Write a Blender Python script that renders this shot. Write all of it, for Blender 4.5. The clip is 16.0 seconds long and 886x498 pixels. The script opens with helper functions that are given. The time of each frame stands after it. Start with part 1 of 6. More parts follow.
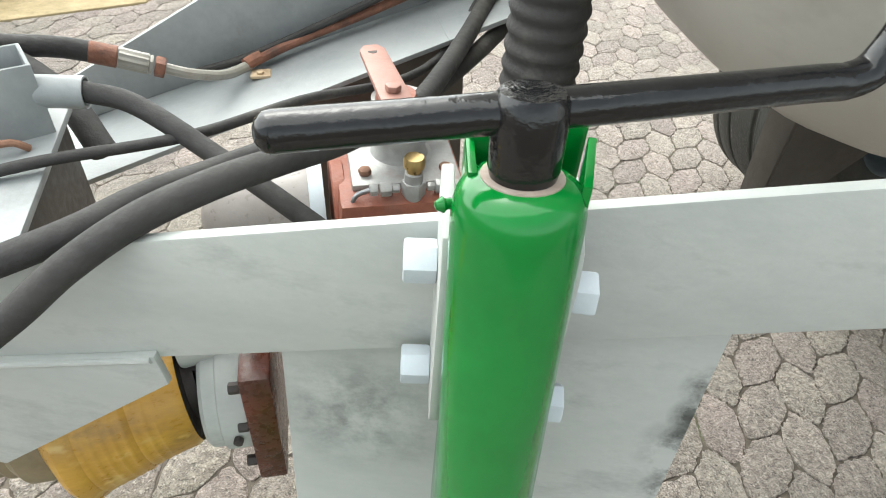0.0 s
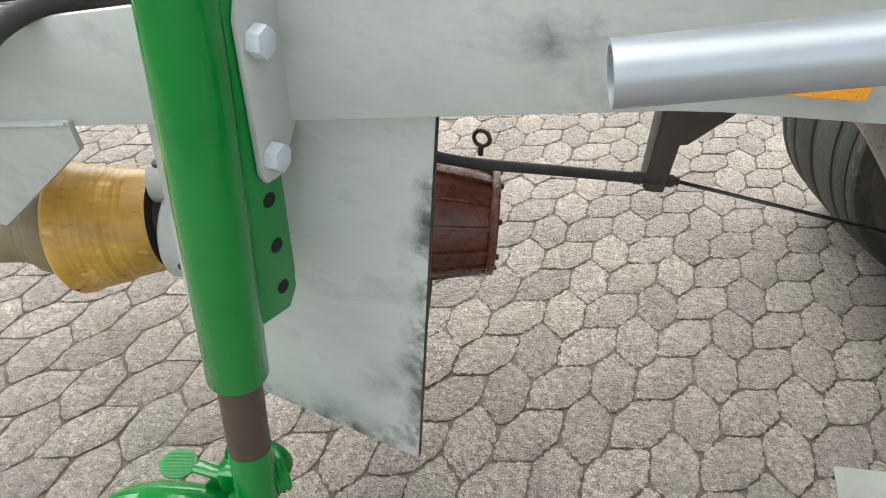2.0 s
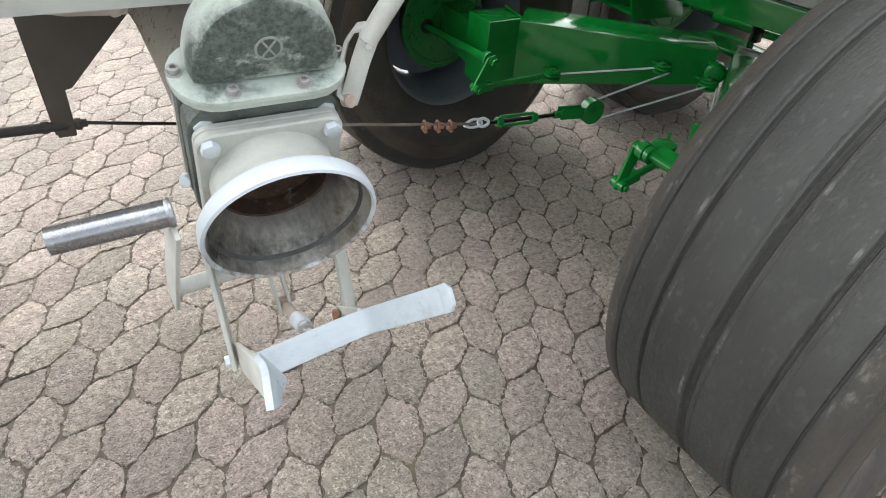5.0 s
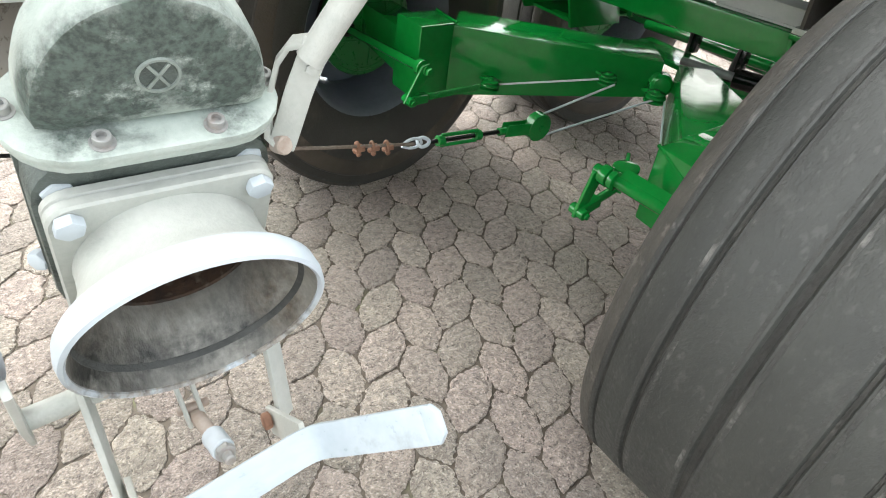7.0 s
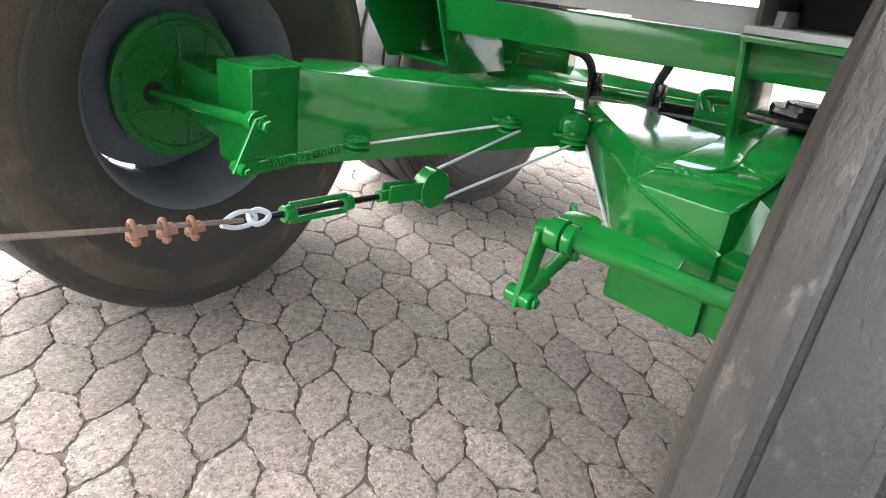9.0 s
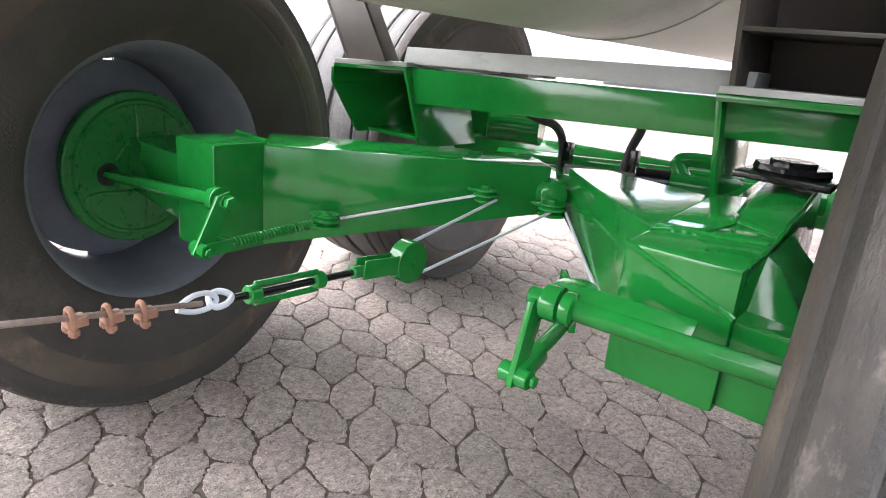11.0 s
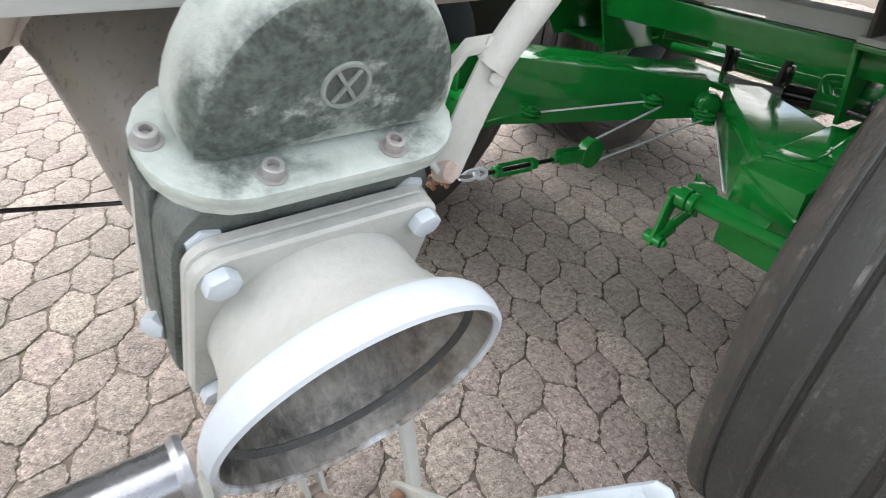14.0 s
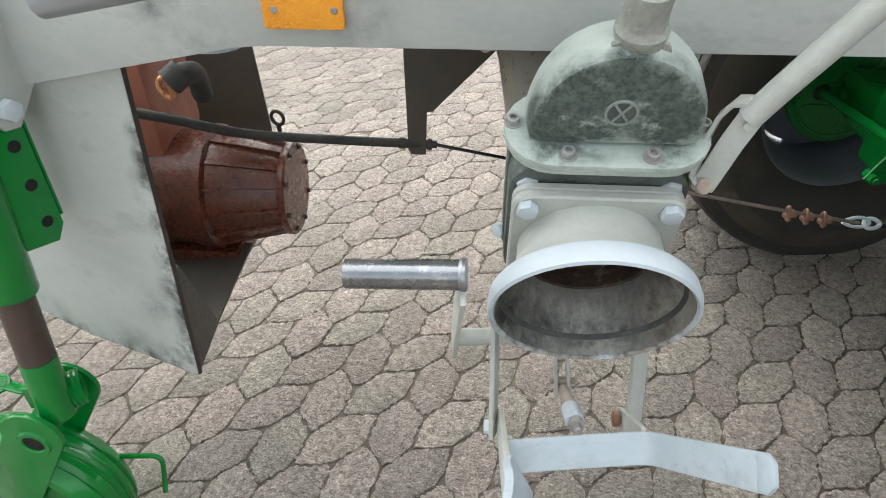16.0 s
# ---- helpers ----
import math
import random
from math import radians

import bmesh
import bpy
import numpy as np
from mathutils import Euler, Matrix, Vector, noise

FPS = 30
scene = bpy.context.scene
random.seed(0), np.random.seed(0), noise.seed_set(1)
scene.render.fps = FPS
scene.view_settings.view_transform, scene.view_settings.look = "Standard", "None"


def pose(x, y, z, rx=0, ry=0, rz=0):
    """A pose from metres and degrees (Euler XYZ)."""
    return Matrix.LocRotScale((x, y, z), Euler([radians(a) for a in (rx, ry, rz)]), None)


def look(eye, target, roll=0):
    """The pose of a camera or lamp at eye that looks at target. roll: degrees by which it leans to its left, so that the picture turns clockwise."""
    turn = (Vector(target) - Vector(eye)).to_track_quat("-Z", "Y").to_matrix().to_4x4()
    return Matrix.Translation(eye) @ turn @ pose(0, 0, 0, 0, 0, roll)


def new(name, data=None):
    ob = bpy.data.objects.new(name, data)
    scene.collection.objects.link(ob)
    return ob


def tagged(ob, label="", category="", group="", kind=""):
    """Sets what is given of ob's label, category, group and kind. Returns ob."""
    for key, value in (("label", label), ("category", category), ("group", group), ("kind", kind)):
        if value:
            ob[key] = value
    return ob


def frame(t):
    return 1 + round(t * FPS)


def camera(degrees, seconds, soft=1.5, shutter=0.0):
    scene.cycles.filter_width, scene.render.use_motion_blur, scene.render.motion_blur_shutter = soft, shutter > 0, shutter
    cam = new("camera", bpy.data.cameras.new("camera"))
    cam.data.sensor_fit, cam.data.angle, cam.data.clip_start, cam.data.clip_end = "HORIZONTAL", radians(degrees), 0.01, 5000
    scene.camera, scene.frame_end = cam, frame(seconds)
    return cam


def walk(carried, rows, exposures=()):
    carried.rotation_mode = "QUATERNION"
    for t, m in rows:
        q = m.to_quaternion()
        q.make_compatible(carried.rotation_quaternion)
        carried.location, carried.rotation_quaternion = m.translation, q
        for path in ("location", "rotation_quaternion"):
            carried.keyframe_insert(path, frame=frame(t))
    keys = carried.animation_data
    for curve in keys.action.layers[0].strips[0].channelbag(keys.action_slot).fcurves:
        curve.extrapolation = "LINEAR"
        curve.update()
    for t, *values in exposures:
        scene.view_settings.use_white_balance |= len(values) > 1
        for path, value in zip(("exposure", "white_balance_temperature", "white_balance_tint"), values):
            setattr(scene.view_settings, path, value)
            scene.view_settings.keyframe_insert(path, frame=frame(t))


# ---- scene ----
cam = camera(70.64, 16.0, soft=1.0, shutter=0.1)
PATH = [
    (0, -0.1803, -0.2944, 1.3958, 48.97, -3.48, -10.7),
    (0.5, -0.1266, -0.413, 1.3809, 51.93, -2.04, -6.08),
    (1, 0.0108, -0.4805, 1.3576, 52.76, -1.76, -0.17),
    (1.5, 0.1522, -0.5338, 1.3355, 51.77, -1.87, 6.85),
    (2, 0.1967, -0.5772, 1.3233, 51.42, -2.02, 5.48),
    (2.5, 0.1919, -0.6834, 1.328, 51.23, -2.72, 1.43),
    (3, 0.2143, -0.8034, 1.3279, 50.89, -3.07, -6.8),
    (3.5, 0.319, -0.8896, 1.3377, 51.65, -5.29, -17.76),
    (4, 0.4425, -0.9184, 1.3544, 52.69, -3.55, -25.12),
    (4.2, 0.4861, -0.9198, 1.3603, 53.02, -3.55, -26.69),
    (6.3, 0.6801, -0.8371, 1.3075, 50.57, -3.85, -27.52),
    (6.5, 0.6754, -0.8024, 1.302, 50.97, -4.49, -29.11),
    (7, 0.6716, -0.6802, 1.2817, 52.92, -7.03, -34.5),
    (7.5, 0.7612, -0.5553, 1.2124, 54.82, -6.88, -40.69),
    (8, 0.8901, -0.4429, 1.1077, 58.21, -6.41, -43.4),
    (8.5, 0.9558, -0.377, 1.0147, 59.5, -6.28, -45.42),
    (9, 0.9994, -0.3292, 0.9655, 64.18, -6.63, -47.47),
    (9.5, 1.0274, -0.2785, 0.9243, 69.32, -4.81, -48.81),
    (9.7, 1.0409, -0.2678, 0.9175, 71.32, -4.97, -49.83),
    (11.8, 1.0444, -0.2707, 0.941, 71.64, -5.55, -51.25),
    (12, 1.0328, -0.2853, 0.9513, 70.42, -5.18, -50.32),
    (12.5, 0.9643, -0.3368, 0.9928, 67.98, -4.99, -45.83),
    (13, 0.839, -0.3983, 1.0572, 63.16, -5.6, -39.65),
    (13.5, 0.7253, -0.4799, 1.1394, 57.96, -5.11, -39.19),
    (14, 0.5965, -0.5253, 1.2097, 56.47, -4.94, -36.57),
    (14.5, 0.5068, -0.5654, 1.2746, 54.07, -6.13, -26.57),
    (15, 0.5388, -0.6108, 1.3002, 53.13, -2.57, -13.87),
    (15.5, 0.6164, -0.6898, 1.3114, 53.1, -0.52, -1.97),
    (16, 0.6458, -0.7868, 1.327, 54.45, 0.44, 4.64),
]
walk(cam, [(t, pose(*p)) for t, *p in PATH], [(0, 1.6, 6480, 3), (1.5, 1.6, 6480, 4), (2.5, 1.46, 6480, 4), (3.5, 1.56, 6500, 8), (6.5, 2.1, 6500, 7), (7, 2.28, 6550, 6), (7.5, 2.55, 6650, 14), (8.5, 2.85, 6600, 16), (9.0, 2.98, 6450, 14),
    (12.0, 3.03, 6350, 20), (12.5, 2.98, 6300, 18), (13, 2.85, 6300, 16), (13.5, 2.65, 6200, 8), (14, 1.92, 6450, 12), (14.5, 1.6, 6450, 11), (15, 1.5, 6500, 11), (16, 1.48, 6450, 5)])

# ---- light: bright overcast sky with a broad soft sun ----
world = bpy.data.worlds.new("overcast")
scene.world = world
world.use_nodes = True
wn, wl = world.node_tree.nodes, world.node_tree.links
sky = wn.new("ShaderNodeTexSky")
sky.sky_type, sky.sun_disc = "NISHITA", False
sky.sun_elevation, sky.sun_rotation = radians(56), radians(-18)
sky.air_density, sky.dust_density, sky.ozone_density = 1.0, 3.0, 1.0
pale = wn.new("ShaderNodeHueSaturation")
pale.inputs["Saturation"].default_value = 0.25
wl.new(sky.outputs[0], pale.inputs["Color"])
wl.new(pale.outputs[0], wn["Background"].inputs["Color"])
wn["Background"].inputs["Strength"].default_value = 0.15
lamp = bpy.data.lights.new("sun", "SUN")
lamp.energy, lamp.angle, lamp.color = 1.8, radians(130), (1.0, 0.985, 0.97)
sun = new("sun", lamp)
sun.matrix_world = look((-1.0, 5.4, 7.4), (0.6, 0.6, 0))


# ---- materials ----
def material(name, low, high, rough=0.5, metal=0.0, scale=8.0, bump=0.15, stretch=(1, 1, 1), spots=None,
             spot_scale=4.0, spot_amount=0.6, rough_var=0.12, coat=0.0, grain=90.0, vary=0.0, island=False, bump_scale=None, flecks=None, stains=(), grit=()):
    """A worn surface: two scales of noise between two base colours, optional stains of a third, fine relief."""
    m = bpy.data.materials.new(name)
    m.use_nodes = True
    n, l = m.node_tree.nodes, m.node_tree.links
    p = n["Principled BSDF"]
    coord = n.new("ShaderNodeNewGeometry")
    mp = n.new("ShaderNodeMapping")
    mp.inputs["Scale"].default_value = stretch
    l.new(coord.outputs["Position"], mp.inputs["Vector"])

    def noisy(s, detail=4.0, roughness=0.6, plain=False):
        t = n.new("ShaderNodeTexNoise")
        t.inputs["Scale"].default_value, t.inputs["Detail"].default_value = s, detail
        t.inputs["Roughness"].default_value = roughness
        l.new(coord.outputs["Position"] if plain else mp.outputs[0], t.inputs["Vector"])
        return t

    def ramp(src, a, b):
        r = n.new("ShaderNodeMapRange")
        r.inputs["From Min"].default_value, r.inputs["From Max"].default_value = a, b
        l.new(src, r.inputs["Value"])
        return r.outputs[0]

    def mix(fac, a, b, kind="MIX"):
        x = n.new("ShaderNodeMix")
        x.data_type, x.blend_type = "RGBA", kind
        for sock, v in ((x.inputs["Factor"], fac), (x.inputs["A"], a), (x.inputs["B"], b)):
            if hasattr(v, "links"):
                l.new(v, sock)
            elif isinstance(v, (int, float)):
                sock.default_value = v
            else:
                sock.default_value = (*v, 1)
        return x.outputs["Result"]

    big, fine = noisy(scale), noisy(grain, 3.0)
    col = mix(ramp(big.outputs["Fac"], 0.3, 0.7), low, high)
    col = mix(0.25, col, mix(ramp(fine.outputs["Fac"], 0.35, 0.65), low, high))
    if spots:
        st = noisy(spot_scale, 6.0, 0.7)
        f = n.new("ShaderNodeMath")
        f.operation = "MULTIPLY"
        f.inputs[1].default_value = spot_amount
        l.new(ramp(st.outputs["Fac"], 0.56, 0.72), f.inputs[0])
        col = mix(f.outputs[0], col, spots)
    if flecks:
        fk = noisy(flecks[1], 2.0, 0.5)
        col = mix(ramp(fk.outputs["Fac"], 0.60, 0.70), col, flecks[0])
    for colour, size, lo, hi, amount in grit:
        vo = n.new("ShaderNodeTexVoronoi")
        vo.inputs["Scale"].default_value = size
        l.new(mp.outputs[0], vo.inputs["Vector"])
        gate = n.new("ShaderNodeSeparateColor")
        l.new(vo.outputs["Color"], gate.inputs[0])
        a = ramp(vo.outputs["Distance"], hi, lo)
        bb = ramp(gate.outputs[0], 0.45, 0.6)
        mm = n.new("ShaderNodeMath")
        mm.operation = "MULTIPLY"
        l.new(a, mm.inputs[0])
        l.new(bb, mm.inputs[1])
        m5 = n.new("ShaderNodeMath")
        m5.operation, m5.inputs[1].default_value = "MULTIPLY", amount
        l.new(mm.outputs[0], m5.inputs[0])
        col = mix(m5.outputs[0], col, colour)
    for at, radius, amount, *tone in stains:
        off = n.new("ShaderNodeVectorMath")
        off.operation = "DISTANCE"
        off.inputs[1].default_value = at
        l.new(coord.outputs["Position"], off.inputs[0])
        near = ramp(off.outputs["Value"], radius, radius * 0.2)
        cloud = noisy(16.0, 6.0, 0.7, True)
        g = n.new("ShaderNodeMath")
        g.operation = "MULTIPLY"
        l.new(near, g.inputs[0])
        l.new(ramp(cloud.outputs["Fac"], 0.40, 0.66), g.inputs[1])
        g2 = n.new("ShaderNodeMath")
        g2.operation, g2.inputs[1].default_value = "MULTIPLY", amount
        l.new(g.outputs[0], g2.inputs[0])
        base = tone[0] if tone else (0.07, 0.075, 0.07)
        col = mix(g2.outputs[0], col, mix(ramp(fine.outputs["Fac"], 0.36, 0.64), tuple(0.7 * c for c in base), tuple(1.7 * c for c in base)))
    if vary:
        src = n.new("ShaderNodeNewGeometry").outputs["Random Per Island"] if island else n.new("ShaderNodeObjectInfo").outputs["Random"]
        hs = n.new("ShaderNodeHueSaturation")
        l.new(col, hs.inputs["Color"])
        l.new(ramp(src, 0, 1), hs.inputs["Value"])
        vr = hs.inputs["Value"].links[0].from_node
        vr.inputs["To Min"].default_value, vr.inputs["To Max"].default_value = 1 - vary, 1 + vary
        col = hs.outputs[0]
        m2 = n.new("ShaderNodeMath")
        m2.operation = "FRACT"
        m3 = n.new("ShaderNodeMath")
        m3.operation, m3.inputs[1].default_value = "MULTIPLY", 7.31
        l.new(src, m3.inputs[0])
        l.new(m3.outputs[0], m2.inputs[0])
        m4 = n.new("ShaderNodeMath")
        m4.operation, m4.inputs[1].default_value = "MULTIPLY", 0.6
        l.new(m2.outputs[0], m4.inputs[0])
        col = mix(m4.outputs[0], col, (0.97, 0.86, 0.82), "MULTIPLY")
    l.new(col, p.inputs["Base Color"])
    rr = ramp(fine.outputs["Fac"], 0.3, 0.7)
    rr.node.inputs["To Min"].default_value = max(0.02, rough - rough_var)
    rr.node.inputs["To Max"].default_value = min(1, rough + rough_var)
    l.new(rr, p.inputs["Roughness"])
    p.inputs["Metallic"].default_value = metal
    p.inputs["Coat Weight"].default_value = coat
    p.inputs["Coat Roughness"].default_value = 0.08
    bp = n.new("ShaderNodeBump")
    bp.inputs["Strength"].default_value, bp.inputs["Distance"].default_value = bump, 0.004
    hsrc = noisy(bump_scale, 5.0) if bump_scale else fine
    l.new(hsrc.outputs["Fac"], bp.inputs["Height"])
    l.new(bp.outputs[0], p.inputs["Normal"])
    return m


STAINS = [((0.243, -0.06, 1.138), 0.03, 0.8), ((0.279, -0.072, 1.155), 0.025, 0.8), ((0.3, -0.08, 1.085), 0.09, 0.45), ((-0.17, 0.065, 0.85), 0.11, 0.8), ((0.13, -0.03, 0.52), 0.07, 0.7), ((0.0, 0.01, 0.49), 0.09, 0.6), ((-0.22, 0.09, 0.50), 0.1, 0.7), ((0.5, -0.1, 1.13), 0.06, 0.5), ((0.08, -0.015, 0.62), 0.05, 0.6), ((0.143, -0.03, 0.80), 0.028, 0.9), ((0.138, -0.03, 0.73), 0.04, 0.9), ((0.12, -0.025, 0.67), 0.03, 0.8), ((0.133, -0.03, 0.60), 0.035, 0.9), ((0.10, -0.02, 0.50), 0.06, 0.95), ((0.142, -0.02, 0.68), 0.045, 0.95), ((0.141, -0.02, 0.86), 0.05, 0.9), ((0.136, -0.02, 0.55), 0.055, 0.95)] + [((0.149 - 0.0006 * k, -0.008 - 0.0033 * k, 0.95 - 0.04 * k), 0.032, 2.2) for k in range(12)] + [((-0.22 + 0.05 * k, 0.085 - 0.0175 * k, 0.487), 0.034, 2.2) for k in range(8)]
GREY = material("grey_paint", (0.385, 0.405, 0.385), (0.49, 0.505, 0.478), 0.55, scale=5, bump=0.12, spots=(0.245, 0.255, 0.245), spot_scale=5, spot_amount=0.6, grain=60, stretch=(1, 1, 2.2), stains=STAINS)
TANK = material("tank_paint", (0.42, 0.40, 0.36), (0.52, 0.50, 0.45), 0.5, scale=3, bump=0.05, spots=(0.28, 0.26, 0.23), spot_scale=2)
RIMPAINT = material("worn_white_rim", (0.47, 0.525, 0.575), (0.58, 0.63, 0.67), 0.45, scale=14, bump=0.1, stains=[((0.764 + dx, y, z), 0.062, 2.4, (0.215, 0.195, 0.17)) for dx, y, z in ((-0.105, -0.225, 0.805), (-0.06, -0.212, 0.775), (0.0, -0.2076, 0.762), (0.06, -0.212, 0.775), (0.105, -0.225, 0.805))])
LIGHT = material("white_primer", (0.46, 0.51, 0.55), (0.56, 0.61, 0.645), 0.45, scale=14, bump=0.1, spots=(0.33, 0.36, 0.37), spot_scale=9, spot_amount=0.5)
VERDI = material("weathered_green_grey", (0.36, 0.42, 0.38), (0.53, 0.57, 0.53), 0.55, scale=16, bump=0.35, spots=(0.20, 0.25, 0.22), spot_scale=10, spot_amount=0.6, grain=170, stains=[((0.764 + x, -0.1517 - 0.3584 * u, 0.9074 + 0.9336 * u), r * 1.15, 3.0, (0.066, 0.086, 0.075)) for x, u, r in ((-0.045, 0.185, 0.046), (-0.058, 0.166, 0.036), (-0.030, 0.215, 0.036), (0.0, 0.226, 0.034), (0.032, 0.216, 0.036), (0.058, 0.186, 0.042), (0.056, 0.162, 0.034), (-0.018, 0.172, 0.036), (0.034, 0.176, 0.030), (0.0, 0.248, 0.022))])
NECK = material("stained_neck_casting", (0.22, 0.225, 0.195), (0.44, 0.45, 0.41), 0.6, scale=24, bump=0.6, spots=(0.07, 0.075, 0.065), spot_scale=20, spot_amount=0.8, grain=170)
# Dark cast iron, made darker still for the shade below the bonnet flange
SHADECAST = material("shaded_cast_iron", (0.030, 0.040, 0.036), (0.14, 0.165, 0.15), 0.5, scale=15, bump=0.6, spots=(0.02, 0.027, 0.024), spot_scale=8, spot_amount=0.8, grain=160)
HANDLE = material("worn_white_handle", (0.345, 0.40, 0.44), (0.455, 0.505, 0.545), 0.38, scale=9, bump=0.08, spots=(0.24, 0.255, 0.255), spot_scale=13, spot_amount=0.6, stretch=(0.5, 1, 1))
CASTHI = material("cast_grey_worn", (0.12, 0.15, 0.135), (0.33, 0.37, 0.34), 0.55, scale=14, bump=0.4, grain=160)
CREAM = material("cream_paint", (0.40, 0.415, 0.382), (0.54, 0.548, 0.512), 0.5, scale=14, bump=0.25, spots=(0.25, 0.275, 0.255), spot_scale=8, grain=140)
GREEN = material("gloss_green", (0.004, 0.150, 0.022), (0.007, 0.205, 0.032), 0.13, scale=6, bump=0.08, coat=0.10, grain=38, rough_var=0.06)
GREEN.node_tree.nodes["Principled BSDF"].inputs["Specular IOR Level"].default_value = 0.4
# The axle's green darkened for the shadow of tyre and tank on the drum
SHADEGREEN = material("shaded_green", (0.004, 0.100, 0.017), (0.007, 0.140, 0.024), 0.34, scale=7, bump=0.12, spots=(0.03, 0.07, 0.03), spot_scale=9, grain=60)
BLACK = material("black_gloss", (0.004, 0.004, 0.005), (0.008, 0.008, 0.008), 0.16, scale=40, bump=0.45, grain=70, coat=0.0, rough_var=0.08, spots=(0.03, 0.03, 0.03), spot_scale=34, spot_amount=0.6, bump_scale=30)
RUBBER = material("tyre_rubber", (0.027, 0.0255, 0.0225), (0.050, 0.047, 0.041), 0.7, scale=5, bump=0.35, spots=(0.115, 0.095, 0.073), spot_scale=3.5, spot_amount=0.65, grain=170)
TREAD = material("worn_tread", (0.0195, 0.0210, 0.0190), (0.0420, 0.0440, 0.0392), 0.60, scale=5, bump=0.5, spots=(0.085, 0.084, 0.076), spot_scale=19, spot_amount=0.32, grain=110, stretch=(0.8, 1.35, 0.8), flecks=((0.050, 0.050, 0.046), 48.0), grit=(((0.14, 0.138, 0.126), 62.0, 0.04, 0.13, 0.22),))
# Rubber a little darker than the tread, with pale spots, for groove floors
GROOVE = material("dark_groove", (0.014, 0.014, 0.0125), (0.034, 0.033, 0.029), 0.8, scale=16, bump=0.9, spots=(0.085, 0.08, 0.07), spot_scale=11, spot_amount=0.6, grain=150, stretch=(0.8, 1.5, 0.8))
LIP = material("scuffed_groove_edge", (0.022, 0.0225, 0.0205), (0.050, 0.050, 0.0455), 0.7, scale=13, bump=0.9, spots=(0.20, 0.195, 0.18), spot_scale=13, spot_amount=0.85, grain=150, stretch=(0.8, 1.2, 0.8))
SCUFFED = material("scuffed_shoulder", (0.028, 0.0265, 0.023), (0.066, 0.060, 0.050), 0.75, scale=22, bump=0.8, spots=(0.19, 0.175, 0.15), spot_scale=24, spot_amount=0.7, grain=120, stretch=(0.7, 1.6, 0.7))
SIDEDUST = material("dusty_sidewall", (0.034, 0.030, 0.025), (0.080, 0.066, 0.049), 0.8, scale=4, bump=0.4, spots=(0.15, 0.125, 0.095), spot_scale=9, spot_amount=0.6, grain=130)
HOSE = material("hose_rubber", (0.022, 0.021, 0.020), (0.050, 0.047, 0.044), 0.78, scale=18, bump=0.35, spots=(0.13, 0.12, 0.10), spot_scale=9, spot_amount=0.45, grain=120)
RIM = material("rim_blue_grey", (0.10, 0.115, 0.14), (0.17, 0.19, 0.22), 0.45, scale=8, bump=0.1)
RED = material("red_oxide", (0.048, 0.0125, 0.007), (0.135, 0.037, 0.019), 0.30, scale=18, bump=0.4, spots=(0.06, 0.03, 0.025), spot_scale=12)
BRICKRED = material("faded_red_paint", (0.24, 0.075, 0.045), (0.33, 0.125, 0.082), 0.5, scale=16, bump=0.4, spots=(0.2, 0.12, 0.1), spot_scale=9)
YELLOW = material("ochre_plastic", (0.36, 0.185, 0.022), (0.58, 0.335, 0.055), 0.36, scale=13, bump=0.12, spots=(0.27, 0.15, 0.04), spot_scale=9, spot_amount=0.8, stretch=(0.5, 1.6, 1.6), flecks=((0.62, 0.42, 0.14), 22.0))
BRIGHT = material("yellow_plastic", (0.85, 0.62, 0.02), (0.9, 0.68, 0.04), 0.4, bump=0.05)
STEEL = material("bare_steel", (0.27, 0.28, 0.30), (0.42, 0.43, 0.44), 0.38, 0.85, scale=25, bump=0.2, spots=(0.12, 0.12, 0.13), spot_scale=14)
GALV = material("galvanised_steel", (0.36, 0.39, 0.42), (0.47, 0.50, 0.53), 0.40, 0.6, scale=9, bump=0.03, rough_var=0.08)
COLLAR = material("dusty_plastic", (0.15, 0.115, 0.06), (0.27, 0.215, 0.13), 0.5, scale=14, bump=0.2, spots=(0.07, 0.05, 0.03), spot_scale=11)
DARK = material("dark_steel", (0.035, 0.03, 0.028), (0.07, 0.055, 0.05), 0.6, 0.2, scale=20, bump=0.3)
BROWN = material("greased_brown_steel", (0.045, 0.03, 0.022), (0.075, 0.05, 0.037), 0.4, scale=15, bump=0.1)
# Frame grey with the shade under tank and deck put in; also fence boards
SHADE = material("shade_toned_grey_paint", (0.050, 0.043, 0.036), (0.084, 0.073, 0.061), 0.6, scale=7, bump=0.15)
# Frame grey, weathered and darkened to offset strong light on far rail and deck
DECKGREY = material("weathered_dimmed_grey", (0.225, 0.240, 0.243), (0.335, 0.348, 0.345), 0.45, scale=6, bump=0.2, spots=(0.17, 0.175, 0.17), spot_scale=5, spot_amount=0.6, grain=70)
TAUPE = material("dusty_taupe_paint", (0.25, 0.225, 0.21), (0.33, 0.30, 0.28), 0.35, scale=7, bump=0.1, spots=(0.18, 0.14, 0.12), spot_scale=9, spot_amount=0.5)
DULLPIPE = material("dull_plated_pipe", (0.24, 0.225, 0.195), (0.34, 0.325, 0.285), 0.5, 0.1, scale=20, bump=0.25, spots=(0.16, 0.10, 0.07), spot_scale=16, spot_amount=0.6)
REDRUST = material("red_rust", (0.11, 0.045, 0.028), (0.26, 0.115, 0.072), 0.75, scale=35, bump=0.6, spots=(0.06, 0.04, 0.035), spot_scale=26, spot_amount=0.7)
TANPAINT = material("tan_flaking_paint", (0.42, 0.30, 0.18), (0.56, 0.44, 0.30), 0.6, scale=40, bump=0.5, spots=(0.25, 0.12, 0.07), spot_scale=40)
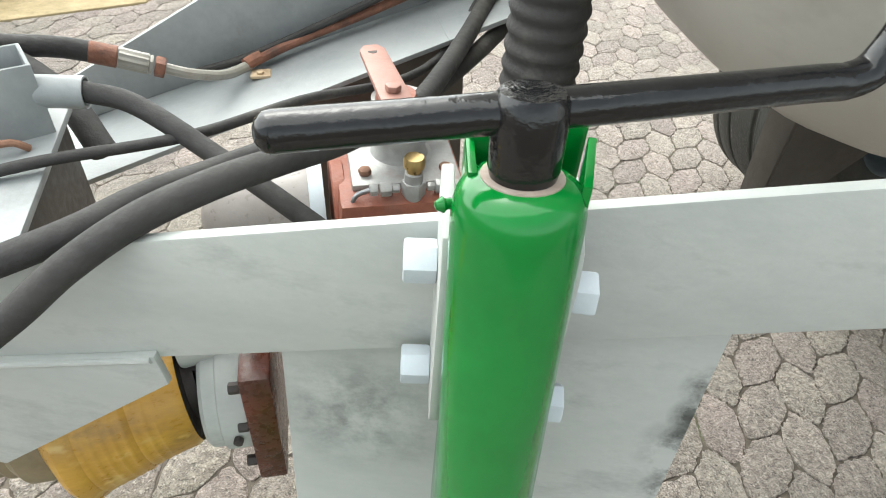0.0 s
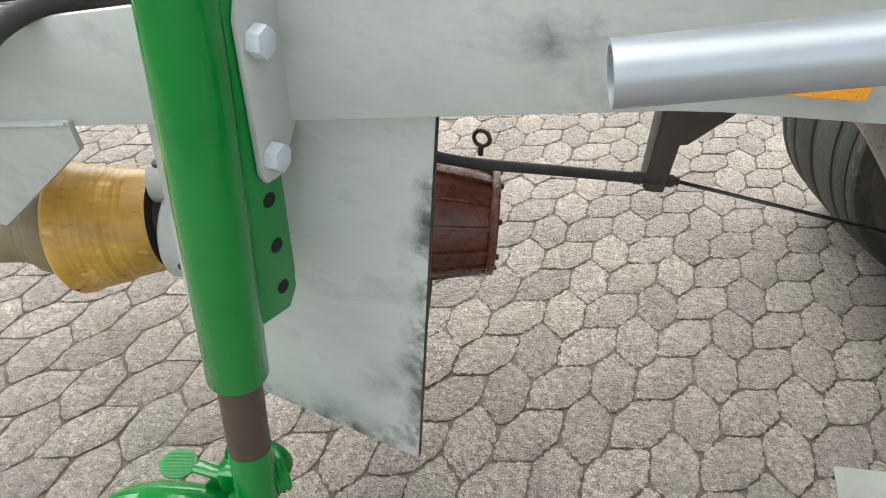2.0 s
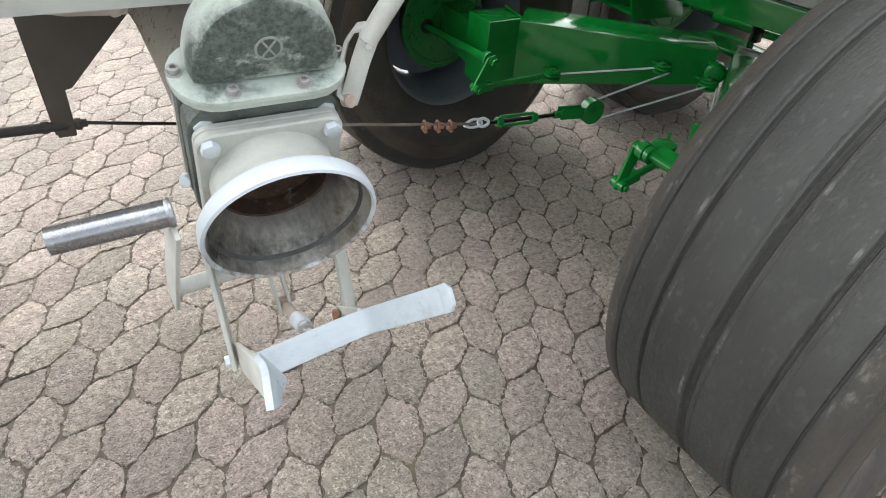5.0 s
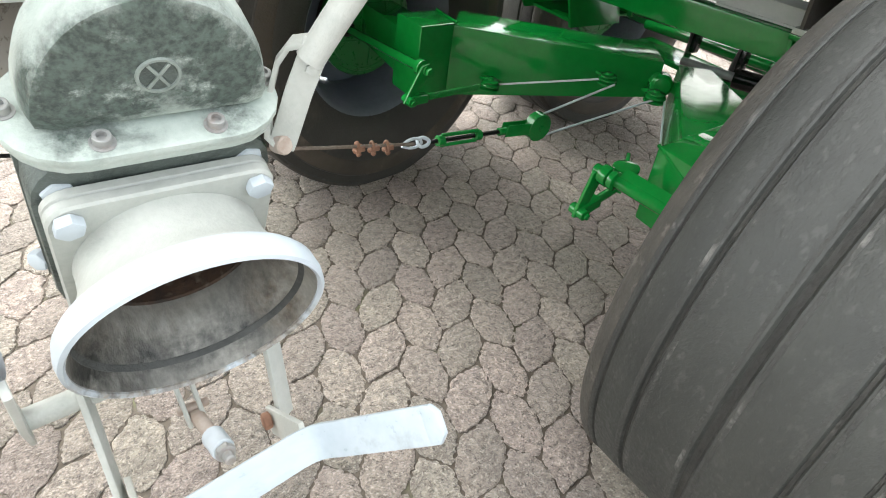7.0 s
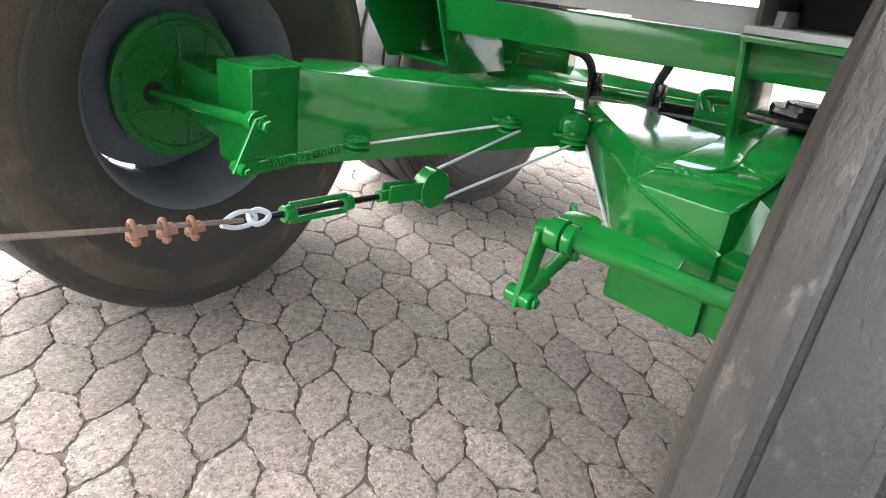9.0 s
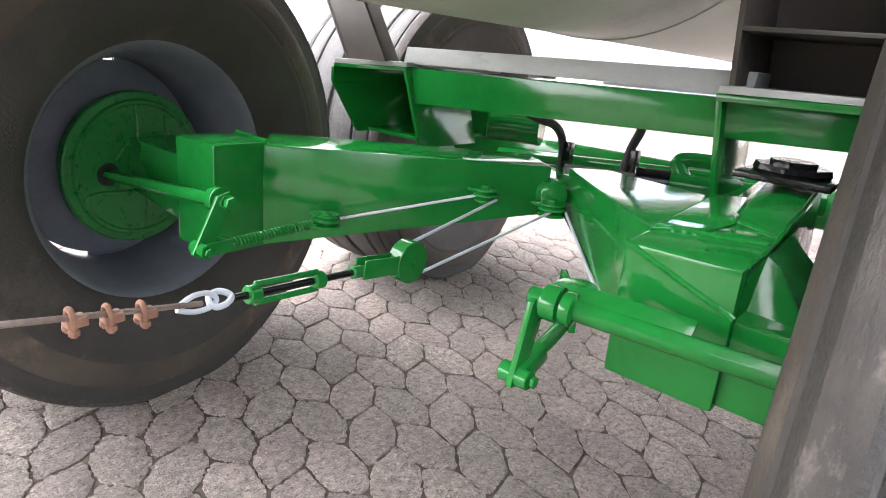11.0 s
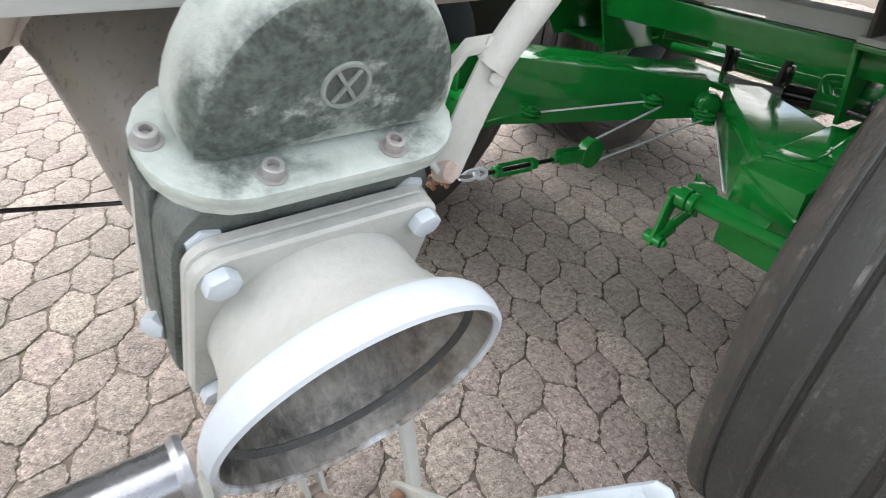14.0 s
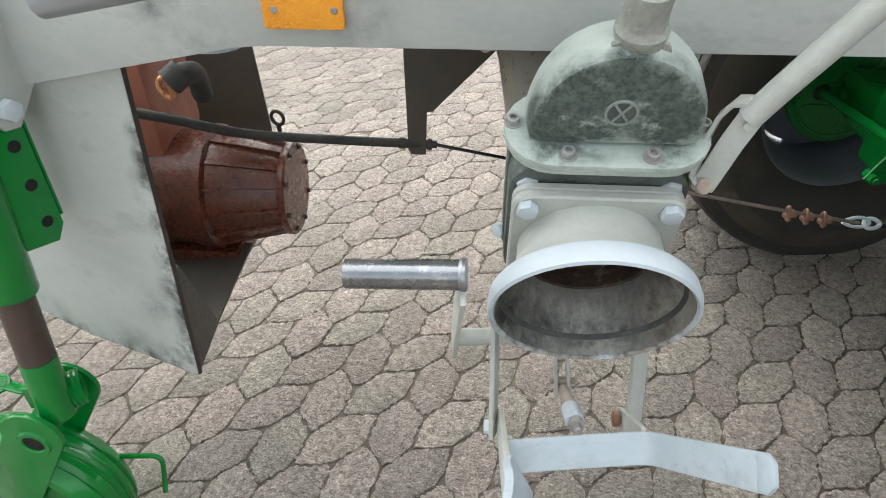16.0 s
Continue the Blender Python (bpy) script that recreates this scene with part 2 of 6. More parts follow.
# Guard grey as it looks shaded, for the far guard plate
GUARDSHADE = material("shaded_guard_grey", (0.085, 0.074, 0.060), (0.135, 0.118, 0.097), 0.45, scale=6, bump=0.12)
# Grey pipe paint with the shade under the tank worked into it
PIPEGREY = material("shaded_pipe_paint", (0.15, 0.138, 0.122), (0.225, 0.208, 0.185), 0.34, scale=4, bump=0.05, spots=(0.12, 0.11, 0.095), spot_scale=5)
RUST = material("rusty_steel", (0.17, 0.085, 0.055), (0.33, 0.18, 0.115), 0.8, scale=40, bump=0.6)
ROPE = material("wire_rope", (0.15, 0.115, 0.09), (0.30, 0.25, 0.21), 0.55, 0.4, scale=60, bump=0.5)
ORANGE = material("amber_reflector", (0.85, 0.30, 0.01), (0.95, 0.40, 0.02), 0.2, scale=60, bump=0.6, grain=300, coat=0.5)
COPPER = material("copper", (0.55, 0.24, 0.10), (0.70, 0.34, 0.16), 0.35, 0.7, scale=30)
ZINC = material("pale_worn_steel", (0.30, 0.30, 0.29), (0.46, 0.455, 0.44), 0.45, 0.3, scale=25, bump=0.3, spots=(0.30, 0.16, 0.12), spot_scale=20, spot_amount=0.5)
PINKRED = material("faded_pink_red", (0.26, 0.125, 0.095), (0.37, 0.20, 0.16), 0.5, scale=20, bump=0.2)
BRASS = material("brass", (0.45, 0.31, 0.12), (0.56, 0.42, 0.2), 0.35, 0.9, scale=30)
OLDPIN = material("flaking_pin", (0.30, 0.22, 0.17), (0.48, 0.42, 0.37), 0.7, scale=40, bump=0.5)
GRIME = material("rust_and_grime", (0.010, 0.008, 0.006), (0.075, 0.040, 0.022), 0.75, scale=38, bump=0.9, spots=(0.012, 0.011, 0.010), spot_scale=17, spot_amount=0.9, flecks=((0.12, 0.095, 0.07), 60.0))
SEAL = material("dirty_seal", (0.018, 0.020, 0.020), (0.105, 0.108, 0.10), 0.7, scale=16, bump=0.6, spots=(0.24, 0.23, 0.205), spot_scale=12, spot_amount=0.7)
# Rust and grey stains; the top ones are deepened for the bore's shade
INSIDE = material("stained_shaded_zinc", (0.095, 0.094, 0.085), (0.42, 0.405, 0.36), 0.5, 0.15, scale=14, bump=0.45, spots=(0.085, 0.066, 0.05), spot_scale=12, spot_amount=0.9, grain=150, stretch=(1.0, 0.5, 0.5), stains=[((0.764, -0.20, 0.963), 0.12, 3.0, (0.030, 0.019, 0.013)), ((0.83, -0.215, 0.945), 0.09, 2.6, (0.026, 0.020, 0.015)), ((0.695, -0.212, 0.94), 0.085, 2.6, (0.030, 0.022, 0.016)), ((0.762, -0.17, 0.86), 0.05, 1.6, (0.13, 0.075, 0.045)), ((0.672, -0.225, 0.835), 0.045, 2.2, (0.028, 0.028, 0.025)), ((0.81, -0.200, 0.795), 0.05, 1.3, (0.035, 0.037, 0.036)), ((0.765, -0.195, 0.786), 0.045, 1.3, (0.038, 0.038, 0.035)), ((0.715, -0.2, 0.797), 0.045, 1.2, (0.036, 0.036, 0.033)), ((0.85, -0.22, 0.84), 0.05, 1.6, (0.08, 0.062, 0.045))])


def paver(name, island):
    """Weathered concrete: brown-grey mortar, dark pores, pale aggregate and a coarse relief; each stone with a tone of its own."""
    m = bpy.data.materials.new(name)
    m.use_nodes = True
    n, l = m.node_tree.nodes, m.node_tree.links
    p = n["Principled BSDF"]
    geo = n.new("ShaderNodeNewGeometry")
    rnd = geo.outputs["Random Per Island"] if island else n.new("ShaderNodeObjectInfo").outputs["Random"]

    def noise(s, detail, rough, a, b):
        t = n.new("ShaderNodeTexNoise")
        t.inputs["Scale"].default_value, t.inputs["Detail"].default_value, t.inputs["Roughness"].default_value = s, detail, rough
        l.new(geo.outputs["Position"], t.inputs["Vector"])
        r = n.new("ShaderNodeMapRange")
        r.inputs["From Min"].default_value, r.inputs["From Max"].default_value = a, b
        l.new(t.outputs["Fac"], r.inputs["Value"])
        return r.outputs[0]

    def sums(a, b, k, kind="MULTIPLY_ADD"):
        q = n.new("ShaderNodeMath")
        q.operation = kind
        l.new(a, q.inputs[0])
        q.inputs[1].default_value = k
        if b is not None:
            l.new(b, q.inputs[2])
        return q.outputs[0]

    def blend(fac, a, b, kind="MIX"):
        x = n.new("ShaderNodeMix")
        x.data_type, x.blend_type = "RGBA", kind
        for sock, v in ((x.inputs["Factor"], fac), (x.inputs["A"], a), (x.inputs["B"], b)):
            if isinstance(v, tuple):
                sock.default_value = (*v, 1)
            elif isinstance(v, float):
                sock.default_value = v
            else:
                l.new(v, sock)
        return x.outputs["Result"]

    patch, mottle = noise(6.0, 4, 0.6, 0.38, 0.62), noise(50, 6, 0.78, 0.405, 0.595)
    blotch, damp = noise(24, 6, 0.75, 0.50, 0.64), noise(1.6, 3, 0.55, 0.48, 0.66)
    grain, pores, chips = noise(210, 3, 0.7, 0.39, 0.61), noise(85, 4, 0.65, 0.575, 0.635), noise(105, 3, 0.6, 0.575, 0.635)
    tone = sums(mottle, sums(grain, None, 0.4, "MULTIPLY"), 0.6)
    col = blend(tone, (0.076, 0.063, 0.052), (0.52, 0.449, 0.391))
    col = blend(sums(patch, None, 0.35, "MULTIPLY"), col, (0.155, 0.136, 0.116))
    col = blend(sums(blotch, None, 0.55, "MULTIPLY"), col, (0.115, 0.098, 0.082))
    col = blend(sums(damp, None, 0.34, "MULTIPLY"), col, (0.120, 0.112, 0.078))
    col = blend(sums(chips, None, 0.42, "MULTIPLY"), col, (0.72, 0.66, 0.605))
    col = blend(sums(pores, None, 0.75, "MULTIPLY"), col, (0.045, 0.037, 0.03))
    hs = n.new("ShaderNodeHueSaturation")
    vr = n.new("ShaderNodeMapRange")
    vr.inputs["To Min"].default_value, vr.inputs["To Max"].default_value = 0.79, 1.18
    l.new(rnd, vr.inputs["Value"])
    l.new(vr.outputs[0], hs.inputs["Value"])
    l.new(col, hs.inputs["Color"])
    fr = sums(sums(rnd, None, 7.31, "MULTIPLY"), None, 1.0, "MODULO")
    col = blend(1.0, hs.outputs[0], blend(fr, (1.0, 0.925, 0.925), (0.965, 0.965, 0.905)), "MULTIPLY")
    l.new(col, p.inputs["Base Color"])
    p.inputs["Roughness"].default_value = 0.93
    p.inputs["Sheen Weight"].default_value, p.inputs["Sheen Roughness"].default_value = 0.38, 0.35
    p.inputs["Sheen Tint"].default_value = (1.0, 0.96, 0.93, 1)
    high = sums(mottle, sums(grain, None, 0.6, "MULTIPLY"), 0.8)
    bp = n.new("ShaderNodeBump")
    bp.inputs["Strength"].default_value, bp.inputs["Distance"].default_value = 0.9, 0.005
    l.new(high, bp.inputs["Height"])
    l.new(bp.outputs[0], p.inputs["Normal"])
    return m


PAVER, PAVERS = paver("concrete_paver", False), paver("concrete_pavers_far", True)
SAND = material("joint_sand", (0.05, 0.040, 0.031), (0.15, 0.126, 0.099), 0.95, scale=30, bump=0.8, spots=(0.12, 0.15, 0.05), spot_scale=3, spot_amount=0.6, grain=200)
HOLE = material("dark_hollow", (0.004, 0.005, 0.004), (0.008, 0.009, 0.008), 0.9)
TUBE = material("paint_marked_steel", (0.20, 0.21, 0.225), (0.30, 0.31, 0.325), 0.26, 0.9, scale=14, bump=0.03, spots=(0.72, 0.72, 0.70), spot_scale=15, spot_amount=0.75, rough_var=0.06)
WALL = material("white_render_wall", (0.72, 0.72, 0.70), (0.8, 0.8, 0.78), 0.9, scale=2)
PANEL = material("pale_blue_sheet", (0.45, 0.56, 0.68), (0.5, 0.6, 0.7), 0.6, scale=3)
STRAW = material("dry_grass", (0.20, 0.16, 0.08), (0.38, 0.30, 0.18), 0.95, scale=12, bump=1.0, spots=(0.12, 0.13, 0.05), spot_scale=9, grain=70)
GRASS = material("short_grass", (0.05, 0.08, 0.02), (0.13, 0.13, 0.05), 0.95, scale=6, bump=1.0, grain=60)


# ---- mesh helpers ----
def merge(bm, tmp):
    me = bpy.data.meshes.new("tmp")
    tmp.to_mesh(me)
    tmp.free()
    bm.from_mesh(me)
    bpy.data.meshes.remove(me)
    return bm


def soften(tmp, width, segments=2, angle=30):
    if width > 0:
        edges = [e for e in tmp.edges if len(e.link_faces) == 2 and e.calc_face_angle(0) > radians(angle)]
        bmesh.ops.bevel(tmp, geom=edges, offset=width, segments=segments, affect="EDGES", profile=0.6, clamp_overlap=True)
    return tmp


def hexa(bm, low, high, bevel=0.004):
    """A solid from four lower and four upper corners, each given in the same turn."""
    tmp = bmesh.new()
    a = [tmp.verts.new(v) for v in low]
    b = [tmp.verts.new(v) for v in high]
    k = len(a)
    tmp.faces.new(a[::-1])
    tmp.faces.new(b)
    for i in range(k):
        tmp.faces.new((a[i], a[(i + 1) % k], b[(i + 1) % k], b[i]))
    bmesh.ops.recalc_face_normals(tmp, faces=tmp.faces)
    return merge(bm, soften(tmp, bevel))


def box(bm, c, s, bevel=0.003, turn=None):
    x, y, z = (v / 2 for v in s)
    q = [(-x, -y), (x, -y), (x, y), (-x, y)]
    m = turn or Matrix()
    put = lambda v: m @ Vector(v) + Vector(c)
    return hexa(bm, [put((a, b, -z)) for a, b in q], [put((a, b, z)) for a, b in q], bevel)


def slab(bm, outline, at, ex, ey, thick, bevel=0.002, holes=()):
    """A flat plate: an outline in the plane of ex and ey through at, thickened both ways along their normal."""
    at, ex, ey = Vector(at), Vector(ex).normalized(), Vector(ey).normalized()
    nn = ex.cross(ey).normalized() * (thick / 2)
    return hexa(bm, [at + ex * a + ey * b - nn for a, b in outline], [at + ex * a + ey * b + nn for a, b in outline], bevel)


def frame_of(axis):
    w = Vector(axis).normalized()
    u = w.cross((0, 0, 1) if abs(w.z) < 0.9 else (1, 0, 0)).normalized()
    return u, w.cross(u), w


def lathe(bm, at, axis, profile, seg=32, closed=False, start=None):
    """Turned form: profile rows (radius, height along the axis)."""
    u, v, w = frame_of(axis)
    at = Vector(at)
    tmp = bmesh.new()
    rings = []
    for r, h in profile:
        if r < 1e-6:
            rings.append([tmp.verts.new(at + w * h)])
        else:
            rings.append([tmp.verts.new(at + w * h + (u * math.cos(a) + v * math.sin(a)) * r) for a in (2 * math.pi * k / seg for k in range(seg))])
    pairs = list(zip(rings, rings[1:])) + ([(rings[-1], rings[0])] if closed else [])
    for a, b in pairs:
        for k in range(seg):
            j = (k + 1) % seg
            f = [a[k % len(a)], a[j % len(a)], b[j % len(b)], b[k % len(b)]]
            f = list(dict.fromkeys(f))
            if len(f) > 2:
                tmp.faces.new(f)
    bmesh.ops.recalc_face_normals(tmp, faces=tmp.faces)
    return merge(bm, tmp)


def rod(bm, p0, p1, r, r1=None, seg=20, edge=0.0015):
    p0, p1 = Vector(p0), Vector(p1)
    r1 = r if r1 is None else r1
    d = (p1 - p0).length
    e = min(edge, r * 0.4, r1 * 0.4, d * 0.3)
    return lathe(bm, p0, p1 - p0, [(0, 0), (r - e, 0), (r, e), (r1, d - e), (r1 - e, d), (0, d)], seg)


def pipe(bm, p0, p1, r, wall=0.003, seg=28):
    p0, p1 = Vector(p0), Vector(p1)
    d = (p1 - p0).length
    return lathe(bm, p0, p1 - p0, [(r, 0), (r, d), (r - wall, d), (r - wall, 0)], seg, closed=True)


def curve_points(pts, steps=8):
    pts = [Vector(p) for p in pts]
    ext = [2 * pts[0] - pts[1]] + pts + [2 * pts[-1] - pts[-2]]
    out = []
    for i in range(1, len(ext) - 2):
        a, b, c, d = ext[i - 1 : i + 3]
        for k in range(steps):
            t = k / steps
            out.append(0.5 * ((2 * b) + (c - a) * t + (2 * a - 5 * b + 4 * c - d) * t * t + (3 * b - a - 3 * c + d) * t ** 3))
    return out + [pts[-1]]


def sweep(bm, pts, r, seg=14, steps=8, ripple=0.0, pitch=0.02):
    """A round bar or hose along a smooth line; ripple gives it rings."""
    line = curve_points(pts, steps) if steps > 1 else [Vector(p) for p in pts]
    tmp = bmesh.new()
    u = frame_of(line[1] - line[0])[0]
    rings, run = [], 0.0
    for i, p in enumerate(line):
        w = (line[min(i + 1, len(line) - 1)] - line[max(i - 1, 0)]).normalized()
        u = (u - w * u.dot(w)).normalized()
        v = w.cross(u)
        if i:
            run += (p - line[i - 1]).length
        rr = r + ripple * math.cos(2 * math.pi * run / pitch)
        rings.append([tmp.verts.new(p + (u * math.cos(a) + v * math.sin(a)) * rr) for a in (2 * math.pi * k / seg for k in range(seg))])
    for a, b in zip(rings, rings[1:]):
        for k in range(seg):
            tmp.faces.new((a[k], a[(k + 1) % seg], b[(k + 1) % seg], b[k]))
    tmp.faces.new(rings[0][::-1])
    tmp.faces.new(rings[-1])
    bmesh.ops.recalc_face_normals(tmp, faces=tmp.faces)
    return merge(bm, tmp)


def coil(bm, p0, p1, r, wire, turns):
    u, v, w = frame_of(Vector(p1) - Vector(p0))
    d = (Vector(p1) - Vector(p0)).length
    k = turns * 10
    pts = [Vector(p0) + w * (d * i / k) + (u * math.cos(i * math.pi / 5) + v * math.sin(i * math.pi / 5)) * r for i in range(k + 1)]
    return sweep(bm, pts, wire, 6, 1)


def hexhead(bm, at, axis, r, h, washer=0.0):
    u, v, w = frame_of(axis)
    at = Vector(at)
    if washer:
        rod(bm, at, at + w * 0.003, washer)
        at = at + w * 0.003
    ring = [(u * math.cos(k * math.pi / 3 + 0.3) + v * math.sin(k * math.pi / 3 + 0.3)) for k in range(6)]
    return hexa(bm, [at + d * r for d in ring], [at + d * r + w * h for d in ring], min(0.0025, h * 0.3))


def strap(bm, pts, width, thick, across, bevel=0.002):
    """A flat bar bent along pts; across is the direction of its width."""
    pts = [Vector(p) for p in pts]
    across = Vector(across).normalized()
    tmp = bmesh.new()
    rows = []
    for i, p in enumerate(pts):
        w = (pts[min(i + 1, len(pts) - 1)] - pts[max(i - 1, 0)]).normalized()
        a = (across - w * across.dot(w)).normalized()
        nn = w.cross(a)
        rows.append([tmp.verts.new(p + a * sx * width / 2 + nn * sn * thick / 2) for sx, sn in ((-1, -1), (1, -1), (1, 1), (-1, 1))])
    for a, b in zip(rows, rows[1:]):
        for k in range(4):
            tmp.faces.new((a[k], a[(k + 1) % 4], b[(k + 1) % 4], b[k]))
    tmp.faces.new(rows[0][::-1])
    tmp.faces.new(rows[-1])
    bmesh.ops.recalc_face_normals(tmp, faces=tmp.faces)
    return merge(bm, soften(tmp, bevel, 2, 50))


def finish(name, bm, mtl, smooth=35):
    me = bpy.data.meshes.new(name)
    bm.to_mesh(me)
    bm.free()
    me.materials.append(mtl)
    if smooth:
        me.polygons.foreach_set("use_smooth", [True] * len(me.polygons))
        me.set_sharp_from_angle(angle=radians(smooth))
    return new(name, me)


def thing(name, label, category, at, group=""):
    e = new(name)
    e.location = at
    e.empty_display_size = 0.05
    return tagged(e, label, category, group)


def part(name, bm, mtl, parent, label="", smooth=35):
    ob = finish(name, bm, mtl, smooth)
    ob.parent = parent
    if parent.type == "EMPTY":
        ob.matrix_parent_inverse = Matrix.Translation(-Vector(parent.location))
    if label:
        ob["label"] = label
    return ob


def single(name, bm, mtl, label, category, kind="", group="", smooth=35):
    return tagged(finish(name, bm, mtl, smooth), label, category, group, kind)


B = bmesh.new

# ---- the setting ----
mid = lambda x: 0.32 + 0.058 * x  # the trailer's middle line
bm = B()
box(bm, (0, 0, -0.0296), (400, 400, 0.05), 0)
ground = single("ground", bm, SAND, "sandy ground between and beyond the paving stones", "ground", "structure", smooth=0)
bm = B()
hexa(bm, [(-9, 5.2, -0.02), (1.2, 5.6, -0.02), (1.2, 12, -0.02), (-9, 12, -0.02)], [(-9, 5.2, 0.03), (1.2, 5.6, 0.03), (1.2, 12, 0.05), (-9, 12, 0.05)], 0.01)
single("grass_verge", bm, GRASS, "strip of short dry grass beyond the paving", "grass", "stuff", smooth=0)
bm = B()
box(bm, (16, 7, 2.5), (0.3, 30, 5), 0.01)
wall_far = single("wall_far", bm, WALL, "white rendered wall of a building across the yard", "wall", "structure", smooth=0)
bm = B()
box(bm, (15.8, 4.78, 1.3), (0.06, 2.0, 2.6), 0.01)
single("door_far", bm, PANEL, "pale blue sheet-metal door in the far wall", "door", "structure", smooth=0)

bm = B()
hexa(bm, [(-2.3, 3.12, -0.01), (-1.1, 3.58, -0.01), (-0.6, 5.2, -0.01), (-2.6, 5.2, -0.01)], [(-2.3, 3.12, 0.012), (-1.1, 3.58, 0.012), (-0.6, 5.2, 0.03), (-2.6, 5.2, 0.03)], 0.008)
single("dry_grass_patch", bm, STRAW, "patch of dry brown grass and leaves beside the paving", "grass", "stuff", smooth=0)
fence = thing("yard_fence", "weathered grey upright boards of a yard fence", "fence", (-1.9, 4.6, 0))
for k in range(11):
    bm = B()
    box(bm, (-2.75 + 0.2 * k, 4.45 + 0.03 * k, 0.42), (0.188, 0.022, 0.84), 0.004)
    part("board", bm, SHADE if k % 3 == 0 else GREY, fence)
bm = B()
box(bm, (-1.75, 4.63, 0.5), (2.2, 0.04, 0.07), 0.004, Matrix.Rotation(math.atan(0.15), 4, "Z"))
part("rail", bm, SHADE, fence)
bin_ = thing("yellow_barrel", "bright yellow plastic barrel standing in the yard", "barrel", (-2.03, 3.72, 0))
bm = B()
lathe(bm, (-2.03, 3.72, 0.0), (0, 0, 1), [(0, 0), (0.13, 0), (0.145, 0.02), (0.15, 0.12), (0.154, 0.13), (0.15, 0.14), (0.15, 0.34), (0.154, 0.35), (0.15, 0.36), (0.145, 0.46), (0.12, 0.48), (0, 0.485)], 36)
part("body", bm, BRIGHT, bin_)
bm = B()
rod(bm, (-2.0, 3.7, 0.484), (-2.0, 3.7, 0.5), 0.03)
part("cap", bm, DARK, bin_)
bm = B()
box(bm, (-1.84, 3.75, 0.45), (0.05, 0.05, 0.9), 0.004)
single("yard_post", bm, WALL, "white painted square post in the yard", "post")

# ---- the trailer's frame ----
chassis = thing("trailer_frame", "light grey painted steel trailer frame with a drawbar that narrows forward", "trailer frame", (0.4, 0.35, 0.9))
ZB = lambda x: 1.009 + 0.261 * x
ZT = lambda x: 1.146 + 0.25 * x
FRONT, BEND, REAR = -1.5, 0.364, 6.4


def rail(outer, inward):
    """A side rail in one piece, bent where the drawbar meets the frame."""
    tmp = bmesh.new()
    rows = []
    for x in (FRONT, BEND - 0.02, BEND + 0.02, REAR):
        y, low, high = outer(x), min(ZB(x), 1.104), min(ZT(x), 1.237)
        rows.append([tmp.verts.new(p) for p in ((x, y, low), (x, y + 0.011 * inward, low), (x, y + 0.011 * inward, high), (x, y, high))])
    for a, b in zip(rows, rows[1:]):
        for k in range(4):
            tmp.faces.new((a[k], a[(k + 1) % 4], b[(k + 1) % 4], b[k]))
    tmp.faces.new(rows[0][::-1])
    tmp.faces.new(rows[-1])
    bmesh.ops.recalc_face_normals(tmp, faces=tmp.faces)
    return part("side_rail", merge(B(), soften(tmp, 0.0025)), GREY, chassis)


near_y = lambda x: 0.0135 - 0.305 * x if x < BEND else -0.0975
rail(near_y, 1)
far_out = lambda x: 0.69 + 0.2 * (x + 0.3)
far_top = lambda x: min(0.979 + 0.515 * (x + 0.476), 1.237)
far_low = lambda x: min(1.014 + 0.25 * x, 1.104)
XS = (-1.5, -0.54, 0.02, BEND)
bm = B()
for x0, x1 in zip(XS[1:], XS[2:]):
    hexa(bm, [(x0, far_out(x0), far_low(x0)), (x1, far_out(x1), far_low(x1)), (x1, far_out(x1) + 0.01, far_low(x1)), (x0, far_out(x0) + 0.01, far_low(x0))],
         [(x0, far_out(x0), far_top(x0)), (x1, far_out(x1), far_top(x1)), (x1, far_out(x1) + 0.01, far_top(x1)), (x0, far_out(x0) + 0.01, far_top(x0))], 0.002)
hexa(bm, [(BEND, far_out(BEND), 1.104), (REAR, 1.47, 1.104), (REAR, 1.48, 1.104), (BEND, far_out(BEND) + 0.01, 1.104)], [(BEND, far_out(BEND), 1.237), (REAR, 1.47, 1.237), (REAR, 1.48, 1.237), (BEND, far_out(BEND) + 0.01, 1.237)], 0.002)
part("side_rail", bm, DECKGREY, chassis)
bm = B()
for x0, x1 in zip(XS, XS[1:]):
    hexa(bm, [(x, y, far_low(x) - 0.008) for x, y in ((x0, 0.588 + 0.26 * x0), (x1, 0.588 + 0.26 * x1), (x1, far_out(x1) + 0.01), (x0, far_out(x0) + 0.01))],
         [(x, y, far_low(x)) for x, y in ((x0, 0.588 + 0.26 * x0), (x1, 0.588 + 0.26 * x1), (x1, far_out(x1) + 0.01), (x0, far_out(x0) + 0.01))], 0.0015)
part("lower_flange", bm, DECKGREY, chassis)
OUT = Vector((-0.305, -1, 0)).normalized()    # out of its face
def on_rail(x, z, out):
    """A place by the near drawbar rail: x along the trailer, height, and how far it stands out of the rail's face."""
    return Vector((x, 0.0135 - 0.305 * x, z)) + OUT * out


def rail_plate(bm, outline, out, thick, bevel=0.002):
    hexa(bm, [on_rail(x, z, out - thick / 2) for x, z in outline], [on_rail(x, z, out + thick / 2) for x, z in outline], bevel)


bm = B()
rail_plate(bm, [(-1.15, 0.69), (-0.64, 0.69), (-0.572, 0.686), (-0.338, 0.89), (-0.343, 0.93), (-1.15, 0.725)], 0.004, 0.009)
part("gusset", bm, GREY, chassis)
bm = B()
